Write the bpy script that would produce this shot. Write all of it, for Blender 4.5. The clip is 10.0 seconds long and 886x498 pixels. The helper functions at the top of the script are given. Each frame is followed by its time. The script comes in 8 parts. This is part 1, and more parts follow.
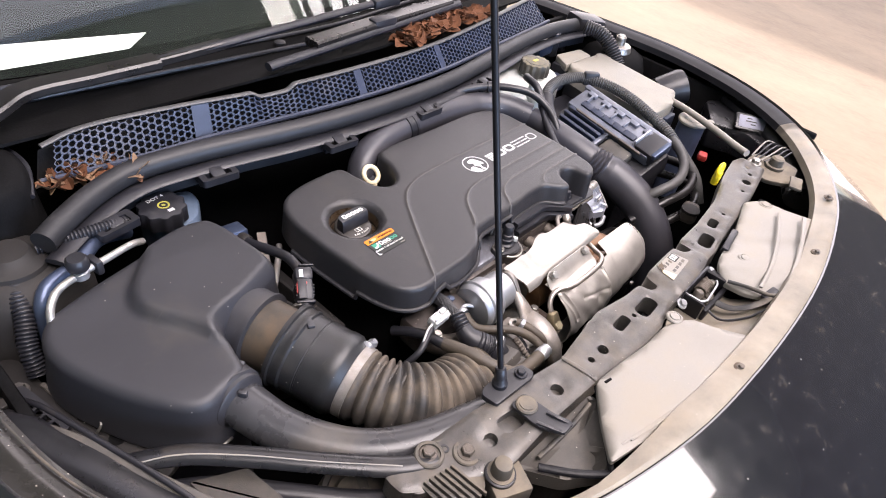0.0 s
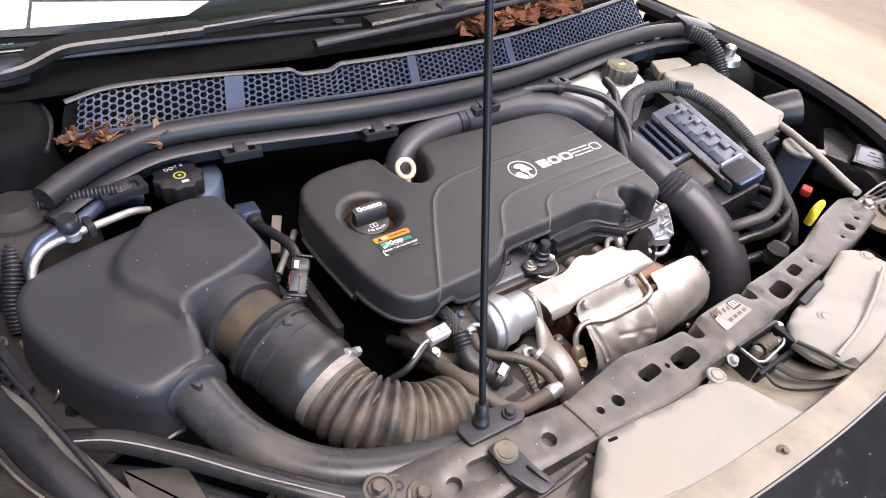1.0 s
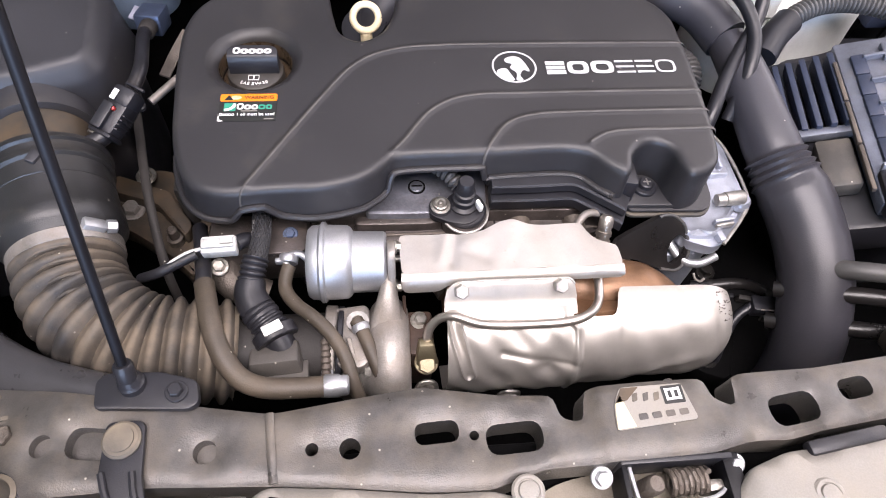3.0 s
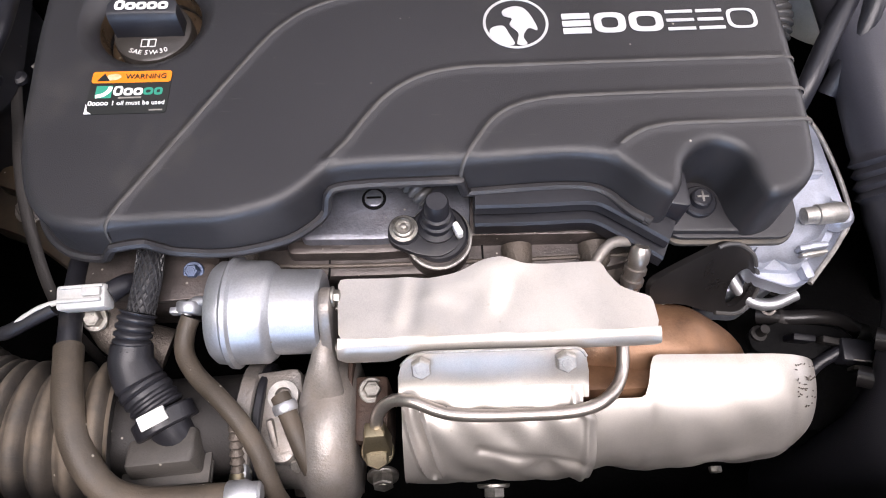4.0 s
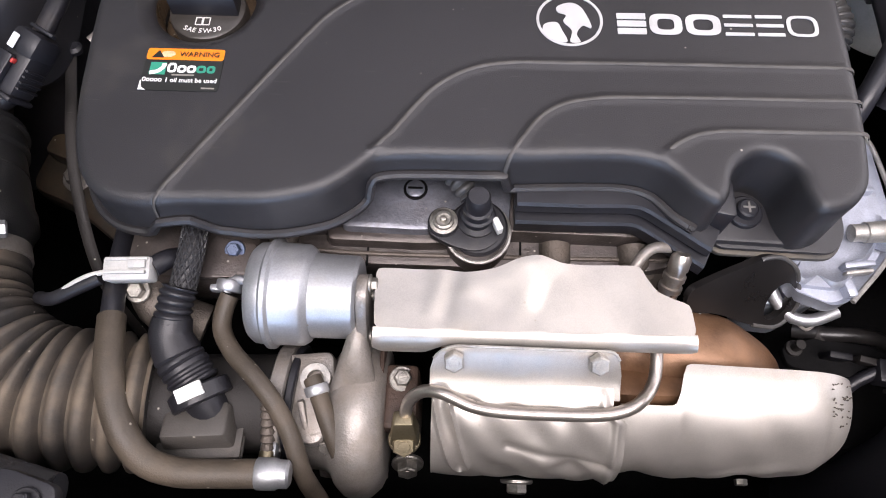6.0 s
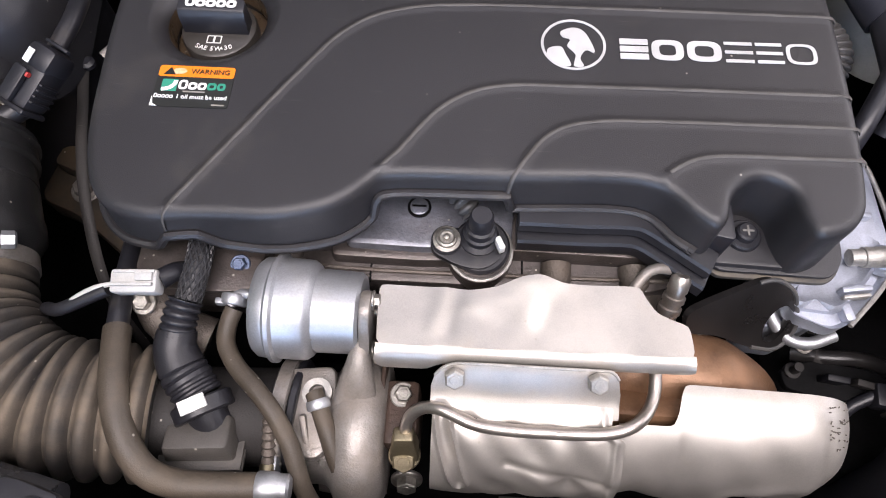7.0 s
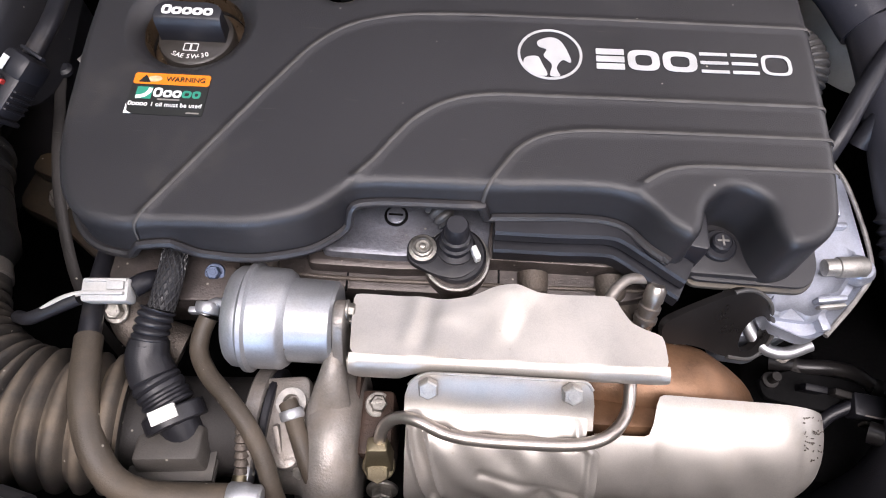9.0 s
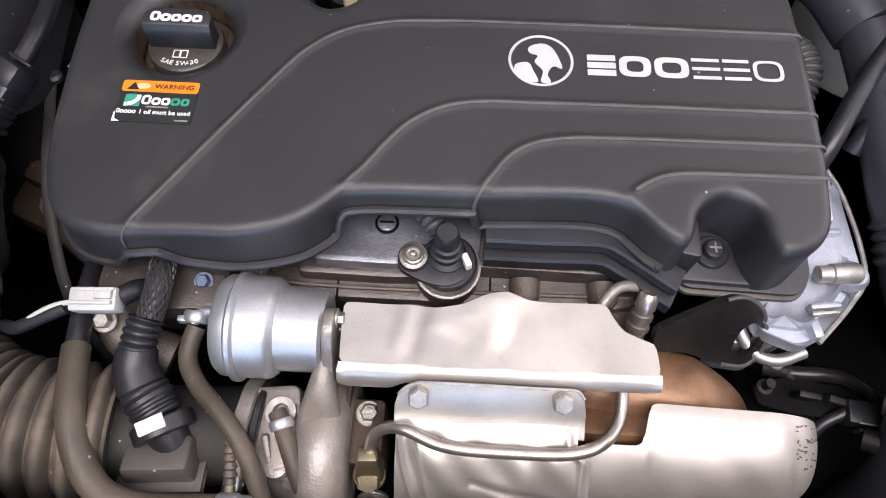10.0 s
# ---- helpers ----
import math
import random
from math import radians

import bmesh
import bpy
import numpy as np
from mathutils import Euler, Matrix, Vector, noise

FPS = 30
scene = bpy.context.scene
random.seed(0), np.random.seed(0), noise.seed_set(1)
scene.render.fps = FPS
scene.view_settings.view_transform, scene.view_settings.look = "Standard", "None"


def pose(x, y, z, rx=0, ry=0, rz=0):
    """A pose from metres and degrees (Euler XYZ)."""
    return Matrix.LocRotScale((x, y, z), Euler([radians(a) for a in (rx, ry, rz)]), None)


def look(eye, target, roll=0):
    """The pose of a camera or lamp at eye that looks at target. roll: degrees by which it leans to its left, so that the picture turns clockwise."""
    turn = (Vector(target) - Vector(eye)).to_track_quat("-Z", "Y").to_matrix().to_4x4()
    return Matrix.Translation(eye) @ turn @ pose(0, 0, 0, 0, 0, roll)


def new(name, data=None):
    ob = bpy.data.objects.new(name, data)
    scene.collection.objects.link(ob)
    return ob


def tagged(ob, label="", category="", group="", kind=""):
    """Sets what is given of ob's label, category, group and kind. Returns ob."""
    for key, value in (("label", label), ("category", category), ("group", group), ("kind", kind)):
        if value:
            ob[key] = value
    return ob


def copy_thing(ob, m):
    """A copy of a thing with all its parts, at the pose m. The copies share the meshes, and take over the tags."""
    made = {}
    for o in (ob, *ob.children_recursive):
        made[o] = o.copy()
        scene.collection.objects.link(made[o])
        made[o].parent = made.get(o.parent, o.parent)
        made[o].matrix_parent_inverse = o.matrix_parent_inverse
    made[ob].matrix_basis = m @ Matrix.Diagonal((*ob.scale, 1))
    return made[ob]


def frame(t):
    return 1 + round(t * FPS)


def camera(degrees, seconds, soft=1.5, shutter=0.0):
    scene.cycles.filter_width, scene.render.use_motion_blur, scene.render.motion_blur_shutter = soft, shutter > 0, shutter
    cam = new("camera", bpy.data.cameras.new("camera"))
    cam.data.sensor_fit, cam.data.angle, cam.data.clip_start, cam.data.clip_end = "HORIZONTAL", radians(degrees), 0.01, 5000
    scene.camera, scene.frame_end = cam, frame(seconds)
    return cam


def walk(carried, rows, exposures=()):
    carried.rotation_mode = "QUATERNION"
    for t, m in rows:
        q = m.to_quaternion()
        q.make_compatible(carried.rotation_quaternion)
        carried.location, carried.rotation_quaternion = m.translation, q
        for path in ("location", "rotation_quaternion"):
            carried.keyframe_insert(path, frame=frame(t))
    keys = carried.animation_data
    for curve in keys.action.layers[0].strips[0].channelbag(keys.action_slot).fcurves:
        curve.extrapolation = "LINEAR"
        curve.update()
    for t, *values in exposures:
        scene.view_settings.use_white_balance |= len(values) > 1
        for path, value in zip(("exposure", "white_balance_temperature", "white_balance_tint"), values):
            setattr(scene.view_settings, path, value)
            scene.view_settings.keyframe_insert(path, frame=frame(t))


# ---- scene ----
cam = camera(68.9, 10.0, soft=1.0)
PATH = [
    (0, (-0.719, -0.46, 1.391), (0.518, 0.431, 0.096), 10.6),
    (0.5, (-0.658, -0.506, 1.391), (0.406, 0.566, 0.08), 11.2),
    (1, (-0.587, -0.487, 1.357), (0.403, 0.624, 0.021), 9.8),
    (1.5, (-0.514, -0.431, 1.312), (0.372, 0.596, -0.158), 13.3),
    (2, (-0.43, -0.439, 1.296), (0.353, 0.665, -0.176), 11.0),
    (2.5, (-0.241, -0.486, 1.274), (0.179, 0.722, -0.264), 9.5),
    (2.7, (-0.196, -0.476, 1.276), (0.092, 0.697, -0.318), 7.8),
    (3.8, (-0.094, -0.304, 1.175), (0.0, 0.53, -0.64), 4.4),
    (4, (-0.084, -0.288, 1.168), (-0.052, 0.547, -0.649), 0.3),
    (4.5, (-0.082, -0.281, 1.177), (-0.123, 0.526, -0.652), -1.3),
    (5, (-0.081, -0.28, 1.183), (-0.201, 0.489, -0.66), -7.3),
    (5.5, (-0.09, -0.283, 1.169), (-0.132, 0.496, -0.673), -1.4),
    (7, (-0.094, -0.285, 1.176), (-0.141, 0.553, -0.639), 0.0),
    (7.5, (-0.091, -0.284, 1.177), (-0.124, 0.567, -0.633), 1.0),
    (8, (-0.088, -0.285, 1.177), (-0.127, 0.56, -0.635), 0.7),
    (8.5, (-0.085, -0.282, 1.178), (-0.122, 0.57, -0.631), 0.6),
    (9, (-0.083, -0.282, 1.176), (-0.112, 0.573, -0.632), 1.3),
    (9.5, (-0.082, -0.279, 1.178), (-0.112, 0.594, -0.621), 1.0),
    (10, (-0.078, -0.278, 1.175), (-0.105, 0.585, -0.629), 1.3),
]
walk(cam, [(t, look(eye, target, roll)) for t, eye, target, roll in PATH], exposures=[(0, 1.08, 6750, 22), (2.0, 1.14, 6750, 22), (2.7, 1.07, 6700, 22), (4, 0.76, 6600, 20), (5.5, 0.66, 6600, 20), (10, 0.61, 6600, 20)])

# ---- world and light ----
world = bpy.data.worlds.new("overcast_day")
scene.world = world
world.use_nodes = True
wn = world.node_tree.nodes
sky = wn.new("ShaderNodeTexSky")
sky.sky_type = "NISHITA"
sky.sun_disc = False
sky.sun_elevation, sky.sun_rotation = radians(42), radians(30)
sky.air_density, sky.dust_density = 1.0, 2.0
world.node_tree.links.new(sky.outputs[0], wn["Background"].inputs[0])
wn["Background"].inputs[1].default_value = 0.15
sun_data = bpy.data.lights.new("sun", "SUN")
sun_data.energy, sun_data.angle, sun_data.color = 2.0, radians(0.6), (1.0, 0.94, 0.85)
sun = new("sun", sun_data)
sun.matrix_world = look((3.72, 6.44, 6.69), (0, 0, 0))


def daylight(name, eye, target, w, h, watts, color):
    """The sky's light through an opening of the shed."""
    d = bpy.data.lights.new(name, "AREA")
    d.shape, d.size, d.size_y, d.energy, d.color = "RECTANGLE", w, h, watts, color
    ob = new(name, d)
    ob.matrix_world = look(eye, target)
    return ob


daylight("skylight_front", (0.2, -1.6, 4.15), (0.2, -1.6, 0), 3.8, 2.0, 186, (1.0, 0.965, 0.93))
# rear lamp added for sheen on the engine cover, no such opening known
daylight("rear_fill", (0.1, 1.5, 4.15), (0.1, 1.5, 0), 3.8, 1.5, 12, (1.0, 0.965, 0.93))
daylight("skylight_side", (2.75, 0.45, 4.36), (2.75, 0.45, 0), 1.7, 1.3, 30, (1.0, 0.965, 0.93))
daylight("door_front", (-0.6, -5.0, 1.5), (-0.6, 0, 1.5), 3.0, 2.6, 190, (0.46, 0.68, 1.0))
daylight("door_east", (3.95, 2.6, 2.05), (0, 2.6, 2.05), 6.6, 3.9, 105, (1.0, 0.94, 0.86))

# ---- materials ----
def mat(name, color, rough=0.5, metal=0.0, var=0.25, scale=40.0, bump=0.15, grain=900.0, dust=0.0, dust_color=(0.30, 0.25, 0.18),
        dust_scale=14.0, spread=0.12, coat=0.0, alpha_glass=False, rust=0.0, stretch=(1, 1, 1), speck=0.0):
    """A surface: base colour varied at two scales, fine relief, dust that settles in patches, rust spots."""
    m = bpy.data.materials.new(name)
    m.use_nodes = True
    t = m.node_tree
    b = t.nodes["Principled BSDF"]
    co = t.nodes.new("ShaderNodeTexCoord")
    mp = t.nodes.new("ShaderNodeMapping")
    mp.inputs["Scale"].default_value = stretch
    t.links.new(co.outputs["Object"], mp.inputs[0])

    def noise_tex(s, detail=4.0, roughness=0.6):
        n = t.nodes.new("ShaderNodeTexNoise")
        n.inputs["Scale"].default_value, n.inputs["Detail"].default_value, n.inputs["Roughness"].default_value = s, detail, roughness
        t.links.new(mp.outputs[0], n.inputs["Vector"])
        return n

    def ramp(src, lo, hi):
        r = t.nodes.new("ShaderNodeMapRange")
        r.inputs[1].default_value, r.inputs[2].default_value = lo, hi
        t.links.new(src, r.inputs[0])
        return r.outputs[0]

    def mix(f, a, c):
        x = t.nodes.new("ShaderNodeMix")
        x.data_type = "RGBA"
        if isinstance(f, float):
            x.inputs[0].default_value = f
        else:
            t.links.new(f, x.inputs[0])
        for i, v in ((6, a), (7, c)):
            if isinstance(v, tuple):
                x.inputs[i].default_value = (*v, 1)
            else:
                t.links.new(v, x.inputs[i])
        return x.outputs[2]

    big, fine = noise_tex(scale), noise_tex(grain, 2.0)
    dark = tuple(c * (1 - var) for c in color)
    light = tuple(min(1.0, c * (1 + var)) for c in color)
    col = mix(ramp(big.outputs[0], 0.3, 0.7), dark, light)
    col = mix(ramp(fine.outputs[0], 0.35, 0.65), col, mix(0.12, col, tuple(min(1.0, c * 2.0 + 0.01) for c in color)))
    rough_out = ramp(big.outputs[0], 0.2, 0.8)
    rr = t.nodes.new("ShaderNodeMapRange")
    rr.inputs[3].default_value, rr.inputs[4].default_value = max(0.03, rough - 0.09), min(1.0, rough + 0.09)
    t.links.new(rough_out, rr.inputs[0])
    rough_src = rr.outputs[0]
    metal_src = None
    if dust > 0:
        dn = noise_tex(dust_scale, 6.0, 0.65)
        geo = t.nodes.new("ShaderNodeNewGeometry")
        sep = t.nodes.new("ShaderNodeSeparateXYZ")
        t.links.new(geo.outputs["Normal"], sep.inputs[0])
        up = ramp(sep.outputs[2], -0.3, 0.9)
        f = ramp(dn.outputs[0], 0.62 - dust * 0.5, 0.62 - dust * 0.5 + spread * 3)
        mul = t.nodes.new("ShaderNodeMath")
        mul.operation = "MULTIPLY"
        t.links.new(f, mul.inputs[0])
        t.links.new(up, mul.inputs[1])
        mul2 = t.nodes.new("ShaderNodeMath")
        mul2.operation = "MULTIPLY"
        mul2.inputs[1].default_value = min(1.0, 0.35 + dust)
        t.links.new(mul.outputs[0], mul2.inputs[0])
        col = mix(mul2.outputs[0], col, dust_color)
        rm = t.nodes.new("ShaderNodeMix")
        t.links.new(mul2.outputs[0], rm.inputs[0])
        t.links.new(rough_src, rm.inputs[2])
        rm.inputs[3].default_value = 0.85
        rough_src = rm.outputs[0]
        if metal > 0:
            mm = t.nodes.new("ShaderNodeMix")
            t.links.new(mul2.outputs[0], mm.inputs[0])
            mm.inputs[2].default_value, mm.inputs[3].default_value = metal, 0.0
            metal_src = mm.outputs[0]
    if rust > 0:
        rn = noise_tex(70.0, 8.0, 0.7)
        rf = ramp(rn.outputs[0], 0.72 - rust * 0.4, 0.82 - rust * 0.3)
        col = mix(rf, col, (0.16, 0.06, 0.025))
    if speck > 0:
        vo = t.nodes.new("ShaderNodeTexVoronoi")
        vo.inputs["Scale"].default_value = 170.0
        t.links.new(mp.outputs[0], vo.inputs["Vector"])
        near = ramp(vo.outputs["Distance"], 0.16, 0.08)
        rare = t.nodes.new("ShaderNodeSeparateColor")
        t.links.new(vo.outputs["Color"], rare.inputs[0])
        pick = ramp(rare.outputs[0], 1.0 - speck, 1.0 - speck + 0.01)
        both = t.nodes.new("ShaderNodeMath")
        both.operation = "MULTIPLY"
        t.links.new(near, both.inputs[0])
        t.links.new(pick, both.inputs[1])
        col = mix(both.outputs[0], col, (0.38, 0.35, 0.30))
        # fine scratches
        wv = t.nodes.new("ShaderNodeTexNoise")
        wv.inputs["Scale"].default_value, wv.inputs["Detail"].default_value = 55.0, 2.0
        ms = t.nodes.new("ShaderNodeMapping")
        ms.inputs["Rotation"].default_value, ms.inputs["Scale"].default_value = (0.3, 0.2, 0.7), (1.0, 14.0, 1.0)
        t.links.new(co.outputs["Object"], ms.inputs[0])
        t.links.new(ms.outputs[0], wv.inputs["Vector"])
        sc = ramp(wv.outputs[0], 0.70, 0.76)
        half = t.nodes.new("ShaderNodeMath")
        half.operation = "MULTIPLY"
        half.inputs[1].default_value = 0.10
        t.links.new(sc, half.inputs[0])
        col = mix(half.outputs[0], col, (0.2, 0.19, 0.17))
    t.links.new(col, b.inputs["Base Color"])
    t.links.new(rough_src, b.inputs["Roughness"])
    b.inputs["Metallic"].default_value = metal
    if metal_src is not None:
        t.links.new(metal_src, b.inputs["Metallic"])
    b.inputs["Coat Weight"].default_value = coat
    if bump > 0:
        bp = t.nodes.new("ShaderNodeBump")
        bp.inputs["Strength"].default_value, bp.inputs["Distance"].default_value = bump, 0.0008
        t.links.new(fine.outputs[0], bp.inputs["Height"])
        t.links.new(bp.outputs[0], b.inputs["Normal"])
    return m


M_COVER = mat("moulded_black_plastic", (0.0210, 0.0202, 0.0222), 0.42, bump=0.25, grain=1600, var=0.12, scale=9, dust=0.10, dust_scale=8, dust_color=(0.13, 0.115, 0.095), speck=0.012)
M_RIB = mat("grey_rib_crest", (0.062, 0.058, 0.055), 0.55, var=0.35, scale=60, grain=1500, bump=0.4)
M_AIRBOX = mat("dusty_black_plastic", (0.024, 0.024, 0.028), 0.46, bump=0.25, grain=1500, var=0.15, scale=8, dust=0.16, dust_scale=7, dust_color=(0.11, 0.095, 0.075), speck=0.05)
M_COUPLING = mat("scuffed_black_coupling", (0.018, 0.018, 0.019), 0.38, bump=0.3, grain=900, var=0.2, dust=0.14, dust_scale=22, dust_color=(0.12, 0.10, 0.075), speck=0.06)
M_SNORKEL = mat("dusty_snorkel_plastic", (0.034, 0.034, 0.037), 0.29, bump=0.12, var=0.2, dust=0.22, dust_scale=6, dust_color=(0.20, 0.165, 0.12))
M_BLACK = mat("black_plastic", (0.013, 0.013, 0.0165), 0.42, bump=0.15, dust=0.05, dust_scale=20, dust_color=(0.2, 0.17, 0.13))
M_GLOSS = mat("black_enamel", (0.004, 0.004, 0.006), 0.5, var=0.3, bump=0.08)
M_TOWER = mat("dark_dusty_steel", (0.022, 0.020, 0.019), 0.6, bump=0.3, dust=0.12, dust_scale=20, dust_color=(0.055, 0.045, 0.036), speck=0.1)
M_TAN = mat("tan_dusty_rubber", (0.058, 0.046, 0.034), 0.55, var=0.3, scale=30, bump=0.25, dust=0.26, dust_scale=30, dust_color=(0.115, 0.086, 0.058), speck=0.1)
M_DUSTY = mat("mud_dusted_black_plastic", (0.03, 0.03, 0.03), 0.55, bump=0.2, dust=0.45, dust_scale=11, dust_color=(0.27, 0.22, 0.155))
M_RUBBER = mat("dusty_black_rubber", (0.03, 0.028, 0.027), 0.58, bump=0.25, dust=0.50, dust_scale=20, dust_color=(0.215, 0.165, 0.112), speck=0.06)
M_HOSE = mat("black_rubber_hose", (0.013, 0.013, 0.0165), 0.38, bump=0.15, dust=0.08, dust_scale=24, dust_color=(0.15, 0.125, 0.095))
M_PIPE = mat("dusty_grey_black_pipe", (0.036, 0.035, 0.042), 0.40, bump=0.15, var=0.2, scale=12, dust=0.16, dust_scale=9, dust_color=(0.13, 0.115, 0.10), speck=0.02)
M_SATIN = mat("satin_black_steel", (0.011, 0.010, 0.010), 0.30, var=0.3, scale=30, bump=0.12, dust=0.05, dust_scale=30, dust_color=(0.10, 0.075, 0.05))
M_DASH = mat("black_dashboard_grain", (0.006, 0.006, 0.0065), 0.6, var=0.2, bump=0.2)
M_BROWN = mat("brown_dust_plastic", (0.04, 0.032, 0.024), 0.5, dust=0.42, dust_scale=24, dust_color=(0.135, 0.088, 0.048), speck=0.1)
M_ALU = mat("brushed_aluminium_shield", (0.425, 0.40, 0.37), 0.40, 0.70, var=0.13, scale=30, bump=0.03, grain=1500, dust=0.20, dust_scale=20, dust_color=(0.31, 0.23, 0.15), speck=0.07)
M_CASTDIRTY = mat("dirty_cast_metal", (0.115, 0.098, 0.084), 0.5, 0.5, var=0.3, bump=0.8, grain=600, dust=0.3, dust_scale=22, dust_color=(0.11, 0.08, 0.055))
M_ZINC = mat("zinc_plated_steel", (0.42, 0.43, 0.45), 0.44, 0.8, var=0.12, scale=30, bump=0.10, dust=0.08, dust_scale=25, dust_color=(0.25, 0.22, 0.18), speck=0.05)
M_BOLT = mat("plated_bolt_steel", (0.30, 0.285, 0.26), 0.42, 0.9, var=0.4, scale=140, bump=0.35, grain=500)
M_BRASS = mat("brass_plated_steel", (0.36, 0.31, 0.21), 0.45, 1.0, var=0.2, bump=0.2, rust=0.15)
M_RUST = mat("heat_browned_iron", (0.150, 0.080, 0.043), 0.38, 0.4, var=0.6, scale=26, bump=0.25, grain=600)
M_ALUBOLT = mat("dull_shield_bolt", (0.40, 0.385, 0.36), 0.45, 0.75, var=0.3, scale=120, bump=0.3)
M_FLANGE = mat("dark_rusty_flange", (0.055, 0.034, 0.025), 0.6, 0.3, var=0.5, scale=50, bump=0.6, grain=500)
M_TIE = mat("dusty_painted_steel", (0.075, 0.070, 0.066), 0.32, 0.25, var=0.35, bump=0.3, dust=0.38, dust_scale=34, dust_color=(0.205, 0.165, 0.115), spread=0.22, rust=0.12, speck=0.07)
M_PANEL = mat("dust_grey_plastic_panel", (0.23, 0.216, 0.195), 0.5, var=0.10, scale=9, bump=0.2, grain=900, dust=0.3, dust_scale=9, dust_color=(0.28, 0.235, 0.17), speck=0.08)
M_LIP = mat("dust_caked_bumper_edge", (0.195, 0.170, 0.135), 0.42, var=0.35, scale=18, bump=0.25, dust=0.25, dust_scale=12, dust_color=(0.26, 0.195, 0.115), speck=0.05)
M_PAINT = mat("black_car_paint", (0.012, 0.012, 0.014), 0.14, var=0.1, bump=0.02, coat=1.0, dust=0.03, dust_scale=40, speck=0.03)
# near-black in place of deep bay shade; also for dark plastic and slots
M_DARK = mat("near_black_parts", (0.0048, 0.0047, 0.0050), 0.75, var=0.4, bump=0.4, grain=300)
M_CONDUIT = mat("grey_ribbed_conduit", (0.055, 0.054, 0.054), 0.45, var=0.2, bump=0.15, dust=0.2, dust_scale=30, dust_color=(0.16, 0.14, 0.115))
# black plastic with the sky's blue light on the grille mixed into its colour
M_COWL = mat("blue_tinted_black_plastic", (0.026, 0.034, 0.060), 0.42, bump=0.2, dust=0.07, dust_scale=18)
M_SEAL = mat("black_foam_rubber_seal", (0.013, 0.013, 0.015), 0.5, bump=0.12, dust=0.04, dust_scale=20, dust_color=(0.2, 0.18, 0.16))
M_WHITE = mat("white_plastic", (0.72, 0.72, 0.70), 0.4, var=0.05, bump=0.05)
M_PLUG = mat("grey_white_plug_plastic", (0.42, 0.42, 0.41), 0.45, var=0.15, scale=60, bump=0.1, dust=0.1, dust_scale=60)
M_LID = mat("dusty_fuse_lid_plastic", (0.21, 0.20, 0.175), 0.5, var=0.15, scale=10, bump=0.2, dust=0.5, dust_scale=8, dust_color=(0.36, 0.32, 0.265), speck=0.04)
M_TANK = mat("milky_tank_plastic", (0.50, 0.51, 0.49), 0.35, var=0.18, scale=18, bump=0.05, dust=0.15, dust_scale=20)
M_CAPTOPBLACK = mat("oil_filmed_cap_plastic", (0.035, 0.031, 0.028), 0.36, var=0.3, scale=50, bump=0.2, dust=0.04, dust_scale=30, dust_color=(0.13, 0.09, 0.055))
M_TANKBLUE = mat("blue_tinted_tank_plastic", (0.10, 0.135, 0.19), 0.35, var=0.3, scale=25, bump=0.05)
M_CAPTOP = mat("dusty_cap_plastic", (0.03, 0.03, 0.03), 0.5, dust=0.5, dust_scale=30, dust_color=(0.3, 0.25, 0.14))
M_YELLOW = mat("yellow_plastic", (0.85, 0.66, 0.02), 0.35, var=0.08, bump=0.05)
M_DULLYELLOW = mat("faded_yellow_print", (0.36, 0.33, 0.06), 0.5, var=0.2, bump=0.05)
M_RED = mat("red_plastic", (0.36, 0.03, 0.025), 0.4, var=0.1, bump=0.05)
M_ORANGE = mat("orange_label_print", (0.80, 0.20, 0.008), 0.5, var=0.05, bump=0.02)
M_PINK = mat("pale_label_print", (0.75, 0.42, 0.25), 0.3, var=0.2, scale=300, bump=0.02)
M_INK = mat("black_label_print", (0.012, 0.013, 0.012), 0.5, var=0.1, bump=0.02)
M_TEAL = mat("green_label_print", (0.02, 0.24, 0.16), 0.5, var=0.06, bump=0.02)
M_HEADBLUE = mat("oily_blue_grey_casting", (0.185, 0.19, 0.22), 0.36, 0.5, var=0.4, scale=45, bump=0.35, grain=500, dust=0.22, dust_scale=40, dust_color=(0.065, 0.048, 0.034), speck=0.2)
M_CASE = mat("bright_cast_case", (0.40, 0.425, 0.49), 0.40, 0.65, var=0.18, bump=0.3, grain=900, dust=0.04, dust_scale=20)
M_CASTDUST = mat("dust_filmed_casting", (0.27, 0.25, 0.232), 0.44, 0.6, var=0.28, scale=45, bump=0.4, grain=700, dust=0.34, dust_scale=30, dust_color=(0.17, 0.122, 0.08), speck=0.12)
M_PORT = mat("grey_brown_dusty_plastic", (0.055, 0.050, 0.045), 0.55, var=0.25, scale=35, bump=0.3, dust=0.25, dust_scale=30, dust_color=(0.17, 0.145, 0.115), speck=0.06)
M_OILY = mat("oily_brown_film", (0.045, 0.030, 0.018), 0.28, var=0.5, scale=60, bump=0.5, grain=400, dust=0.12, dust_scale=40, dust_color=(0.16, 0.10, 0.05), speck=0.2)
M_OILCAST = mat("oil_speckled_casting", (0.066, 0.056, 0.052), 0.34, 0.45, var=0.55, scale=34, bump=0.4, grain=420, dust=0.16, dust_scale=24, dust_color=(0.075, 0.045, 0.024), speck=0.35)
M_FEED = mat("warm_steel_pipe", (0.46, 0.42, 0.385), 0.33, 0.9, var=0.12, scale=40, bump=0.06, speck=0.03)
M_SILVER = mat("silver_print", (0.50, 0.50, 0.50), 0.45, 0.15, var=0.14, bump=0.1, grain=2000)
M_CREAM = mat("cream_plastic", (0.66, 0.55, 0.36), 0.45, var=0.12, bump=0.1, dust=0.15)
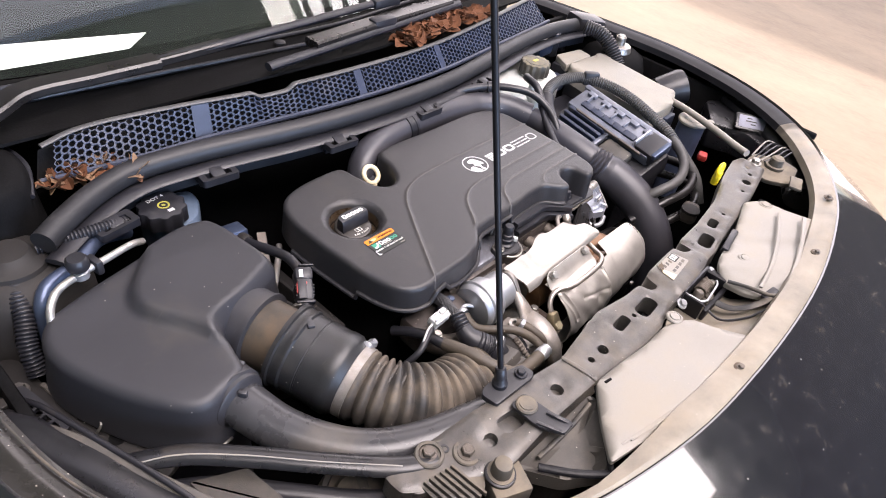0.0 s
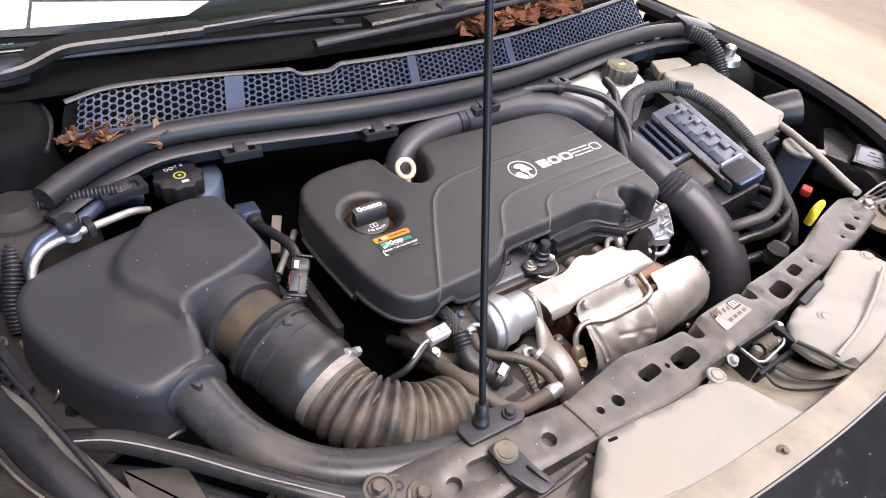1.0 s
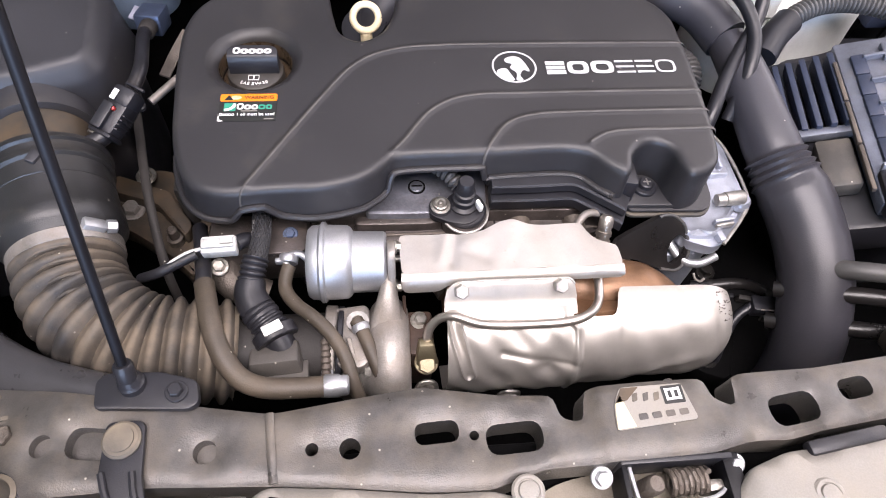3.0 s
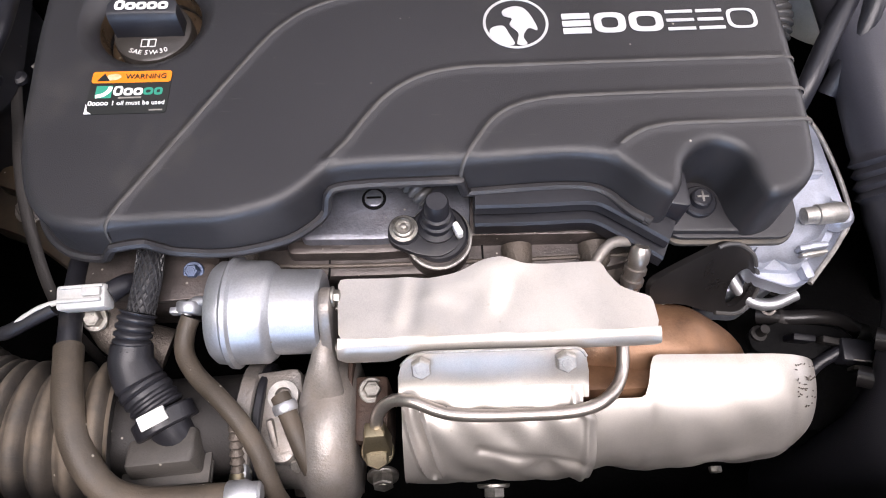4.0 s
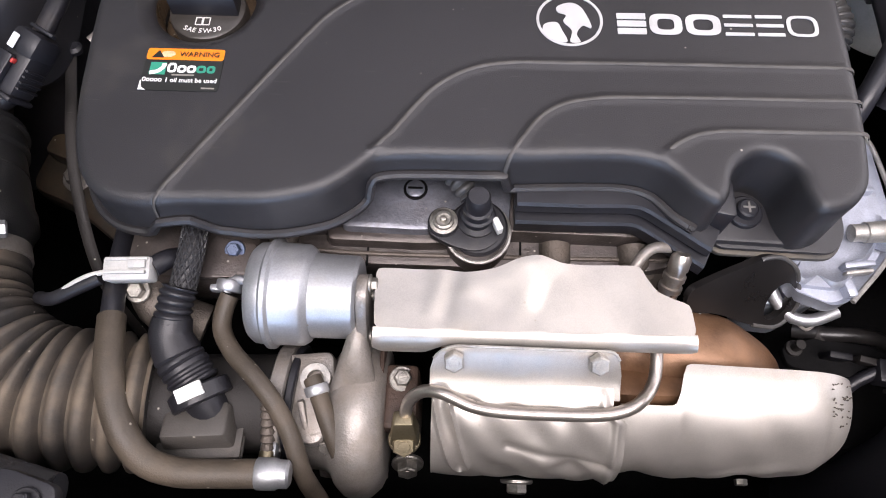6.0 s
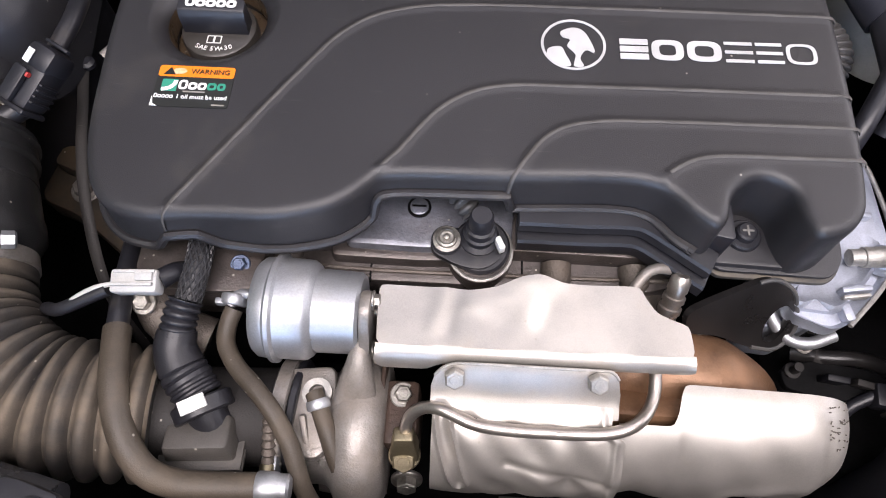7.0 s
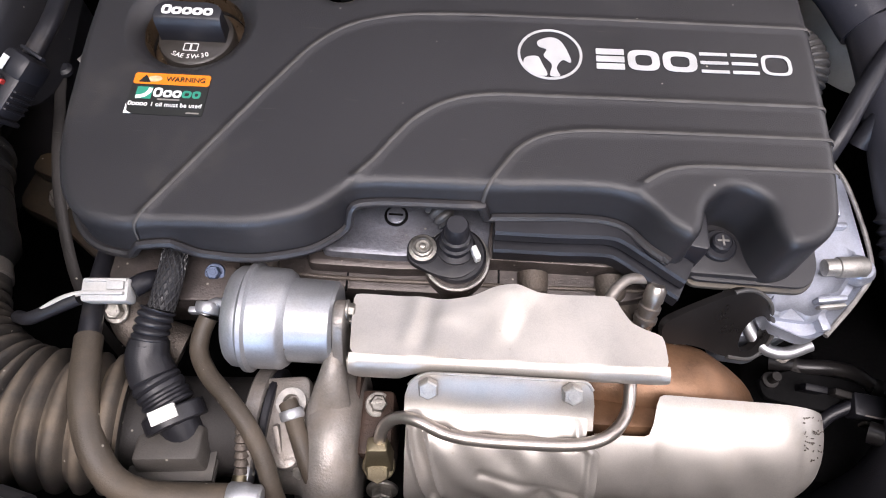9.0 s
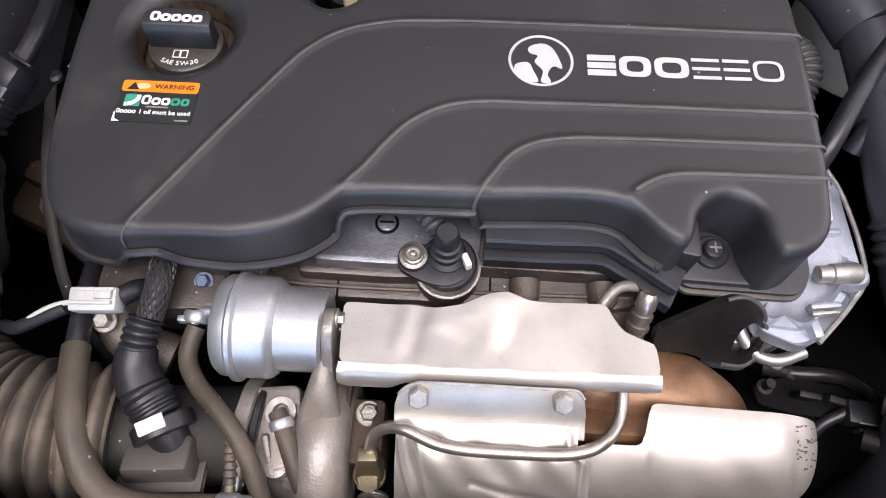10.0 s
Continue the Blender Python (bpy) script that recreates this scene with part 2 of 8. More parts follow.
M_BRAID = mat("braided_sleeve", (0.026, 0.026, 0.028), 0.36, bump=0.3)
M_LEAF = mat("dry_fallen_leaves", (0.12, 0.048, 0.023), 0.75, var=0.5, scale=60, bump=0.3)
M_LEAF2 = mat("pale_dry_leaves", (0.20, 0.12, 0.072), 0.75, var=0.4, scale=60, bump=0.3)
# white label paper dimmed to blue-grey in place of shade
M_TICKET = mat("shaded_blue_paper", (0.20, 0.205, 0.26), 0.6, var=0.1, bump=0.05)
M_PAPER = mat("white_paper", (0.80, 0.80, 0.78), 0.6, var=0.03, bump=0.05)
M_GROUND = mat("dusty_concrete_floor", (0.22, 0.172, 0.124), 0.75, var=0.3, scale=2.6, bump=0.3, grain=45, dust=0.45, dust_scale=4.5, dust_color=(0.285, 0.232, 0.172), stretch=(1.0, 0.45, 1.0))
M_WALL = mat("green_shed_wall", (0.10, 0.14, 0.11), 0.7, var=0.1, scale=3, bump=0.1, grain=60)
# darker copy of the wall, for what the paint and glass should mirror dark
M_WALLDARK = mat("dark_in_reflections", (0.030, 0.031, 0.029), 0.7, var=0.2, scale=3, bump=0.1, grain=60)
M_ROOF = mat("green_shed_roof", (0.125, 0.165, 0.125), 0.7, var=0.1, scale=3, bump=0.1, grain=60)
M_LAMPBLACK = mat("smoked_lamp_housing", (0.012, 0.012, 0.014), 0.3, bump=0.05, dust=0.12, dust_scale=18, dust_color=(0.12, 0.10, 0.08))
M_LENS = mat("clouded_lamp_lens", (0.016, 0.015, 0.014), 0.25, var=0.5, scale=20, bump=0.05, coat=0.3, dust=0.08, dust_scale=30, dust_color=(0.045, 0.038, 0.030), speck=0.25)
M_MODULE = mat("dusty_grey_module", (0.155, 0.168, 0.205), 0.36, 0.4, var=0.3, scale=30, bump=0.2, dust=0.15, dust_scale=25)
M_BLUE = mat("blue_grey_metal", (0.06, 0.08, 0.13), 0.35, 0.6, var=0.3, bump=0.1)
# sheen cut so that shaded and black parts stay dark
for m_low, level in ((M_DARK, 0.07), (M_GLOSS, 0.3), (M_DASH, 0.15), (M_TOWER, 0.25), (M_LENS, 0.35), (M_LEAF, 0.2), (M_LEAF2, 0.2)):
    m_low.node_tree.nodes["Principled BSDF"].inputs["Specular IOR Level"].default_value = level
M_GLASS = bpy.data.materials.new("windscreen_glass")
M_GLASS.use_nodes = True
gb = M_GLASS.node_tree.nodes["Principled BSDF"]
gb.inputs["Base Color"].default_value = (0.75, 0.85, 0.78, 1)
gb.inputs["Transmission Weight"].default_value, gb.inputs["Roughness"].default_value, gb.inputs["IOR"].default_value = 1.0, 0.02, 1.5


# ---- building helpers ----
from mathutils import geometry


def finish(bm, material, smooth=True, angle=40):
    me = bpy.data.meshes.new("mesh")
    bmesh.ops.remove_doubles(bm, verts=bm.verts, dist=1e-6)
    bmesh.ops.recalc_face_normals(bm, faces=bm.faces)
    for f in bm.faces:
        f.smooth = smooth
    for e in bm.edges:
        if len(e.link_faces) == 2 and e.calc_face_angle(0) > radians(angle):
            e.smooth = False
    bm.to_mesh(me)
    bm.free()
    me.materials.append(material)
    return me


def thing(name, at, label, category, group="", kind=""):
    e = new(name)
    e.empty_display_size = 0.02
    e.matrix_basis = Matrix.Translation(at)
    return tagged(e, label, category, group, kind)


def solo(name, bm, material, label, category, group="", kind="", angle=40):
    return tagged(new(name, finish(bm, material, True, angle)), label, category, group, kind)


def origin(ob):
    m = Matrix()
    while ob is not None:
        m = ob.matrix_basis @ m if ob.parent is None else ob.matrix_parent_inverse @ ob.matrix_basis @ m
        ob = ob.parent
    return m


def part(name, bm, material, parent, label="", angle=40):
    ob = new(name, finish(bm, material, True, angle))
    m = origin(parent)
    ob.parent = parent
    ob.matrix_parent_inverse = m.inverted()
    return tagged(ob, label)


def curve_pts(pts, step=0.004, closed=False):
    """Even samples along a smooth curve through pts."""
    p = [Vector(q) if len(q) == 3 else Vector((*q, 0)) for q in pts]
    n = len(p)
    out = []
    for i in range(n if closed else n - 1):
        if closed:
            a, b, c, d = p[i - 1], p[i], p[(i + 1) % n], p[(i + 2) % n]
        else:
            b, c = p[i], p[i + 1]
            a = p[i - 1] if i else b * 2 - c
            d = p[i + 2] if i + 2 < n else c * 2 - b
        k = max(2, int((c - b).length / step * 2) + 1)
        t1 = max(1e-6, (b - a).length ** 0.5)
        t2 = max(1e-6, (c - b).length ** 0.5)
        t3 = max(1e-6, (d - c).length ** 0.5)
        m1 = (c - b) + t2 * ((b - a) / t1 - (c - a) / (t1 + t2))
        m2 = (c - b) + t2 * ((d - c) / t3 - (d - b) / (t2 + t3))
        for j in range(k):
            u = j / k
            out.append(b * (2 * u**3 - 3 * u**2 + 1) + m1 * (u**3 - 2 * u**2 + u) + c * (3 * u**2 - 2 * u**3) + m2 * (u**3 - u**2))
    out.append(p[0].copy() if closed else p[-1].copy())
    acc = [0.0]
    for i in range(1, len(out)):
        acc.append(acc[-1] + (out[i] - out[i - 1]).length)
    total = acc[-1]
    m = max(3, round(total / step))
    res, j = [], 0
    for i in range(m if closed else m + 1):
        s = total * i / m
        while j < len(acc) - 2 and acc[j + 1] < s:
            j += 1
        w = (s - acc[j]) / max(1e-9, acc[j + 1] - acc[j])
        res.append(out[j].lerp(out[j + 1], min(1, max(0, w))))
    return res


def sweep(bm, pts, rfun, seg=14, flat=1.0, caps=True, up=None):
    """A round (or flattened) tube along even points; rfun: radius, or radius by (s, length)."""
    p = pts
    n = len(p)
    s = [0.0]
    for i in range(1, n):
        s.append(s[-1] + (p[i] - p[i - 1]).length)
    tan = [(p[min(i + 1, n - 1)] - p[max(i - 1, 0)]).normalized() for i in range(n)]
    ref = Vector(up) if up else (Vector((0, 0, 1)) if abs(tan[0].z) < 0.9 else Vector((0, 1, 0)))
    nor = (ref - tan[0] * ref.dot(tan[0])).normalized()
    rings = []
    for i in range(n):
        nor = (nor - tan[i] * nor.dot(tan[i])).normalized()
        bi = tan[i].cross(nor)
        r = rfun(s[i], s[-1]) if callable(rfun) else rfun
        rings.append([bm.verts.new(p[i] + (nor * (math.sin(a) * flat) + bi * math.cos(a)) * r) for a in (2 * math.pi * k / seg for k in range(seg))])
    for a, b in zip(rings, rings[1:]):
        for k in range(seg):
            bm.faces.new((a[k], a[(k + 1) % seg], b[(k + 1) % seg], b[k]))
    if caps:
        bm.faces.new(rings[0][::-1])
        bm.faces.new(rings[-1])
    return bm


def tube(pts, r, step=0.004, seg=14, flat=1.0, up=None, bm=None):
    return sweep(bm or bmesh.new(), curve_pts(pts, step), r, seg, flat, True, up)


def bellows(pts, r, pitch, depth, seg=28, flat=1.0, plain=(0.0, 0.0)):
    """A corrugated tube; plain: smooth lengths at both ends."""
    def rr(s, total):
        if s < plain[0] or s > total - plain[1]:
            return r
        return r - depth * (0.5 - 0.5 * math.cos(2 * math.pi * s / pitch)) ** 2
    return sweep(bmesh.new(), curve_pts(pts, pitch / 8), rr, seg, flat)


def lathe(base, axis, profile, seg=24, bm=None, sx=1.0, caps=True):
    """A turned shape: profile of (along, radius) from base along axis."""
    bm = bm or bmesh.new()
    ax = Vector(axis).normalized()
    ref = Vector((0, 0, 1)) if abs(ax.z) < 0.9 else Vector((1, 0, 0))
    u = (ref - ax * ref.dot(ax)).normalized()
    v = ax.cross(u)
    rings = []
    for d, r in profile:
        c = Vector(base) + ax * d
        rings.append([bm.verts.new(c + (u * math.cos(a) + v * math.sin(a) * sx) * max(r, 1e-5)) for a in (2 * math.pi * k / seg for k in range(seg))])
    for a, b in zip(rings, rings[1:]):
        for k in range(seg):
            bm.faces.new((a[k], a[(k + 1) % seg], b[(k + 1) % seg], b[k]))
    if caps:
        bm.faces.new(rings[0][::-1])
        bm.faces.new(rings[-1])
    return bm


def box(c, size, bevel=0.002, rot=(0, 0, 0), bm=None, taper=1.0, seg=2):
    """A bevelled block; taper narrows its top."""
    b = bmesh.new()
    bmesh.ops.create_cube(b, size=1)
    for v in b.verts:
        k = taper if v.co.z > 0 else 1.0
        v.co = Vector((v.co.x * size[0] * k, v.co.y * size[1] * k, v.co.z * size[2]))
    if bevel > 0:
        bmesh.ops.bevel(b, geom=list(b.edges), offset=min(bevel, 0.45 * min(size)), segments=seg, affect="EDGES", profile=0.5)
    b.transform(pose(*c, *rot))
    if bm is None:
        return b
    me = bpy.data.meshes.new("tmp")
    b.to_mesh(me)
    b.free()
    bm.from_mesh(me)
    bpy.data.meshes.remove(me)
    return bm


def prism(outline, z0, z1, bevel=0.0, bm=None, m=None):
    """An outline drawn out from z0 to z1, with softened upper and lower edges; m places it."""
    b = bmesh.new()
    lo = [b.verts.new((q[0], q[1], z0)) for q in outline]
    f = b.faces.new(lo)
    r = bmesh.ops.extrude_face_region(b, geom=[f])
    top = [g for g in r["geom"] if isinstance(g, bmesh.types.BMVert)]
    for v in top:
        v.co.z = z1
    bmesh.ops.recalc_face_normals(b, faces=b.faces)
    if bevel > 0:
        rim = [e for e in b.edges if abs(e.verts[0].co.z - e.verts[1].co.z) < 1e-7]
        bmesh.ops.bevel(b, geom=rim, offset=bevel, segments=2, affect="EDGES", profile=0.5)
    if m is not None:
        b.transform(m)
    if bm is None:
        return b
    me = bpy.data.meshes.new("tmp")
    b.to_mesh(me)
    b.free()
    bm.from_mesh(me)
    bpy.data.meshes.remove(me)
    return bm


def rounded(outline, r=0.004, n=4):
    """The corners of a polygon rounded off."""
    out = []
    k = len(outline)
    for i in range(k):
        a, b, c = Vector(outline[i - 1]), Vector(outline[i]), Vector(outline[(i + 1) % k])
        la, lc = (a - b).length, (c - b).length
        d = min(r, 0.45 * la, 0.45 * lc)
        p, q = b + (a - b) / la * d, b + (c - b) / lc * d
        for j in range(n + 1):
            t = j / n
            out.append(tuple(p * (1 - t) ** 2 + b * 2 * t * (1 - t) + q * t**2))
    return out


def rect(cx, cy, w, h, r=0.0, turn=0.0):
    ca, sa = math.cos(radians(turn)), math.sin(radians(turn))
    pts = [(cx + x * ca - y * sa, cy + x * sa + y * ca) for x, y in ((-w / 2, -h / 2), (w / 2, -h / 2), (w / 2, h / 2), (-w / 2, h / 2))]
    return rounded(pts, r) if r else pts


def circle(cx, cy, r, n=20):
    return [(cx + r * math.cos(2 * math.pi * k / n), cy + r * math.sin(2 * math.pi * k / n)) for k in range(n)]


def inside(poly, x, y):
    p = np.array(poly)
    res = np.zeros(len(x), bool)
    for (x0, y0), (x1, y1) in zip(p, np.roll(p, -1, 0)):
        hit = (y0 > y) != (y1 > y)
        res ^= hit & (x < (x1 - x0) * (y - y0) / (y1 - y0 + 1e-15) + x0)
    return res


def gap_to(poly, x, y, closed=True):
    """Distance of each place to a polyline."""
    p = np.array(poly)
    q = np.roll(p, -1, 0) if closed else p[1:]
    if not closed:
        p = p[:-1]
    best = np.full(len(x), 9.0)
    for a, b in zip(p, q):
        ab = b - a
        t = np.clip(((x - a[0]) * ab[0] + (y - a[1]) * ab[1]) / (ab @ ab + 1e-15), 0, 1)
        best = np.minimum(best, np.hypot(x - a[0] - t * ab[0], y - a[1] - t * ab[1]))
    return best


def shell(outline, zf, wall=0.01, holes=(), grid=0.004, rings=(), flare=0.0, lip=0.003, bm=None):
    """A moulded or pressed skin over an outline: zf(x, y, d) gives its height, d being the distance from the rim. Below the rim a wall goes down
    (wall: depth, or the height of its foot by (x, y)), with a thick lower edge; holes get walls too."""
    bm = bm or bmesh.new()
    out = np.array([(q[0], q[1]) for q in outline])
    if sum(a[0] * b[1] - b[0] * a[1] for a, b in zip(out, np.roll(out, -1, 0))) < 0:
        out = out[::-1]
    loops = [out] + [np.array([(q[0], q[1]) for q in h]) for h in holes]
    def rim_normals(loop):
        t = np.roll(loop, -1, 0) - np.roll(loop, 1, 0)
        t /= np.linalg.norm(t, axis=1)[:, None] + 1e-12
        return np.stack([t[:, 1], -t[:, 0]], 1)
    def depth(x, y):
        d = gap_to(out, x, y)
        for h in loops[1:]:
            d = np.minimum(d, gap_to(h, x, y))
        return d
    pts, edges = [], []
    for loop in loops:
        k = len(pts)
        pts += [tuple(q) for q in loop]
        edges += [(k + i, k + (i + 1) % len(loop)) for i in range(len(loop))]
    nrim = len(pts)
    extra = []
    nor = rim_normals(out)
    for dd in rings:
        q = out - nor * dd
        ok = (np.abs(depth(q[:, 0], q[:, 1]) - dd) < dd * 0.12 + 1e-5) & inside(out, q[:, 0], q[:, 1])
        extra += [tuple(v) for v in q[ok]]
    lim = (rings[-1] if rings else 0) + grid * 0.5
    xs = np.arange(out[:, 0].min(), out[:, 0].max(), grid)
    ys = np.arange(out[:, 1].min(), out[:, 1].max(), grid)
    gx, gy = [a.ravel() for a in np.meshgrid(xs, ys)]
    gx = gx + np.where((np.arange(len(gx)) // len(xs)) % 2, grid / 2, 0)
    ok = inside(out, gx, gy)
    for h in loops[1:]:
        ok &= ~inside(h, gx, gy)
    gx, gy = gx[ok], gy[ok]
    ok = depth(gx, gy) > lim
    extra += list(zip(gx[ok], gy[ok]))
    vs, _, fs, *_ = geometry.delaunay_2d_cdt([Vector(q) for q in pts + extra], edges, [], 0, 1e-7)
    vx, vy = np.array([v.x for v in vs]), np.array([v.y for v in vs])
    d = depth(vx, vy)
    d[:0] = 0
    z = zf(vx, vy, np.where(d < 1e-6, 0, d))
    verts = [bm.verts.new((a, b, c)) for a, b, c in zip(vx, vy, z)]
    tri = [f for f in fs if len(f) == 3]
    cx = np.array([sum(vx[i] for i in f) / 3 for f in tri])
    cy = np.array([sum(vy[i] for i in f) / 3 for f in tri])
    keep = inside(out, cx, cy)
    for h in loops[1:]:
        keep &= ~inside(h, cx, cy)
    for f, k in zip(tri, keep):
        if k:
            bm.faces.new([verts[i] for i in f])
    for li, loop in enumerate(loops):
        nn = rim_normals(loop) if li == 0 else rim_normals(loop) * 0
        lz = zf(loop[:, 0], loop[:, 1], np.zeros(len(loop)))
        foot = np.array([wall(a, b) for a, b in loop]) if callable(wall) else lz - wall
        levels = [(0.0, 0.0), (0.25, 0.1), (0.6, 0.5), (1.0, 1.0)] if li == 0 else [(0, 0), (1, 0)]
        rows = [[bm.verts.new((q[0] + n[0] * flare * g, q[1] + n[1] * flare * g, a + (b - a) * w)) for q, n, a, b in zip(loop, nn, lz, foot)] for w, g in levels]
        if li == 0 and lip > 0:
            rn = rim_normals(loop)
            rows.append([bm.verts.new((q[0] + n[0] * (flare - lip), q[1] + n[1] * (flare - lip), b)) for q, n, b in zip(loop, rn, foot)])
            rows.append([bm.verts.new((q[0] + n[0] * (flare * 0.5 - lip), q[1] + n[1] * (flare * 0.5 - lip), b + (a - b) * 0.5)) for q, n, a, b in zip(loop, rn, lz, foot)])
        k = len(loop)
        for r0, r1 in zip(rows, rows[1:]):
            for i in range(k):
                bm.faces.new((r0[i], r0[(i + 1) % k], r1[(i + 1) % k], r1[i]))
    bmesh.ops.remove_doubles(bm, verts=bm.verts, dist=2e-5)
    return bm


def dome(top, r):
    """A height for shell(): flat at top, with its rim rounded off by r."""
    return lambda x, y, d: top - r + np.sqrt(np.maximum(0, r * r - np.maximum(0, r - d) ** 2))


def hexbolt(at, axis, size, parent=None, material=None, name="bolt", washer=True, label="", category="bolt"):
    """A hex-headed bolt with its washer; size: across the flats."""
    bm = bmesh.new()
    if washer:
        lathe(at, axis, [(0, size * 0.85), (size * 0.14, size * 0.85), (size * 0.2, size * 0.78)], 20, bm)
    lathe(at, axis, [(size * 0.15, size * 0.57), (size * 0.62, size * 0.57), (size * 0.7, size * 0.48)], 6, bm)
    lathe(at, axis, [(size * 0.69, size * 0.3), (size * 0.72, size * 0.28)], 12, bm)
    if parent is None:
        return solo(name, bm, material or M_BOLT, label, category, angle=25)
    return part(name, bm, material or M_BOLT, parent, label, angle=25)


def lettering(text, height, m, depth=0.0003):
    """Raised lettering in the built-in font, as a mesh; m: its lower left corner, x along the line."""
    cu = bpy.data.curves.new("lettering", "FONT")
    cu.body, cu.size, cu.extrude = text, height, depth
    ob = bpy.data.objects.new("lettering", cu)
    scene.collection.objects.link(ob)
    me = bpy.data.meshes.new_from_object(ob.evaluated_get(bpy.context.evaluated_depsgraph_get()))
    bm = bmesh.new()
    bm.from_mesh(me)
    bm.transform(m)
    bpy.data.objects.remove(ob)
    bpy.data.meshes.remove(me)
    return bm


def loft(rows, closed=False, bm=None):
    """A skin through rows of points."""
    bm = bm or bmesh.new()
    vv = [[bm.verts.new(q) for q in row] for row in rows]
    for a, b in zip(vv, vv[1:]):
        k = len(a)
        for i in range(k if closed else k - 1):
            bm.faces.new((a[i], a[(i + 1) % k], b[(i + 1) % k], b[i]))
    return bm


def thicken(bm, t):
    bmesh.ops.remove_doubles(bm, verts=bm.verts, dist=1e-6)
    bmesh.ops.recalc_face_normals(bm, faces=bm.faces)
    bmesh.ops.solidify(bm, geom=list(bm.faces), thickness=t)
    return bm


def flat_bar(pts, w, h, step=0.004, c=0.0008, bm=None):
    """A chamfered rectangular bar along a level or sloping line; pts: its centre line."""
    p = curve_pts(pts, step)
    rows = []
    for i, q in enumerate(p):
        t = (p[min(i + 1, len(p) - 1)] - p[max(i - 1, 0)])
        n = Vector((-t.y, t.x, 0)).normalized()
        rows.append([q + n * a + Vector((0, 0, b)) for a, b in ((-w / 2, -h / 2 + c), (-w / 2, h / 2 - c), (-w / 2 + c, h / 2), (w / 2 - c, h / 2), (w / 2, h / 2 - c), (w / 2, -h / 2 + c), (w / 2 - c, -h / 2), (-w / 2 + c, -h / 2))])
    bm = loft(rows, True, bm)
    bm.verts.ensure_lookup_table()
    vs = list(bm.verts)
    bm.faces.new(vs[-8:])
    bm.faces.new(vs[-8 * len(rows):][:8][::-1] if len(vs) > 8 * len(rows) else vs[:8][::-1])
    return bm

# ---- setting: shed, ground, the car's body ----
def slab(name, c, size, material, label, category):
    return solo(name, box(c, size, 0.0), material, label, category, kind="structure")


bmg = bmesh.new()
bmesh.ops.create_grid(bmg, x_segments=2, y_segments=2, size=400)
solo("ground", bmg, M_GROUND, "dusty beige concrete floor reaching outdoors", "floor", kind="structure")
slab("wall_west", (-4.1, 1.0, 2.1), (0.2, 12.4, 4.2), M_WALL, "plain green shed wall", "wall")
slab("wall_north", (-0.1, 7.1, 2.1), (7.8, 0.2, 4.2), M_WALL, "plain green shed wall behind the car", "wall")
slab("wall_south", (-3.1, -5.1, 2.1), (1.8, 0.2, 4.2), M_WALL, "plain green shed wall beside the front door", "wall")
# this wall and wall_east_front are unseen, darkened to dim the bumper's reflection
slab("wall_south_east", (2.55, -5.1, 2.1), (3.0, 0.2, 4.2), M_WALLDARK, "plain unseen wall beside the front door, dark to dim reflections", "wall")
slab("door_head_south", (-0.6, -5.1, 3.55), (3.2, 0.2, 1.3), M_WALL, "plain wall over the front door opening", "wall")
slab("wall_east", (4.1, 6.5, 2.1), (0.2, 1.0, 4.2), M_WALL, "plain green shed wall", "wall")
slab("wall_east_front", (4.1, -2.9, 2.1), (0.2, 4.2, 4.2), M_WALLDARK, "plain unseen wall, dark to dim reflections", "wall")
slab("door_head_east", (4.1, 2.6, 4.1), (0.2, 6.8, 0.2), M_WALL, "plain wall over the side opening", "wall")
roof_line = [(-4.2, -5.2), (4.2, -5.2), (4.2, 7.2), (-4.2, 7.2)]
solo("ceiling", shell(roof_line, lambda x, y, d: 0 * x + 4.4, 0.2, [rect(0.2, -1.6, 3.9, 2.1), rect(0.1, 1.5, 3.9, 1.6), rect(2.95, 0.45, 1.5, 1.4)], 1.0, (), 0, 0), M_ROOF, "greenish shed roof with skylight openings", "ceiling", kind="structure")

# unseen slats below the side lamp, added to streak its reflection in the windscreen
for k in range(6):
    slab("streak_bar", (2.30 + 0.26 * k, 0.45, 4.235), (0.05 + 0.03 * (k % 2), 1.4, 0.05), M_WALLDARK, "unseen dark bar that streaks the windscreen's reflection", "bar")

# front edge of the bumper and the wings, as one line round the bay
EDGE = [(-0.700, 0.40), (-0.712, 0.20), (-0.722, 0.03), (-0.690, -0.14), (-0.610, -0.26), (-0.500, -0.348), (-0.401, -0.402), (-0.333, -0.427), (-0.222, -0.452),
        (-0.119, -0.462), (0.015, -0.466), (0.134, -0.461), (0.261, -0.443), (0.379, -0.415), (0.488, -0.366), (0.592, -0.286), (0.672, -0.16), (0.712, 0.02), (0.700, 0.20), (0.670, 0.40)]
edge = [(q.x, q.y) for q in curve_pts(EDGE, 0.02)]


def offset(line, d):
    p = np.array(line)
    t = np.gradient(p, axis=0)
    t /= np.linalg.norm(t, axis=1)[:, None]
    return p + np.stack([t[:, 1], -t[:, 0]], 1) * d


def edge_z(x):
    return 0.860 + 0.0135 * math.exp(-(((x - 0.02) / 0.40) ** 4))


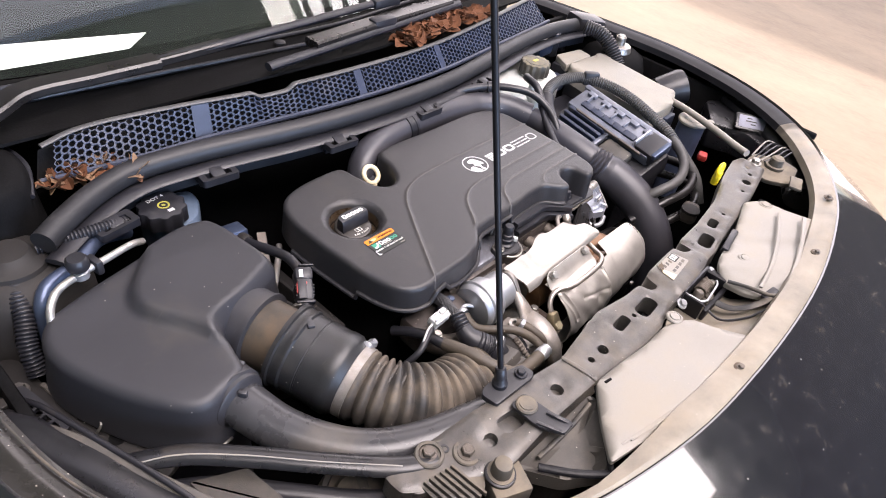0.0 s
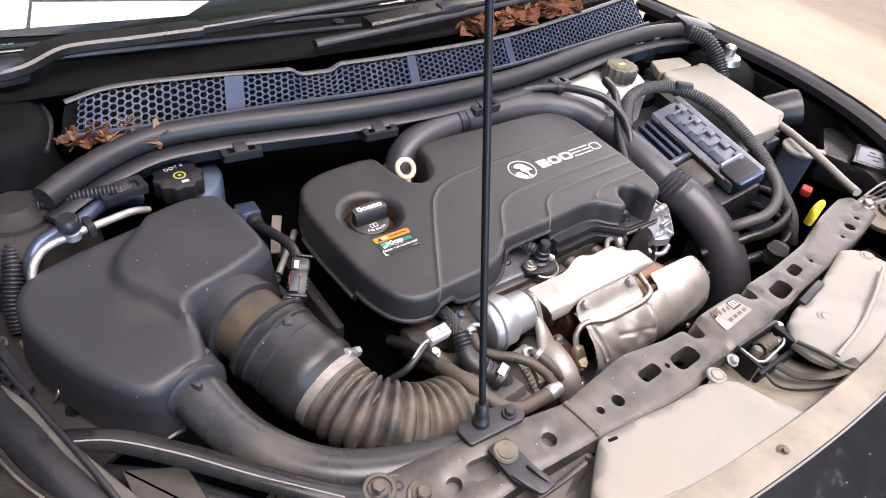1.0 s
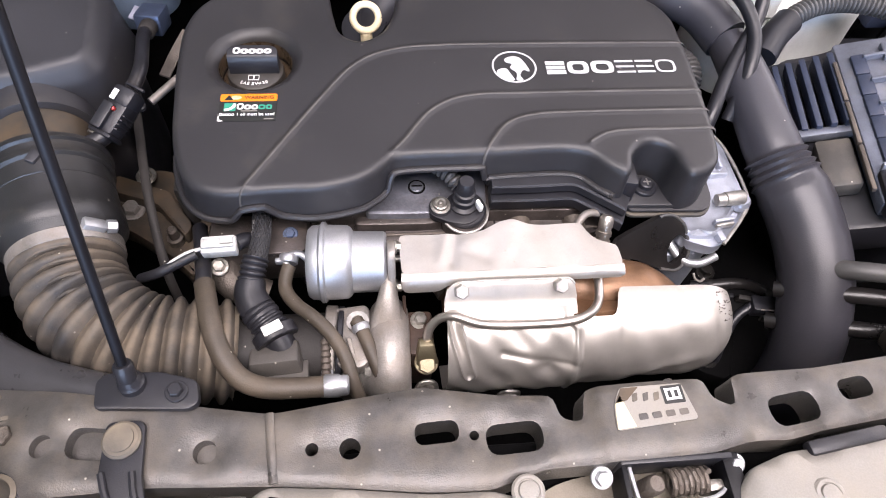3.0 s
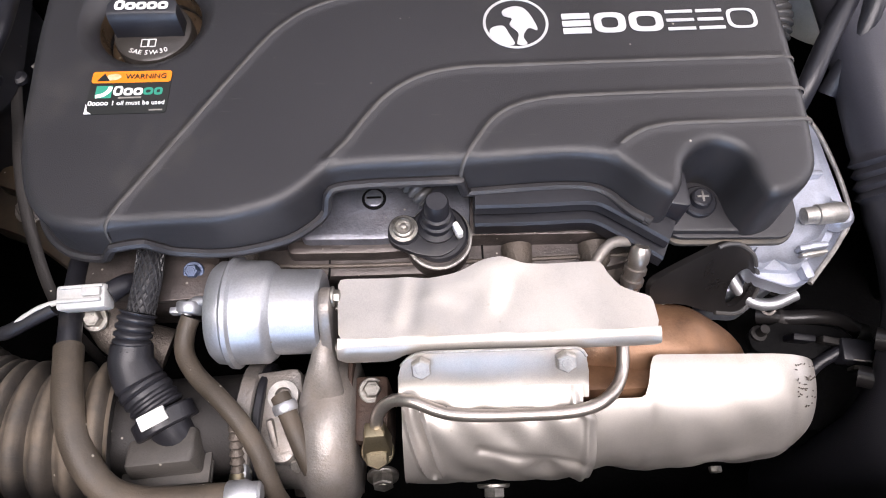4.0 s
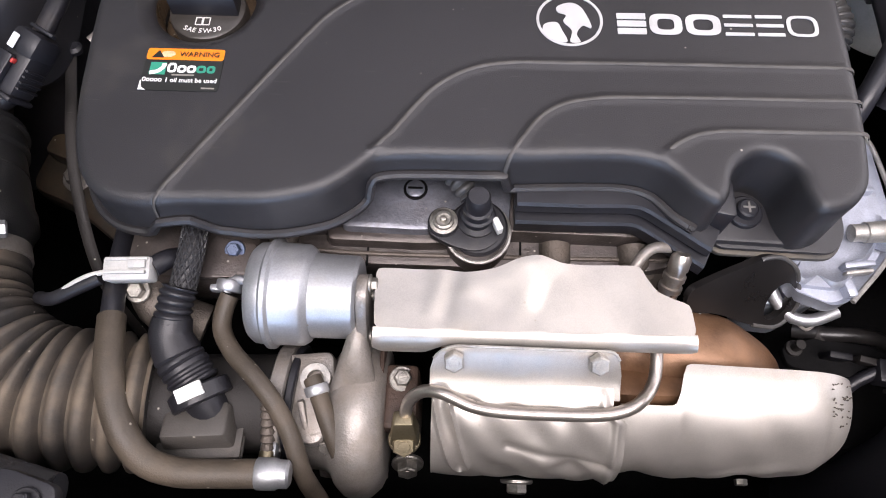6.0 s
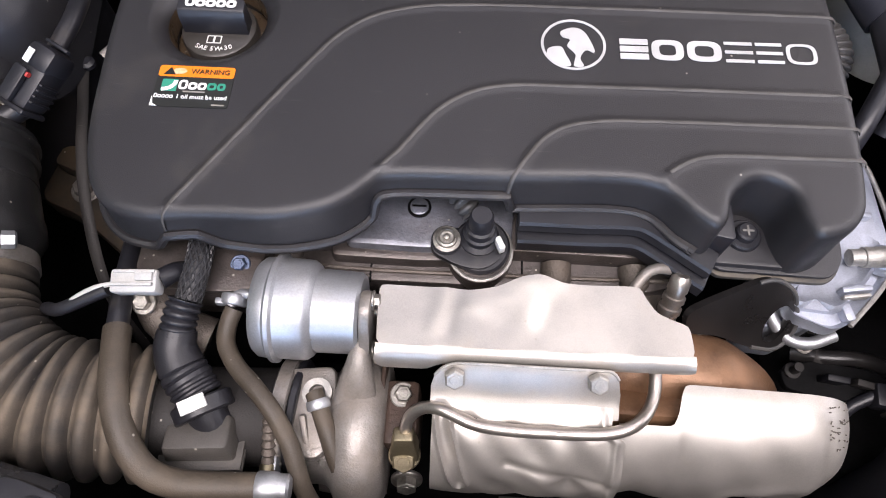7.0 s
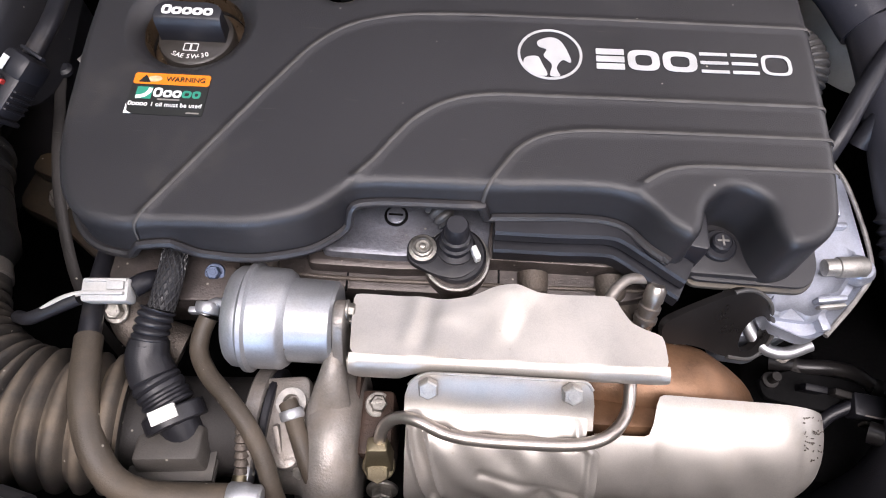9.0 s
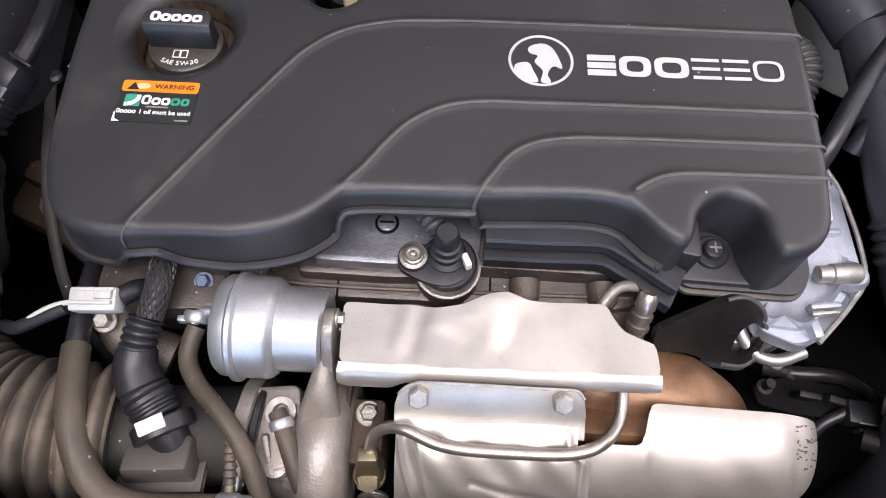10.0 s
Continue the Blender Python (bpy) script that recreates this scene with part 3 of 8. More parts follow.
car = thing("car", (0, 0.3, 0.0), "black car parked with its bonnet up, dusty and stripped of trim", "car")
rows = []
for d, dz in ((0.0, 0.0), (0.004, 0.002), (0.03, -0.005), (0.09, -0.020), (0.16, -0.050), (0.22, -0.10), (0.26, -0.18), (0.27, -0.30), (0.25, -0.45), (0.20, -0.62)):
    rows.append([(a, b, edge_z(a) + dz * (1 + 1.6 * min(1, max(0, (abs(e[0]) - 0.40) / 0.2)) * (dz > -0.2))) for (a, b), e in zip(offset(edge, d), edge)])
part("body_shell", thicken(loft(rows), 0.002), M_PAINT, car, "glossy black painted bumper and wings")
rows = []
for d, dz in ((0.001, -0.012), (0.001, 0.0015), (-0.006, 0.003), (-0.018, 0.0), (-0.030, -0.004), (-0.033, -0.016)):
    # the bumper's upper edge narrows towards the headlamp
    slim = [0.38 + 0.62 * min(1, max(0, (e[0] + 0.35) / 0.13)) if e[0] < 0 and e[1] < -0.2 else 1.0 for e in edge]
    full = offset(edge, d)
    seg = [(c[0] + (a - c[0]) * w, c[1] + (b - c[1]) * w, edge_z(a) + dz) for (a, b), c, w in zip(full, edge, slim)]
    rows.append(seg)
part("bumper_edge", thicken(loft([[q for q, e in zip(r, edge) if e[1] < -0.27] for r in rows]), 0.002), M_LIP, car, "dust-caked upper edge of the bumper")
rows2 = [[q for q, e in zip(r, edge) if e[1] > -0.30 and e[0] > 0] for r in rows]
part("wing_flange", thicken(loft(rows2), 0.002), M_GLOSS, car, "black inner flange of the wing")
rows3 = [[q for q, e in zip(r, edge) if e[1] > 0.02 and e[0] < 0] for r in rows]
part("wing_flange", thicken(loft(rows3), 0.002), M_GLOSS, car, "black inner flange of the wing")
# inner walls of the engine bay, near-black in place of the shade there
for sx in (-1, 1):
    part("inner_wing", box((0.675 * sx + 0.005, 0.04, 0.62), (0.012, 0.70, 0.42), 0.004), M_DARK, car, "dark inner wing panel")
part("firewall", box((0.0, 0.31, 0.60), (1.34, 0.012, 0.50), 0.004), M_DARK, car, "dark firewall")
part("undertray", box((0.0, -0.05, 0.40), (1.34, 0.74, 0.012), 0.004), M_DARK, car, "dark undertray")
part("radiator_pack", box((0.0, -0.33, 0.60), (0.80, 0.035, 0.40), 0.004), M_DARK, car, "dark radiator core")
# cabin and windscreen
rows = []
for u in np.linspace(-1, 1, 25):
    bow = 0.10 * (1 - u * u)
    rows.append([(0.70 * u * (1 - 0.12 * v), 0.50 - bow + 0.85 * v, 0.93 + 0.50 * v) for v in np.linspace(0, 1, 8)])
pane = part("windscreen", thicken(loft(rows), 0.005), M_GLASS, car, "greenish windscreen glass")
pane.visible_shadow = False
part("dashboard", box((0, 0.935, 0.835), (1.30, 0.95, 0.18), 0.02), M_DASH, car, "black dashboard top")
part("roof", box((0, 2.0, 1.44), (1.2, 1.5, 0.05), 0.02), M_PAINT, car)
part("cabin", box((0, 2.0, 0.75), (1.66, 2.2, 0.9), 0.08), M_PAINT, car)
for sx in (-1, 1):
    part("screen_pillar", tube([(0.72 * sx, 0.52, 0.93), (0.68 * sx, 0.95, 1.2), (0.62 * sx, 1.36, 1.43)], 0.035, 0.05), M_PAINT, car)
    for yy in (0.05, 2.62):
        wh = part("wheel", lathe((0.70 * sx, yy, 0.31), (sx, 0, 0), [(0, 0.2), (0, 0.30), (0.03, 0.315), (0.17, 0.315), (0.2, 0.30), (0.2, 0.21), (0.17, 0.2)], 40), M_HOSE, car, "black tyre")
        part("rim", lathe((0.70 * sx, yy, 0.31), (sx, 0, 0), [(0.05, 0.20), (0.16, 0.205), (0.17, 0.19), (0.15, 0.06), (0.17, 0.0)], 24), M_ZINC, wh)

# ---- engine: cover, head, turbocharger ----
COVER = [(-0.323, -0.03), (-0.320, -0.060), (-0.3145, -0.088), (-0.305, -0.1105), (-0.291, -0.1235), (-0.270, -0.1285), (-0.248, -0.1265), (-0.222, -0.1255), (-0.200, -0.1250), (-0.182, -0.1215),
         (-0.168, -0.1168), (-0.157, -0.1100), (-0.1490, -0.1030), (-0.1425, -0.0970), (-0.134, -0.0946), (-0.067, -0.0925), (0.008, -0.0905), (0.023, -0.0955), (0.038, -0.110), (0.050, -0.1165), (0.056, -0.110),
         (0.0605, -0.095), (0.072, -0.0852), (0.083, -0.0840), (0.0945, -0.0915), (0.0985, -0.108), (0.104, -0.1185), (0.119, -0.1165), (0.1325, -0.103), (0.138, -0.075), (0.141, -0.03),
         (0.142, 0.05), (0.139, 0.082), (0.123, 0.106), (0.098, 0.116), (-0.01, 0.120), (-0.120, 0.120), (-0.130, 0.112), (-0.136, 0.082), (-0.150, 0.055), (-0.168, 0.047),
         (-0.184, 0.058), (-0.192, 0.088), (-0.197, 0.115), (-0.206, 0.121), (-0.283, 0.117), (-0.311, 0.102), (-0.325, 0.07), (-0.3265, 0.02)]
cover_line = [(q.x, q.y) for q in curve_pts(COVER, 0.0035, True)]
RIBS = [[(-0.2575, -0.1230), (-0.244, -0.1005), (-0.220, -0.061), (-0.194, -0.019), (-0.176, 0.007), (-0.156, 0.0235), (-0.128, 0.033), (-0.091, 0.0365), (-0.018, 0.038), (0.137, 0.0385)],
        [(-0.142, -0.0905), (-0.131, -0.0775), (-0.120, -0.061), (-0.108, -0.046), (-0.091, -0.034), (-0.071, -0.028), (-0.019, -0.026), (0.135, -0.0245)],
        [(-0.063, -0.0885), (-0.057, -0.079), (-0.047, -0.065), (-0.034, -0.056), (-0.013, -0.051), (0.013, -0.0497), (0.135, -0.048)],
        [(0.0215, -0.0880), (0.027, -0.0825), (0.041, -0.0745), (0.058, -0.0717), (0.093, -0.071), (0.134, -0.0705)]]
TOP = 0.860
cover = thing("engine_cover", (-0.09, 0, 0.80), "matt black plastic engine cover with raised curved ribs and silver print", "engine cover")
rib_lines = [[(q.x, q.y) for q in curve_pts(r, 0.003)] for r in RIBS]


def cover_z(x, y, d):
    r = 0.0070
    z = TOP - r + np.sqrt(np.maximum(0, r * r - np.maximum(0, r - d) ** 2))
    for line in rib_lines:
        g = gap_to(line, x, y, False)
        z = z + 0.0013 * np.exp(-(g / 0.0022) ** 4) * np.clip(d / 0.006, 0, 1)
    return z


FOOT_X = (-0.33, -0.290, -0.270, -0.262, -0.244, -0.232, -0.215, -0.166, -0.150, -0.1460, -0.1430, -0.0672, -0.0648, 0.045, 0.058, 0.2)
FOOT_Z = (0.826, 0.8275, 0.8290, 0.842, 0.843, 0.830, 0.8255, 0.8245, 0.8262, 0.8285, 0.8445, 0.8445, 0.830, 0.830, 0.808, 0.806)


def cover_foot(x, y):
    return float(np.interp(x, FOOT_X, FOOT_Z)) if y < -0.06 else 0.815


well = circle(-0.2595, 0.0205, 0.0325, 48)
body = part("shell", shell(cover_line, cover_z, cover_foot, [well], 0.0024, (0.0006, 0.0015, 0.003, 0.005, 0.007), 0.0025, 0.0025), M_COVER, cover, angle=60)
# round well for the filler cap, with its floor
part("cap_well", lathe((-0.2595, 0.0205, TOP - 0.0078), (0, 0, -1), [(0, 0.0326), (0.001, 0.0324), (0.012, 0.0310)], 48, None, 1.0, False), M_OILY, cover, "oily brown wall of the well")
part("well_floor", lathe((-0.2595, 0.0205, 0.832), (0, 0, 1), [(0, 0.0315), (0.004, 0.0315), (0.006, 0.029), (0.006, 0.001)], 48), M_OILY, cover, "oil-stained brown floor of the well")
# thin rim along the lower edge
lip_pts = [Vector((a, b, cover_foot(a, b) + 0.001)) for a, b in offset(cover_line, 0.004)]
k0 = max(range(len(lip_pts)), key=lambda i: lip_pts[i].y - lip_pts[i].x * 0.5)
order = lip_pts[k0:] + lip_pts[:k0]
run = [q for q in order if q.y < 0.06 and q.x < 0.05]
part("rim", sweep(bmesh.new(), run, 0.0029, 8), M_COVER, cover)
# lighter grey crests of the ribs
for line in rib_lines:
    a0, b0 = line[0]
    hang = 1.0 if a0 < 0 else 0.2
    pts = [Vector(q) for q in ((a0 - 0.004 * hang, b0 - 0.0068 * hang, TOP - 0.016 * hang), (a0 - 0.003 * hang, b0 - 0.0052 * hang, TOP - 0.0065 * hang), (a0 - 0.0015 * hang, b0 - 0.0025 * hang, TOP - 0.0012))]
    pts = curve_pts(pts + [Vector((a, b, TOP + 0.0011)) for a, b in line[2:-1:3]] + [Vector((line[-1][0] + 0.0035, line[-1][1], TOP - 0.0004)), Vector((line[-1][0] + 0.0062, line[-1][1], TOP - 0.0045))], 0.003)
    part("rib", sweep(bmesh.new(), pts, 0.0013, 8, 0.36, True, (0, 0, 1)), M_RIB, cover, "raised rib, lighter grey along its crest")
# emblem: ring and a plain figure
ring = bmesh.new()
for i in range(64):
    a, b = 2 * math.pi * i / 64, 2 * math.pi * (i + 1) / 64
    q = [(-0.028 + r * math.cos(w), 0.0075 + r * math.sin(w)) for r, w in ((0.0188, a), (0.0205, a), (0.0205, b), (0.0188, b))]
    ring.faces.new([ring.verts.new((*v, TOP + 0.0005)) for v in q])
emblem = part("emblem", thicken(ring, 0.0004), M_SILVER, cover, "silver printed round emblem")
for o in ([(-0.044, 0.003), (-0.036, 0.005), (-0.033, -0.001), (-0.030, -0.010), (-0.038, -0.009), (-0.044, -0.004)],
          [(-0.036, 0.017), (-0.028, 0.021), (-0.022, 0.019), (-0.017, 0.010), (-0.015, 0.001), (-0.020, 0.003), (-0.024, -0.004), (-0.022, -0.010), (-0.028, -0.010), (-0.027, -0.001), (-0.032, 0.006), (-0.030, 0.011), (-0.035, 0.013)]):
    part("figure", prism([(q.x, q.y) for q in curve_pts(o, 0.0015, True)], TOP + 0.0003, TOP + 0.0007), M_SILVER, emblem)
# maker's word as plain bars, letter by letter
lx = 0.0010
for w, bar, form in ((0.0178, 0.0046, "bars"), (0.0200, 0.0048, "ring"), (0.0215, 0.0048, "ring"), (0.0175, 0.0024, "bars"), (0.0165, 0.0024, "bars"), (0.0190, 0.0024, "ring")):
    bm = bmesh.new()
    ly, lh = -0.0026 + 0.014 * lx, 0.0164
    if form == "bars":
        for k in range(3):
            prism(rect(lx + w / 2, ly + bar / 2 + k * (lh - bar) / 2, w, bar, bar * 0.12, 0.8), TOP + 0.0003, TOP + 0.0007, 0, bm)
    else:
        n = 40
        for k in range(n):
            q = []
            for i, c in ((0, k), (1, k), (1, k + 1), (0, k + 1)):
                a = 2 * math.pi * c / n
                ca, sa = math.cos(a), math.sin(a)
                e = (abs(ca) ** 3.4 + abs(sa) ** 3.4) ** (-1 / 3.4)
                q.append((lx + w / 2 + (w / 2 - bar * i) * e * ca, ly + lh / 2 + (lh / 2 - bar * 0.8 * i) * e * sa, TOP + 0.0006))
            bm.faces.new([bm.verts.new(v) for v in q])
        thicken(bm, 0.0003)
    part("lettering_bar", bm, M_SILVER, cover, "silver printed bars")
    lx += w + 0.0021
# oil warning label
def loop_bar(cx, cy, w, h, bar, z, squash=3.0):
    """A flat rounded ring standing for one printed character of a maker's word."""
    bm = bmesh.new()
    n = 28
    for k in range(n):
        q = []
        for i, c in ((0, k), (1, k), (1, k + 1), (0, k + 1)):
            a = 2 * math.pi * c / n
            ca, sa = math.cos(a), math.sin(a)
            e = (abs(ca) ** squash + abs(sa) ** squash) ** (-1 / squash)
            q.append((cx + (w / 2 - bar * i) * e * ca, cy + (h / 2 - bar * i) * e * sa, z))
        bm.faces.new([bm.verts.new(v) for v in q])
    return thicken(bm, 0.0002)


label = part("warning_label", prism(rect(-0.2600, -0.0390, 0.0470, 0.0308, 0.0022), TOP + 0.0001, TOP + 0.0006), M_INK, cover, "black and orange oil warning label with a scuffed corner")
part("label_header", prism(rect(-0.2600, -0.0279, 0.0468, 0.0084, 0.0020), TOP + 0.0006, TOP + 0.0009), M_ORANGE, label, "orange header")
L = lambda x, y: pose(x, y, TOP + 0.0011)
part("warning_text", lettering("WARNING", 0.0050, L(-0.2635, -0.0297)), M_INK, label)
part("warning_sign", prism([(-0.2800, -0.0308), (-0.2725, -0.0308), (-0.2762, -0.0253)], TOP + 0.0009, TOP + 0.0012), M_INK, label)
part("hand_sign", prism(rounded([(-0.2760, -0.0305), (-0.2685, -0.0302), (-0.2655, -0.0280), (-0.2680, -0.0256), (-0.2740, -0.0262)], 0.0015), TOP + 0.0009, TOP + 0.00115), M_PINK, label, "pale pictogram")
part("maker_square", prism(rect(-0.2748, -0.0387, 0.0095, 0.0088, 0.0004), TOP + 0.0006, TOP + 0.0009), M_TEAL, label)
part("maker_swoosh", tube([(-0.2790, -0.0422, TOP + 0.0010), (-0.2745, -0.0408, TOP + 0.0010), (-0.2718, -0.0380, TOP + 0.0010), (-0.2712, -0.0352, TOP + 0.0010)], 0.0014, 0.001, 8, 0.2, (0, 0, 1)), M_WHITE, label, "white curved stroke")
for k, (cx, w) in enumerate(((-0.2664, 0.0056), (-0.2604, 0.0054), (-0.2546, 0.0054), (-0.2487, 0.0058), (-0.2428, 0.0050))):
    part("maker_loop", loop_bar(cx, -0.0388 + (0.0008 if k == 0 else 0), w, 0.0070 if k == 0 else 0.0054, 0.0015, TOP + 0.0009), M_WHITE if k < 3 else M_TEAL, label)
part("fine_print", prism(rect(-0.2590, -0.0431, 0.0135, 0.0010), TOP + 0.0006, TOP + 0.0008), M_PANEL, label)
for k in range(5):
    part("maker_loop", loop_bar(-0.2815 + 0.0024 * k, -0.0472 + (0.0004 if k == 0 else 0), 0.0022, 0.0032 if k == 0 else 0.0024, 0.0006, TOP + 0.0009), M_WHITE, label)
part("label_text", lettering("1 oil must be used", 0.0042, L(-0.2690, -0.0486)), M_WHITE, label)
part("fine_print", prism(rect(-0.2425, -0.0523, 0.0078, 0.0010), TOP + 0.0006, TOP + 0.0008), M_PANEL, label)
# scuffed white edge of the label
part("label_edge", prism([(-0.2836, -0.0544), (-0.2790, -0.0544), (-0.2822, -0.0525), (-0.2829, -0.0490), (-0.2836, -0.0470)], TOP + 0.0006, TOP + 0.0009), M_PAPER, label, "torn white paper edge")
# fixing pocket
part("pocket_floor", prism(rounded([(0.050, -0.1185), (0.106, -0.1205), (0.102, -0.076), (0.054, -0.076)], 0.004), 0.803, 0.8165, 0.002), M_COVER, cover)
fx = part("fixing", lathe((0.0810, -0.1005, 0.8165), (0, 0, 1), [(0, 0.0105), (0.003, 0.0105), (0.004, 0.0095), (0.004, 0.0065), (0.008, 0.0062), (0.009, 0.005)], 24), M_BLACK, cover, "black rubber grommet with a cross-head screw")
part("screw_slot", box((0.0810, -0.1005, 0.8257), (0.007, 0.0012, 0.0006), 0), M_BOLT, fx)
part("screw_slot", box((0.0810, -0.1005, 0.8258), (0.0012, 0.007, 0.0006), 0), M_BOLT, fx)
# stepped lower rails along the front of the cover
for zz, w, h, dy in ((0.8262, 0.016, 0.0105, 0.0), (0.8130, 0.020, 0.0130, -0.004)):
    part("rail", flat_bar([(-0.058, -0.099 + dy, zz), (-0.02, -0.099 + dy, zz), (0.012, -0.0985 + dy, zz), (0.020, -0.100 + dy, zz - 0.001), (0.036, -0.109 + dy, zz - 0.003), (0.052, -0.119 + dy, zz - 0.005), (0.059, -0.1225 + dy, zz - 0.007)], w, h, 0.003, 0.0016), M_BLACK, cover, "glossy black stepped rail")
part("skirt", box((-0.018, -0.081, 0.818), (0.083, 0.012, 0.024), 0.003), M_BLACK, cover)
part("skirt", prism(rounded([(0.016, -0.083), (0.03, -0.092), (0.046, -0.112), (0.066, -0.116), (0.066, -0.090), (0.03, -0.08)], 0.004), 0.803, 0.842, 0.002), M_BLACK, cover)
part("flange", prism(rounded([(0.062, -0.1215), (0.1345, -0.1235), (0.1435, -0.111), (0.146, -0.06), (0.06, -0.06)], 0.008), 0.8085, 0.8120, 0.0012), M_COVER, cover, "lower flange")
part("flange", prism(rounded([(0.062, -0.1235), (0.1350, -0.1255), (0.1450, -0.112), (0.148, -0.06), (0.06, -0.06)], 0.008), 0.8030, 0.8072, 0.0012), M_DUSTY, cover, "dusty lower flange")

# filler cap
cap = thing("oil_filler_cap", (-0.2605, 0.0205, 0.836), "black oil filler cap with white print in the cover's well", "oil cap")
CX, CY = -0.2605, 0.0205
part("cap_body", lathe((CX, CY, 0.8375), (0, 0, 1), [(0, 0.0252), (0.007, 0.0252), (0.0095, 0.0245), (0.0108, 0.0225), (0.0108, 0.001)], 48), M_CAPTOPBLACK, cap, "round black cap with brown oily dust")
gm = bmesh.new()
rows = []
for x in np.linspace(-0.0215, 0.0215, 24):
    e = math.sqrt(max(0.0, 1 - (abs(x) / 0.0222) ** 5))
    rows.append([(CX + x, CY + y, z) for y, z in ((-0.0060, 0.8478), (-0.0050, 0.8540), (-0.0042 - 0.001 * e, 0.8600), (-0.0030, 0.8640 + 0.0008 * e), (-0.0015, 0.8652 + 0.0008 * e), (0.0095 * e + 0.001, 0.8655 + 0.0008 * e), (0.0110 * e + 0.001, 0.8640), (0.0125 * e + 0.001, 0.8478))])
loft(rows, False, gm)
gm.verts.ensure_lookup_table()
gv = list(gm.verts)
gm.faces.new(gv[:8])
gm.faces.new(gv[-8:][::-1])
part("grip", gm, M_BLACK, cap, "raised black grip bar")
for k in range(5):
    part("maker_loop", loop_bar(CX - 0.0132 + 0.0067 * k, CY + 0.0022 + (0.0008 if k == 0 else 0), 0.0064, 0.0078 if k == 0 else 0.0062, 0.0019, 0.8668), M_WHITE, cap, "white printed loops")
at = -0.0128
for ch, adv in zip("SAE 5W-30", (0.0028, 0.0034, 0.0028, 0.0016, 0.0030, 0.0046, 0.0022, 0.0030, 0.0030)):
    if ch != " ":
        a = at / 0.030
        part("grade_letter", lettering(ch, 0.0049, pose(CX + 0.030 * math.sin(a), CY + 0.0095 - 0.030 * math.cos(a), 0.8484, 0, 0, math.degrees(a))), M_WHITE, cap, "white oil grade print")
    at += adv
for sx in (-1, 1):
    bk = bmesh.new()
    x0 = CX - 0.0006 + sx * 0.0024
    for dx, dy, w, h in ((0, -0.0140, 0.0046, 0.0006), (0, -0.0082, 0.0042, 0.0006), (-0.0021, -0.0111, 0.0006, 0.0060), (0.0021, -0.0111, 0.0006, 0.0060)):
        prism(rect(x0 + dx, CY + dy, w, h), 0.8483, 0.8487, 0, bk)
    part("book_sign", bk, M_WHITE, cap, "white open book sign")

# dipstick
dip = thing("dipstick", (-0.161, 0.094, 0.80), "cream plastic dipstick ring in the cover's rear notch", "dipstick")
rp = [(-0.161 + 0.0125 * math.cos(a), 0.094 + 0.0085 * math.sin(a), 0.846 + 0.009 * math.sin(a)) for a in np.linspace(0, 2 * math.pi, 17)]
part("pull_ring", tube(rp, 0.0036, 0.003, 10), M_CREAM, dip)
part("plug", lathe((-0.161, 0.088, 0.80), (0, 0, 1), [(0, 0.006), (0.034, 0.006), (0.036, 0.004)], 16), M_CREAM, dip)
part("tube", tube([(-0.161, 0.088, 0.80), (-0.162, 0.10, 0.74), (-0.165, 0.12, 0.62)], 0.006, 0.01), M_DARK, dip)

# engine mount and timing cover in the gap towards the air box
mount = thing("engine_mount", (-0.37, -0.02, 0.66), "oily dark engine mount arm beside the cover", "engine mount")
part("arm", prism(rounded([(-0.440, -0.045), (-0.400, -0.060), (-0.352, -0.095), (-0.330, -0.120), (-0.318, -0.060), (-0.335, 0.000), (-0.380, 0.020), (-0.430, 0.010)], 0.014), 0.690, 0.716, 0.006), M_BROWN, mount, "oil-filmed brown cast arm")
part("web", prism(rounded([(-0.425, -0.020), (-0.372, -0.040), (-0.340, -0.080), (-0.334, -0.066), (-0.362, -0.024), (-0.420, 0.000)], 0.006), 0.714, 0.732, 0.003), M_BROWN, mount)
part("upright", prism(rounded([(-0.352, 0.105), (-0.334, 0.105), (-0.332, -0.055), (-0.345, -0.055)], 0.005), 0.640, 0.770, 0.004), M_TOWER, mount, "dusty timing cover edge")
hexbolt((-0.400, -0.036, 0.716), (0, -0.1, 1), 0.014, mount, M_CASTDUST)
hexbolt((-0.388, -0.004, 0.730), (0, -0.1, 1), 0.012, mount, M_BOLT)
part("stud", lathe((-0.352, -0.075, 0.714), (0, 0, 1), [(0, 0.008), (0.010, 0.0078), (0.011, 0.005), (0.022, 0.005), (0.024, 0.003)], 14), M_CASTDIRTY, mount)

# cylinder head and block under the cover
head = thing("engine_block", (-0.08, 0.0, 0.45), "grimy cast engine block and cylinder head", "engine")
# shade under the cover is put into the block's near-black colour
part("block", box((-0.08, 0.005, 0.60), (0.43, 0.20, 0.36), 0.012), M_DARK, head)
part("lower_casting", prism(rounded([(-0.240, -0.105), (-0.225, -0.126), (-0.16, -0.131), (-0.05, -0.131), (0.03, -0.130), (0.055, -0.122), (0.060, -0.04), (-0.240, -0.04)], 0.006), 0.70, 0.7885, 0.004), M_OILCAST, head, "oil-speckled lower casting")
part("head_casting", prism(rounded([(-0.255, -0.075), (-0.235, -0.105), (-0.185, -0.112), (-0.165, -0.110), (-0.06, -0.112), (0.03, -0.113), (0.065, -0.105), (0.065, -0.04), (-0.255, -0.04)], 0.006), 0.74, 0.803, 0.004), M_OILCAST, head, "oil-speckled head casting")
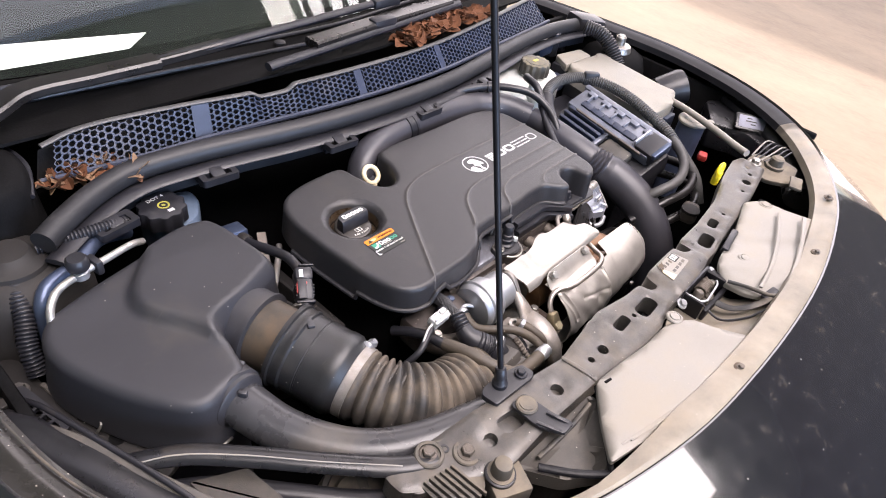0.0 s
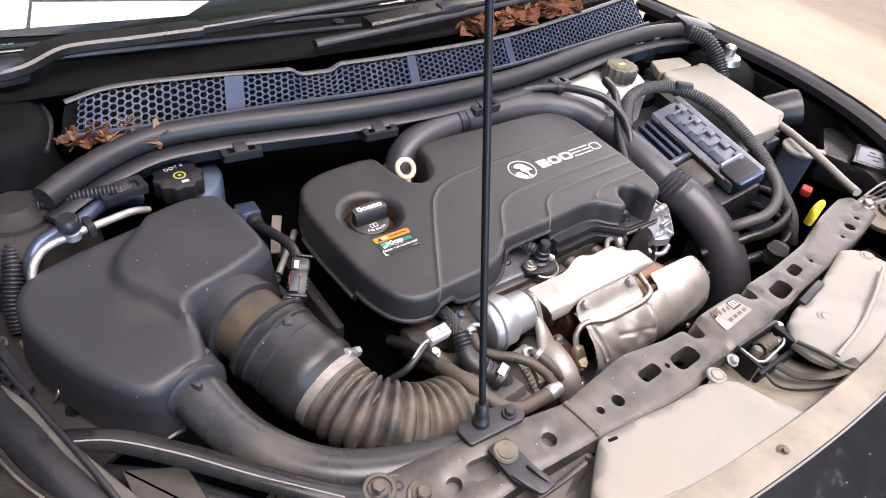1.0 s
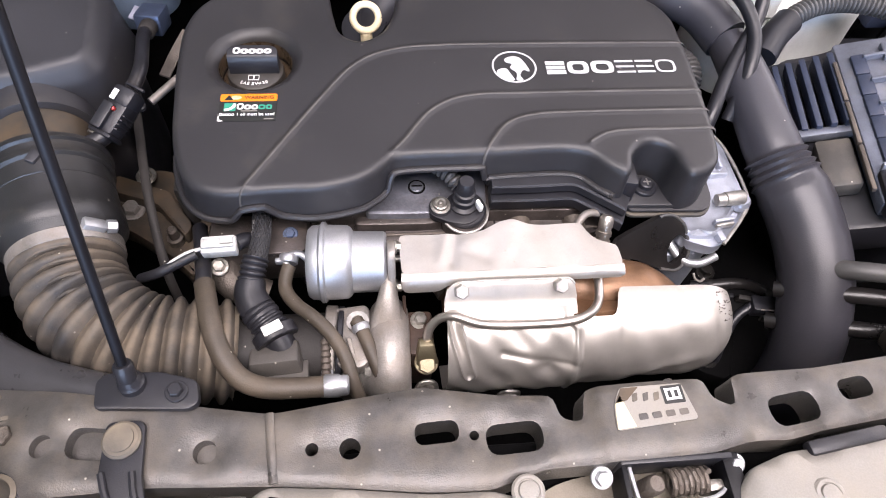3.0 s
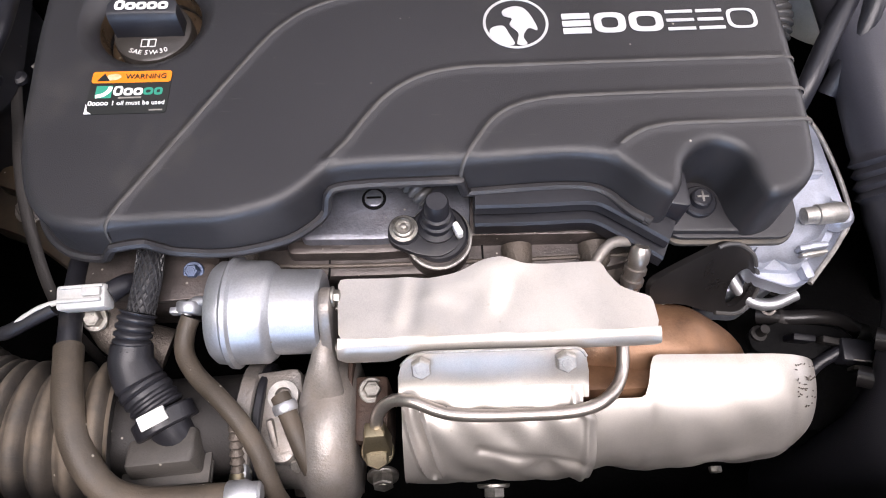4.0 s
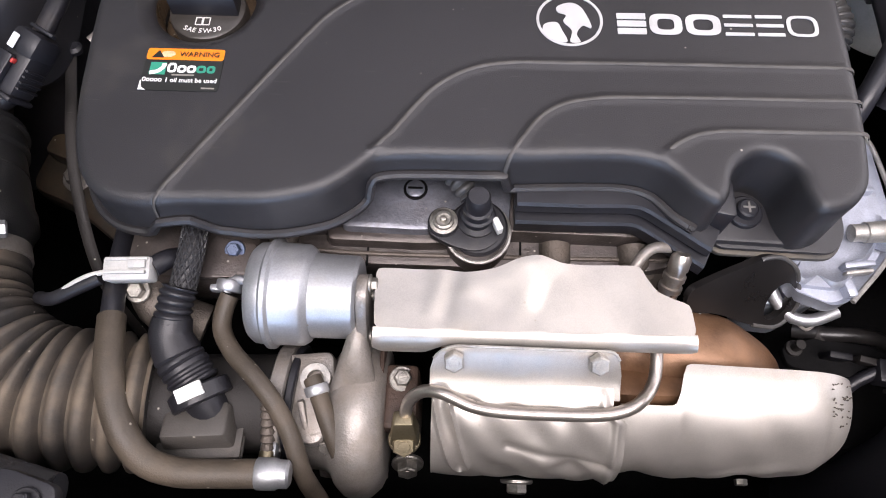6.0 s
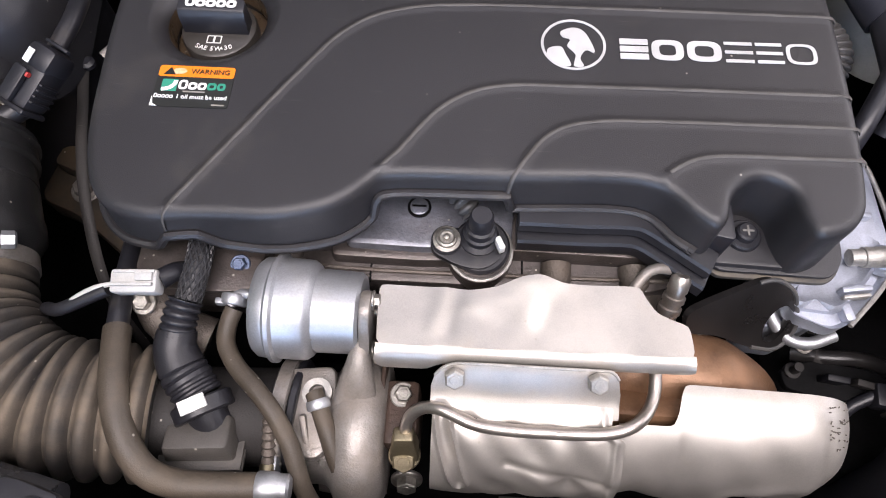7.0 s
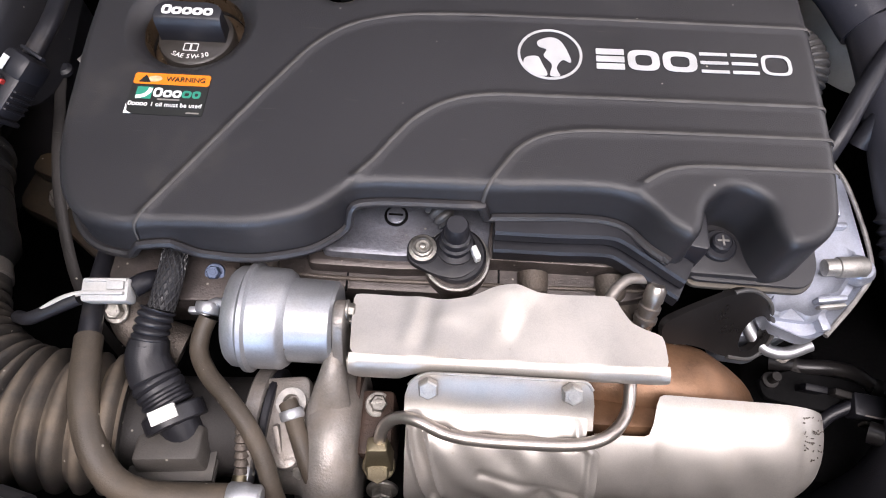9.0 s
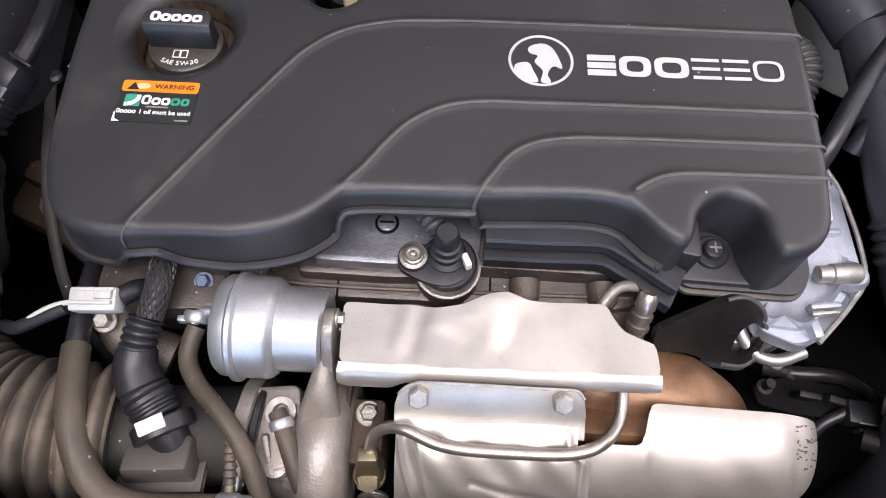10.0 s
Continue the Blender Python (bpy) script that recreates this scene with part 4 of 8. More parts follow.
part("cam_cover", prism(rounded([(-0.166, -0.1130), (-0.118, -0.1140), (-0.060, -0.1110), (-0.056, -0.05), (-0.166, -0.05)], 0.005), 0.79, 0.8058, 0.004), M_HEADBLUE, head, "oily blue-grey cam cover casting")
part("cam_step", prism(rounded([(-0.176, -0.1190), (-0.118, -0.1200), (-0.060, -0.1170), (-0.056, -0.05), (-0.176, -0.05)], 0.005), 0.776, 0.7985, 0.004), M_OILCAST, head, "stepped casting edge")
part("plug_recess", lathe((-0.1205, -0.0850, 0.8048), (0, 0, 1), [(0, 0.0078), (0.0016, 0.0078), (0.0020, 0.0072), (0.0014, 0.0062)], 24), M_DARK, head, "dark recess round the plug")
part("plug_screw", lathe((-0.1205, -0.0850, 0.8056), (0, 0, 1), [(0, 0.0060), (0.0016, 0.0060), (0.0021, 0.0052), (0.0021, 0.0005)], 20), M_HEADBLUE, head)
part("plug_slot", box((-0.1205, -0.0850, 0.8078), (0.0092, 0.0014, 0.0006), 0), M_DARK, head)
for x in (-0.150, -0.052):
    part("casting_joint", box((x, -0.122, 0.7888), (0.0012, 0.020, 0.0012), 0), M_DARK, head)
part("gasket_line", tube([(-0.232, -0.116, 0.7885), (-0.18, -0.1225, 0.7887), (-0.05, -0.1230, 0.7887), (0.050, -0.121, 0.7885)], 0.0016, 0.01, 8), M_CASTDIRTY, head)
for x in (-0.205, -0.03, 0.02):
    part("casting_boss", lathe((x, -0.114, 0.790), (0, -1, -0.1), [(0, 0.010), (0.012, 0.0095), (0.016, 0.006)], 16), M_CASTDIRTY, head)

# aluminium end case on the gearbox side
case = thing("front_case", (0.165, -0.08, 0.70), "bright cast aluminium housing beside the engine cover", "engine housing")
CS = [(0.118, 0.030), (0.172, 0.030), (0.1825, -0.012), (0.1900, -0.032), (0.1925, -0.098), (0.1800, -0.1160), (0.1535, -0.1440), (0.1425, -0.1480), (0.118, -0.138)]
case_line = rounded(CS, 0.006, 4)
part("flange", shell(case_line, lambda x, y, d: 0.7875 - 0.0035 * np.clip(d / 0.003, 0, 1), 0.012, (), 0.008, (0.0015, 0.003), 0.0, 0.003), M_CASE, case, "thin machined flange with a bright edge")
CI = [(0.118, 0.026), (0.166, 0.026), (0.1765, -0.012), (0.1835, -0.034), (0.1850, -0.094), (0.1725, -0.1120), (0.1500, -0.1370), (0.118, -0.134)]
part("housing", shell(rounded(CI, 0.008, 4), lambda x, y, d: 0.7885 + 0.0035 * np.exp(-((d - 0.003) / 0.0022) ** 2) - 0.10 * np.clip(0.172 - x, 0, 0.03) * np.clip((d - 0.006) / 0.01, 0, 1), 0.10, (), 0.0045, (0.0015, 0.003, 0.0045, 0.006), 0.0, 0.003), M_CASE, case, "ribbed cast wall", angle=55)
part("rim", tube([(0.1728, 0.026, 0.788), (0.1836, -0.012, 0.788), (0.1912, -0.033, 0.788), (0.1935, -0.098, 0.788), (0.1808, -0.1166, 0.788), (0.1540, -0.1448, 0.788)], 0.0017, 0.003, 8), M_ALUBOLT, case, "bright machined edge")
part("boss", lathe((0.1575, -0.1005, 0.7945), (1, 0.06, 0.05), [(0, 0.0030), (0.001, 0.0056), (0.009, 0.0058), (0.0095, 0.0068), (0.026, 0.0070), (0.028, 0.0055)], 20), M_ALUBOLT, case, "smooth cast boss")
part("boss_pad", lathe((0.1838, -0.0985, 0.786), (0, 0, 1), [(0, 0.0105), (0.006, 0.0100), (0.0085, 0.0078), (0.0085, 0.001)], 24), M_CASE, case)
for x, y, w, a in ((0.166, -0.068, 0.030, 2), (0.1775, -0.048, 0.026, 84), (0.1600, -0.1215, 0.020, 8), (0.1700, -0.0300, 0.024, 70)):
    part("stiffener", box((x, y, 0.7905), (w, 0.0042, 0.009), 0.0015, (0, 0, a)), M_CASE, case)
part("stiffener", box((0.1595, -0.1262, 0.7905), (0.018, 0.0026, 0.007), 0.001, (0, 0, 8)), M_ALUBOLT, case)
part("lug", box((0.1535, -0.1360, 0.786), (0.0065, 0.012, 0.010), 0.0018, (0, 0, 12)), M_CASE, case)
part("lug", box((0.126, -0.130, 0.752), (0.030, 0.020, 0.022), 0.004), M_CASE, case)
hexbolt((0.1785, -0.014, 0.789), (0, 0, 1), 0.008, case)

# cam solenoid between the cover's front edges
sol = thing("cam_solenoid", (-0.082, -0.108, 0.80), "black solenoid valve bolted into the head", "solenoid")
part("socket", lathe((-0.080, -0.112, 0.786), (0, -0.12, 1), [(0, 0.0205), (0.016, 0.0205), (0.0185, 0.0195)], 32), M_OILCAST, sol, "cast round socket")
part("socket_rim", lathe((-0.080, -0.1132, 0.8030), (0, -0.12, 1), [(0, 0.0200), (0.001, 0.0210), (0.0028, 0.0208), (0.0034, 0.0196), (0.0026, 0.0186)], 36, None, 1.0, False), M_ALUBOLT, sol, "bright machined rim")
part("flange", lathe((-0.080, -0.111, 0.8035), (0, -0.12, 1), [(0, 0.0185), (0.004, 0.0185), (0.0055, 0.017)], 32), M_BLACK, sol)
part("flange_ear", prism(rounded([(-0.1125, -0.1165), (-0.094, -0.126), (-0.078, -0.1285), (-0.064, -0.118), (-0.068, -0.098), (-0.110, -0.1005)], 0.008), 0.803, 0.8085, 0.001), M_BLACK, sol)
part("stem", lathe((-0.081, -0.107, 0.807), (0, 0, 1), [(0, 0.012), (0.004, 0.0125), (0.006, 0.0095), (0.010, 0.0095), (0.011, 0.0105), (0.013, 0.0105), (0.014, 0.009), (0.020, 0.009), (0.021, 0.0075), (0.032, 0.0072), (0.034, 0.006)], 24), M_BLACK, sol, "ribbed black stem")
part("lock_tab", box((-0.0685, -0.113, 0.814), (0.004, 0.009, 0.008), 0.001, (0, 0, 25)), M_WHITE, sol, "white locking tab")
part("plug_lead", bellows([(-0.086, -0.098, 0.824), (-0.092, -0.091, 0.827), (-0.101, -0.082, 0.828), (-0.118, -0.068, 0.826)], 0.0072, 0.0050, 0.0020, 16), M_CONDUIT, sol, "ribbed lead")
part("bolt_sleeve", lathe((-0.1015, -0.109, 0.800), (0, -0.08, 1), [(0, 0.0100), (0.0105, 0.0098), (0.0115, 0.0088)], 24), M_BLACK, sol)
bolt = part("bolt", lathe((-0.1015, -0.1098, 0.8110), (0, -0.08, 1), [(0, 0.0088), (0.0014, 0.0088), (0.0018, 0.0066), (0.0044, 0.0064), (0.0050, 0.0052), (0.0038, 0.0042), (0.0036, 0.0022), (0.0062, 0.0018), (0.0066, 0.0006)], 24), M_BOLT, sol, "round plated bolt head", angle=30)

# turbocharger group
up_shield = thing("upper_heat_shield", (-0.05, -0.165, 0.80), "dented pressed-aluminium heat shield over the manifold", "heat shield")


def ridge(p, q, x, y, w):
    """How near places lie to the line from p to q, fading over w."""
    return np.exp(-(gap_to([p, q], x, y, False) / w) ** 2)


def dents(x, y, d):
    back = np.clip((y + 0.176) / 0.036, 0, 1)
    z = 0.8215 + (x + 0.05) * 0.01
    z = z + 0.0045 * np.exp(-(((x + 0.046) / 0.020) ** 2)) * back ** 1.5
    z = z - 0.0010 * ridge((-0.092, -0.144), (-0.098, -0.172), x, y, 0.0055)
    z = z + 0.0008 * ridge((-0.100, -0.146), (-0.106, -0.170), x, y, 0.0050)
    z = z + 0.0005 * ridge((-0.083, -0.155), (-0.066, -0.149), x, y, 0.0060) - 0.0006 * ridge((-0.085, -0.163), (-0.070, -0.170), x, y, 0.0060)
    z = z + 0.0003 * ridge((-0.046, -0.150), (-0.058, -0.172), x, y, 0.0070) - 0.0005 * ridge((-0.034, -0.148), (-0.046, -0.170), x, y, 0.0060)
    return z - 0.0005 * np.sin(x * 130 + y * 60)


o = [(-0.139, -0.146), (-0.097, -0.146), (-0.085, -0.147), (-0.070, -0.144), (-0.056, -0.138), (-0.044, -0.1365), (-0.032, -0.1405), (0.014, -0.1400), (0.0165, -0.1465), (0.0225, -0.1555), (0.0305, -0.1590), (0.0405, -0.1625), (0.0420, -0.1805), (-0.138, -0.1815)]
part("top_plate", shell(curve_pts(rounded(o, 0.003, 3), 0.003, True), dents, 0.0015, (), 0.0022, (0.0012,), 0.0, 0.0012), M_ALU, up_shield, "dented top plate", angle=70)
rows = []
for x in np.linspace(-0.1385, 0.0425, 62):
    u = (x + 0.1385) / 0.181
    y0, z0 = -0.1812 + 0.0010 * u, 0.8213 + (x + 0.05) * 0.01
    k = max(0.0, min(1.0, (x + 0.111) / 0.012))
    k = k * k * (3 - 2 * k)
    drop, out = 0.0135 - 0.0055 * k, 0.0106 - 0.0020 * k
    if x < -0.1315:
        drop *= 0.35 + 0.65 * math.sqrt(max(0, 1 - ((-0.1315 - x) / 0.0071) ** 2))
    if x > 0.037:
        drop *= 0.5 + 0.5 * math.sqrt(max(0, 1 - ((x - 0.037) / 0.0056) ** 2))
    rows.append([(x, y0 - out * math.sin(a), z0 - drop * (1 - math.cos(a))) for a in np.linspace(0, 1.5708, 10)])
part("front_flange", thicken(loft(rows), 0.0012), M_ALU, up_shield, "rolled front flange", angle=60)

low = thing("lower_heat_shield", (0.0, -0.21, 0.72), "stained embossed aluminium shield round the exhaust downpipe", "heat shield")
JY, JZ, JR = -0.1985, 0.7530, 0.0545


def blob(x, a, p, w):
    return math.exp(-(((x - p[0]) / w) ** 2 + ((a - p[1]) * JR * 0.01745 / w) ** 2))


def line_gap(x, a, pts):
    """Distance on the jacket from (x, angle) to a line of such places."""
    best = 9.0
    k = JR * 0.01745
    for (x0, a0), (x1, a1) in zip(pts, pts[1:]):
        dx, da = x1 - x0, (a1 - a0) * k
        t = max(0, min(1, ((x - x0) * dx + (a - a0) * k * da) / (dx * dx + da * da)))
        best = min(best, math.hypot(x - x0 - t * dx, (a - a0) * k - t * da))
    return best


GROOVE = [(-0.0985, 72), (-0.0965, 58), (-0.0925, 42), (-0.0885, 26), (-0.0865, 20)]
rows = []
for x in np.linspace(-0.1040, 0.0060, 120):
    row = []
    for a in np.linspace(93, -75, 120):
        calm = max(0.0, min(1.0, (80 - a) / 14))
        r = JR + calm * (0.0009 * math.sin(x * 120 + 1) * math.sin(a * 0.09) + 0.0005 * math.sin(x * 260 + a * 0.2))
        g = line_gap(x, a, GROOVE)
        r -= 0.0012 * math.exp(-(((x + 0.080) / 0.006) ** 2 + ((a - 70) / 5) ** 2))
        r += 0.0022 * math.exp(-((g - 0.0045) / 0.0013) ** 2) - 0.0012 * math.exp(-((g / 0.003) ** 2))
        r -= 0.0035 * blob(x, a, (-0.022, 22), 0.008) + 0.0030 * blob(x, a, (-0.058, 12), 0.011) - 0.002 * blob(x, a, (-0.036, 34), 0.012)
        r -= 0.0020 * math.exp(-((line_gap(x, a, [(-0.060, 40), (-0.020, 30), (0.0, 24)]) / 0.003) ** 2))
        r += 0.0022 * calm * math.exp(-(((x - 0.0005) / 0.0022) ** 2))
        neck = max(0.0, min(1.0, (a - 58) / 10))
        row.append((-0.104 + (x + 0.104) * (1 - 0.075 * neck * neck * (3 - 2 * neck)), JY - r * math.cos(math.radians(a)), JZ + r * math.sin(math.radians(a))))
    rows.append(row)
part("front_jacket", thicken(loft(rows), 0.0012), M_ALU, low, "embossed front jacket with brown stains", angle=60)
# bolted tongue on its upper edge
TONGUE = [(-0.2145, 0.8032), (-0.2100, 0.8058), (-0.2065, 0.8076), (-0.2035, 0.8096), (-0.2005, 0.8124), (-0.1970, 0.8158), (-0.1938, 0.8186), (-0.1918, 0.8202), (-0.1908, 0.8206)]
tongue_len = [0.0]
for p, q in zip(TONGUE, TONGUE[1:]):
    tongue_len.append(tongue_len[-1] + math.hypot(q[0] - p[0], q[1] - p[1]))
rows = []
for x in np.linspace(-0.1055, 0.0015, 56):
    e = min(1.0, (x + 0.1055) / 0.016, (0.0015 - x) / 0.008)
    e = math.sqrt(max(0.0, 1 - (1 - e) ** 2))
    reach = tongue_len[-1] * (0.50 + 0.50 * e)
    rows.append([(x, float(np.interp(v, tongue_len, [q[0] for q in TONGUE])), float(np.interp(v, tongue_len, [q[1] for q in TONGUE])) + 0.0003 * math.sin(x * 70)) for v in np.linspace(0, reach, 14)])
part("bolt_tongue", thicken(loft(rows), 0.0014), M_ALU, low, "upstanding tongue bolted to the upper shield", angle=70)
part("tongue_edge", sweep(bmesh.new(), [Vector(r[-1]) for r in rows[1:-1]], 0.0009, 8), M_ALUBOLT, low, "bright cut edge of the tongue")
for lx, ly, lz in ((-0.0925, -0.1968, 0.8166), (-0.0130, -0.1957, 0.8176)):
    hexbolt((lx, ly, lz), (0.05, -0.62, 0.78), 0.0106, low, M_ALUBOLT, washer=False)
rows = []
for u in np.linspace(0, 1, 64):
    x = 0.004 + 0.141 * u
    end = math.sqrt(max(0.0, 1 - max(0, (u - 0.72) / 0.28) ** 2.3))
    cy, cz = -0.1928 - 0.004 * u, 0.7450 + 0.011 * u
    notch = 67 + 26 / (1 + math.exp(-(x - 0.0385) / 0.0012))
    row = []
    for k in np.linspace(0, 1, 56):
        a = notch - (notch + 75) * k
        r = (0.0560 - 0.0075 * u) * (0.42 + 0.58 * end)
        r += (0.0010 * math.sin(x * 90 + k * 7) + 0.0005 * math.sin(x * 230 - k * 15)) * min(1, max(0, k - 0.1) * 4) * end
        r += 0.0028 * math.exp(-(((k - 0.50 + 0.25 * (u - 0.5)) / 0.035) ** 2)) * (0.25 < u < 0.85) * math.sin((u - 0.25) / 0.6 * math.pi)
        r -= 0.0022 * math.exp(-(((u - 0.83 - 0.1 * k) / 0.018) ** 2)) * math.exp(-(((k - 0.32) / 0.12) ** 2)) + 0.003 * math.exp(-(((u - 0.12) / 0.05) ** 2 + ((k - 0.55) / 0.08) ** 2))
        row.append((x, cy - r * math.cos(math.radians(a)), cz + r * math.sin(math.radians(a))))
    rows.append(row)
part("downpipe_jacket", thicken(loft(rows), 0.0012), M_ALU, low, "bulged downpipe jacket with scuffed end", angle=60)
rng = random.Random(12)
sc = bmesh.new()
for k in range(34):
    u, a = rng.uniform(0.84, 0.95), rng.uniform(55, 88)
    x = 0.004 + 0.141 * u
    r = (0.0560 - 0.0075 * u) * (0.42 + 0.58 * math.sqrt(max(0.0, 1 - max(0, (u - 0.72) / 0.28) ** 2.3))) + 0.0009
    box((x, -0.1928 - 0.004 * u - r * math.cos(math.radians(a)), 0.745 + 0.011 * u + r * math.sin(math.radians(a))), (rng.uniform(0.0004, 0.002), 0.0006, 0.0005), 0, (a - 90, 0, rng.uniform(-60, 60)), sc)
tagged(part("scuffs", sc, M_CASTDIRTY, low, "grey scuff marks"), kind="stuff")
hexbolt((-0.05, -0.2535, 0.736), (0, -0.95, -0.1), 0.012, low)
hexbolt((0.095, -0.246, 0.728), (0, -1, 0), 0.007, low, washer=False)

mani = thing("exhaust_manifold", (0.04, -0.17, 0.74), "heat-browned cast iron exhaust manifold", "manifold")
part("collector", sweep(bmesh.new(), curve_pts([(-0.10, -0.165, 0.765), (0.0, -0.168, 0.764), (0.06, -0.178, 0.764), (0.095, -0.184, 0.757), (0.116, -0.19, 0.745)], 0.006), lambda s, t: 0.0305 * min(1, math.sqrt(max(0.02, (t - s) / 0.05))), 24), M_RUST, mani)
part("outlet_flange", box((0.020, -0.200, 0.775), (0.060, 0.034, 0.024), 0.004, (-30, 0, 0)), M_RUST, mani)
for x in (-0.10, -0.03, 0.03):
    part("runner", tube([(x, -0.11, 0.765), (x, -0.145, 0.765), (x + 0.01, -0.165, 0.762)], 0.018, 0.006), M_CASTDIRTY, mani)
part("flange", box((-0.124, -0.211, 0.741), (0.022, 0.040, 0.068), 0.004), M_FLANGE, mani, "rusty turbo flange")
part("flange_web", box((-0.136, -0.205, 0.752), (0.003, 0.050, 0.06), 0.001), M_FLANGE, mani)
hexbolt((-0.1237, -0.2005, 0.7735), (0.12, -0.02, 0.97), 0.0096, mani)

# actuator
act = thing("wastegate_actuator", (-0.185, -0.158, 0.78), "zinc-plated round wastegate actuator canister", "actuator")
AX = (1, -0.02, 0.0)
part("canister", lathe((-0.2135, -0.157, 0.802), AX, [(0, 0.022), (0.001, 0.028), (0.004, 0.0305), (0.010, 0.031), (0.012, 0.0335), (0.0145, 0.0335), (0.016, 0.031), (0.032, 0.0305), (0.035, 0.0285), (0.037, 0.0255), (0.062, 0.025), (0.064, 0.023), (0.064, 0.002)], 48), M_ZINC, act)
part("rod", lathe((-0.155, -0.157, 0.803), (1, 0, 0), [(0, 0.003), (0.030, 0.003)], 10), M_BOLT, act)
part("bracket", prism(rounded([(-0.014, 0.018), (-0.008, 0.0300), (0.004, 0.0310), (0.012, 0.024), (0.026, 0.004), (0.036, -0.022), (0.014, -0.045), (-0.018, -0.030)], 0.006), -0.003, 0.0035, 0.0012, None, Matrix.Translation((-0.1462, -0.162, 0.798)) @ Matrix(((0, 0, 1, 0), (-1, 0, 0, 0), (0, 1, 0, 0), (0, 0, 0, 1)))), M_CASTDUST, act, "cast lug holding the canister")
hexbolt((-0.1425, -0.156, 0.820), (1, 0, 0), 0.007, act)
hexbolt((-0.1425, -0.180, 0.797), (1, 0, 0), 0.007, act)
part("vacuum_port", tube([(-0.212, -0.158, 0.806), (-0.220, -0.152, 0.808), (-0.228, -0.152, 0.806), (-0.231, -0.158, 0.803)], 0.003, 0.003, 10), M_ZINC, act)

turbo = thing("turbocharger", (-0.17, -0.21, 0.72), "cast aluminium turbo compressor housing with dusty film", "turbocharger")
part("volute", lathe((-0.1330, -0.218, 0.742), (-1, 0, 0), [(0, 0.020), (0, 0.040), (0.002, 0.0445), (0.008, 0.0500), (0.016, 0.0520), (0.024, 0.0500), (0.030, 0.0445), (0.034, 0.0375), (0.038, 0.0350), (0.056, 0.0345), (0.058, 0.032), (0.075, 0.031)], 56), M_CASTDUST, turbo, "rounded cast volute", angle=70)
neck = []
for s in np.linspace(0, 1.5, 30):
    c = Vector((-0.1480 - 0.006 * s, -0.176 - 0.052 * s, 0.806 - 0.020 * s - 0.030 * s * s))
    w, d = 0.0052 + 0.0160 * min(1.1, s) ** 1.2, 0.006 + 0.005 * s
    neck.append([c + Vector((w * math.cos(a), -0.35 * d * math.sin(a) * 0.6, d * math.sin(a))) for a in np.linspace(0, 2 * math.pi, 20, endpoint=False)])
part("actuator_arm", loft(neck, True), M_CASTDUST, turbo, "cast arm rising to the actuator", angle=70)
part("inlet_face", prism(rounded([(-0.202, -0.190), (-0.166, -0.186), (-0.160, -0.226), (-0.170, -0.243), (-0.192, -0.240)], 0.006), 0.766, 0.7815, 0.003), M_CASTDUST, turbo, "flat machined face")
part("web", box((-0.164, -0.232, 0.772), (0.026, 0.004, 0.020), 0.0015, (20, 0, 14)), M_CASTDUST, turbo)
part("web", box((-0.180, -0.226, 0.776), (0.004, 0.022, 0.016), 0.0015, (20, 0, 14)), M_CASTDUST, turbo)
lug = bmesh.new()
for i in range(28):
    a, b = 2 * math.pi * i / 28, 2 * math.pi * (i + 1) / 28
    lug.faces.new([lug.verts.new((-0.1745 + r * math.cos(w), -0.2045 + r * math.sin(w), 0.7868)) for r, w in ((0.0050, a), (0.0090, a), (0.0090, b), (0.0050, b))])
part("lug_ring", thicken(lug, 0.006), M_ALUBOLT, turbo, "machined ring face")
hexbolt((-0.196, -0.241, 0.768), (-0.3, -0.8, 0.4), 0.0085, turbo)
hexbolt((-0.166, -0.240, 0.770), (-0.1, -0.6, 0.7), 0.008, turbo)
hexbolt((-0.152, -0.233, 0.778), (0.2, -0.5, 0.8), 0.007, turbo)

band = thing("hose_clamp", (-0.205, -0.21, 0.75), "stainless worm-drive clamp on the turbo inlet hose", "hose clamp")
part("strap", lathe((-0.1935, -0.214, 0.752), (-1, 0.05, 0.05), [(0, 0.0365), (0.001, 0.0378), (0.009, 0.0378), (0.010, 0.0365)], 48), M_CASTDUST, band)
part("inner_band", lathe((-0.188, -0.214, 0.752), (-1, 0.05, 0.05), [(0, 0.0360), (0.001, 0.0370), (0.004, 0.0370), (0.005, 0.0360)], 48), M_BLACK, band, "black rubber edge")
part("worm_housing", box((-0.199, -0.246, 0.772), (0.010, 0.010, 0.014), 0.002), M_ZINC, band)
wm = bmesh.new()
sweep(wm, [Vector((-0.1995, -0.2475 + 0.0014 * k, 0.776 + 0.0008 * k)) for k in range(20)], lambda s, t: 0.0038 + 0.0008 * math.sin(s * 2600), 10)
part("worm_screw", wm, M_CASTDIRTY, band)
part("screw_head", lathe((-0.1995, -0.247, 0.776), (0, -0.8, 0.1), [(0, 0.005), (0.005, 0.005), (0.006, 0.004)], 16), M_BRASS, band)

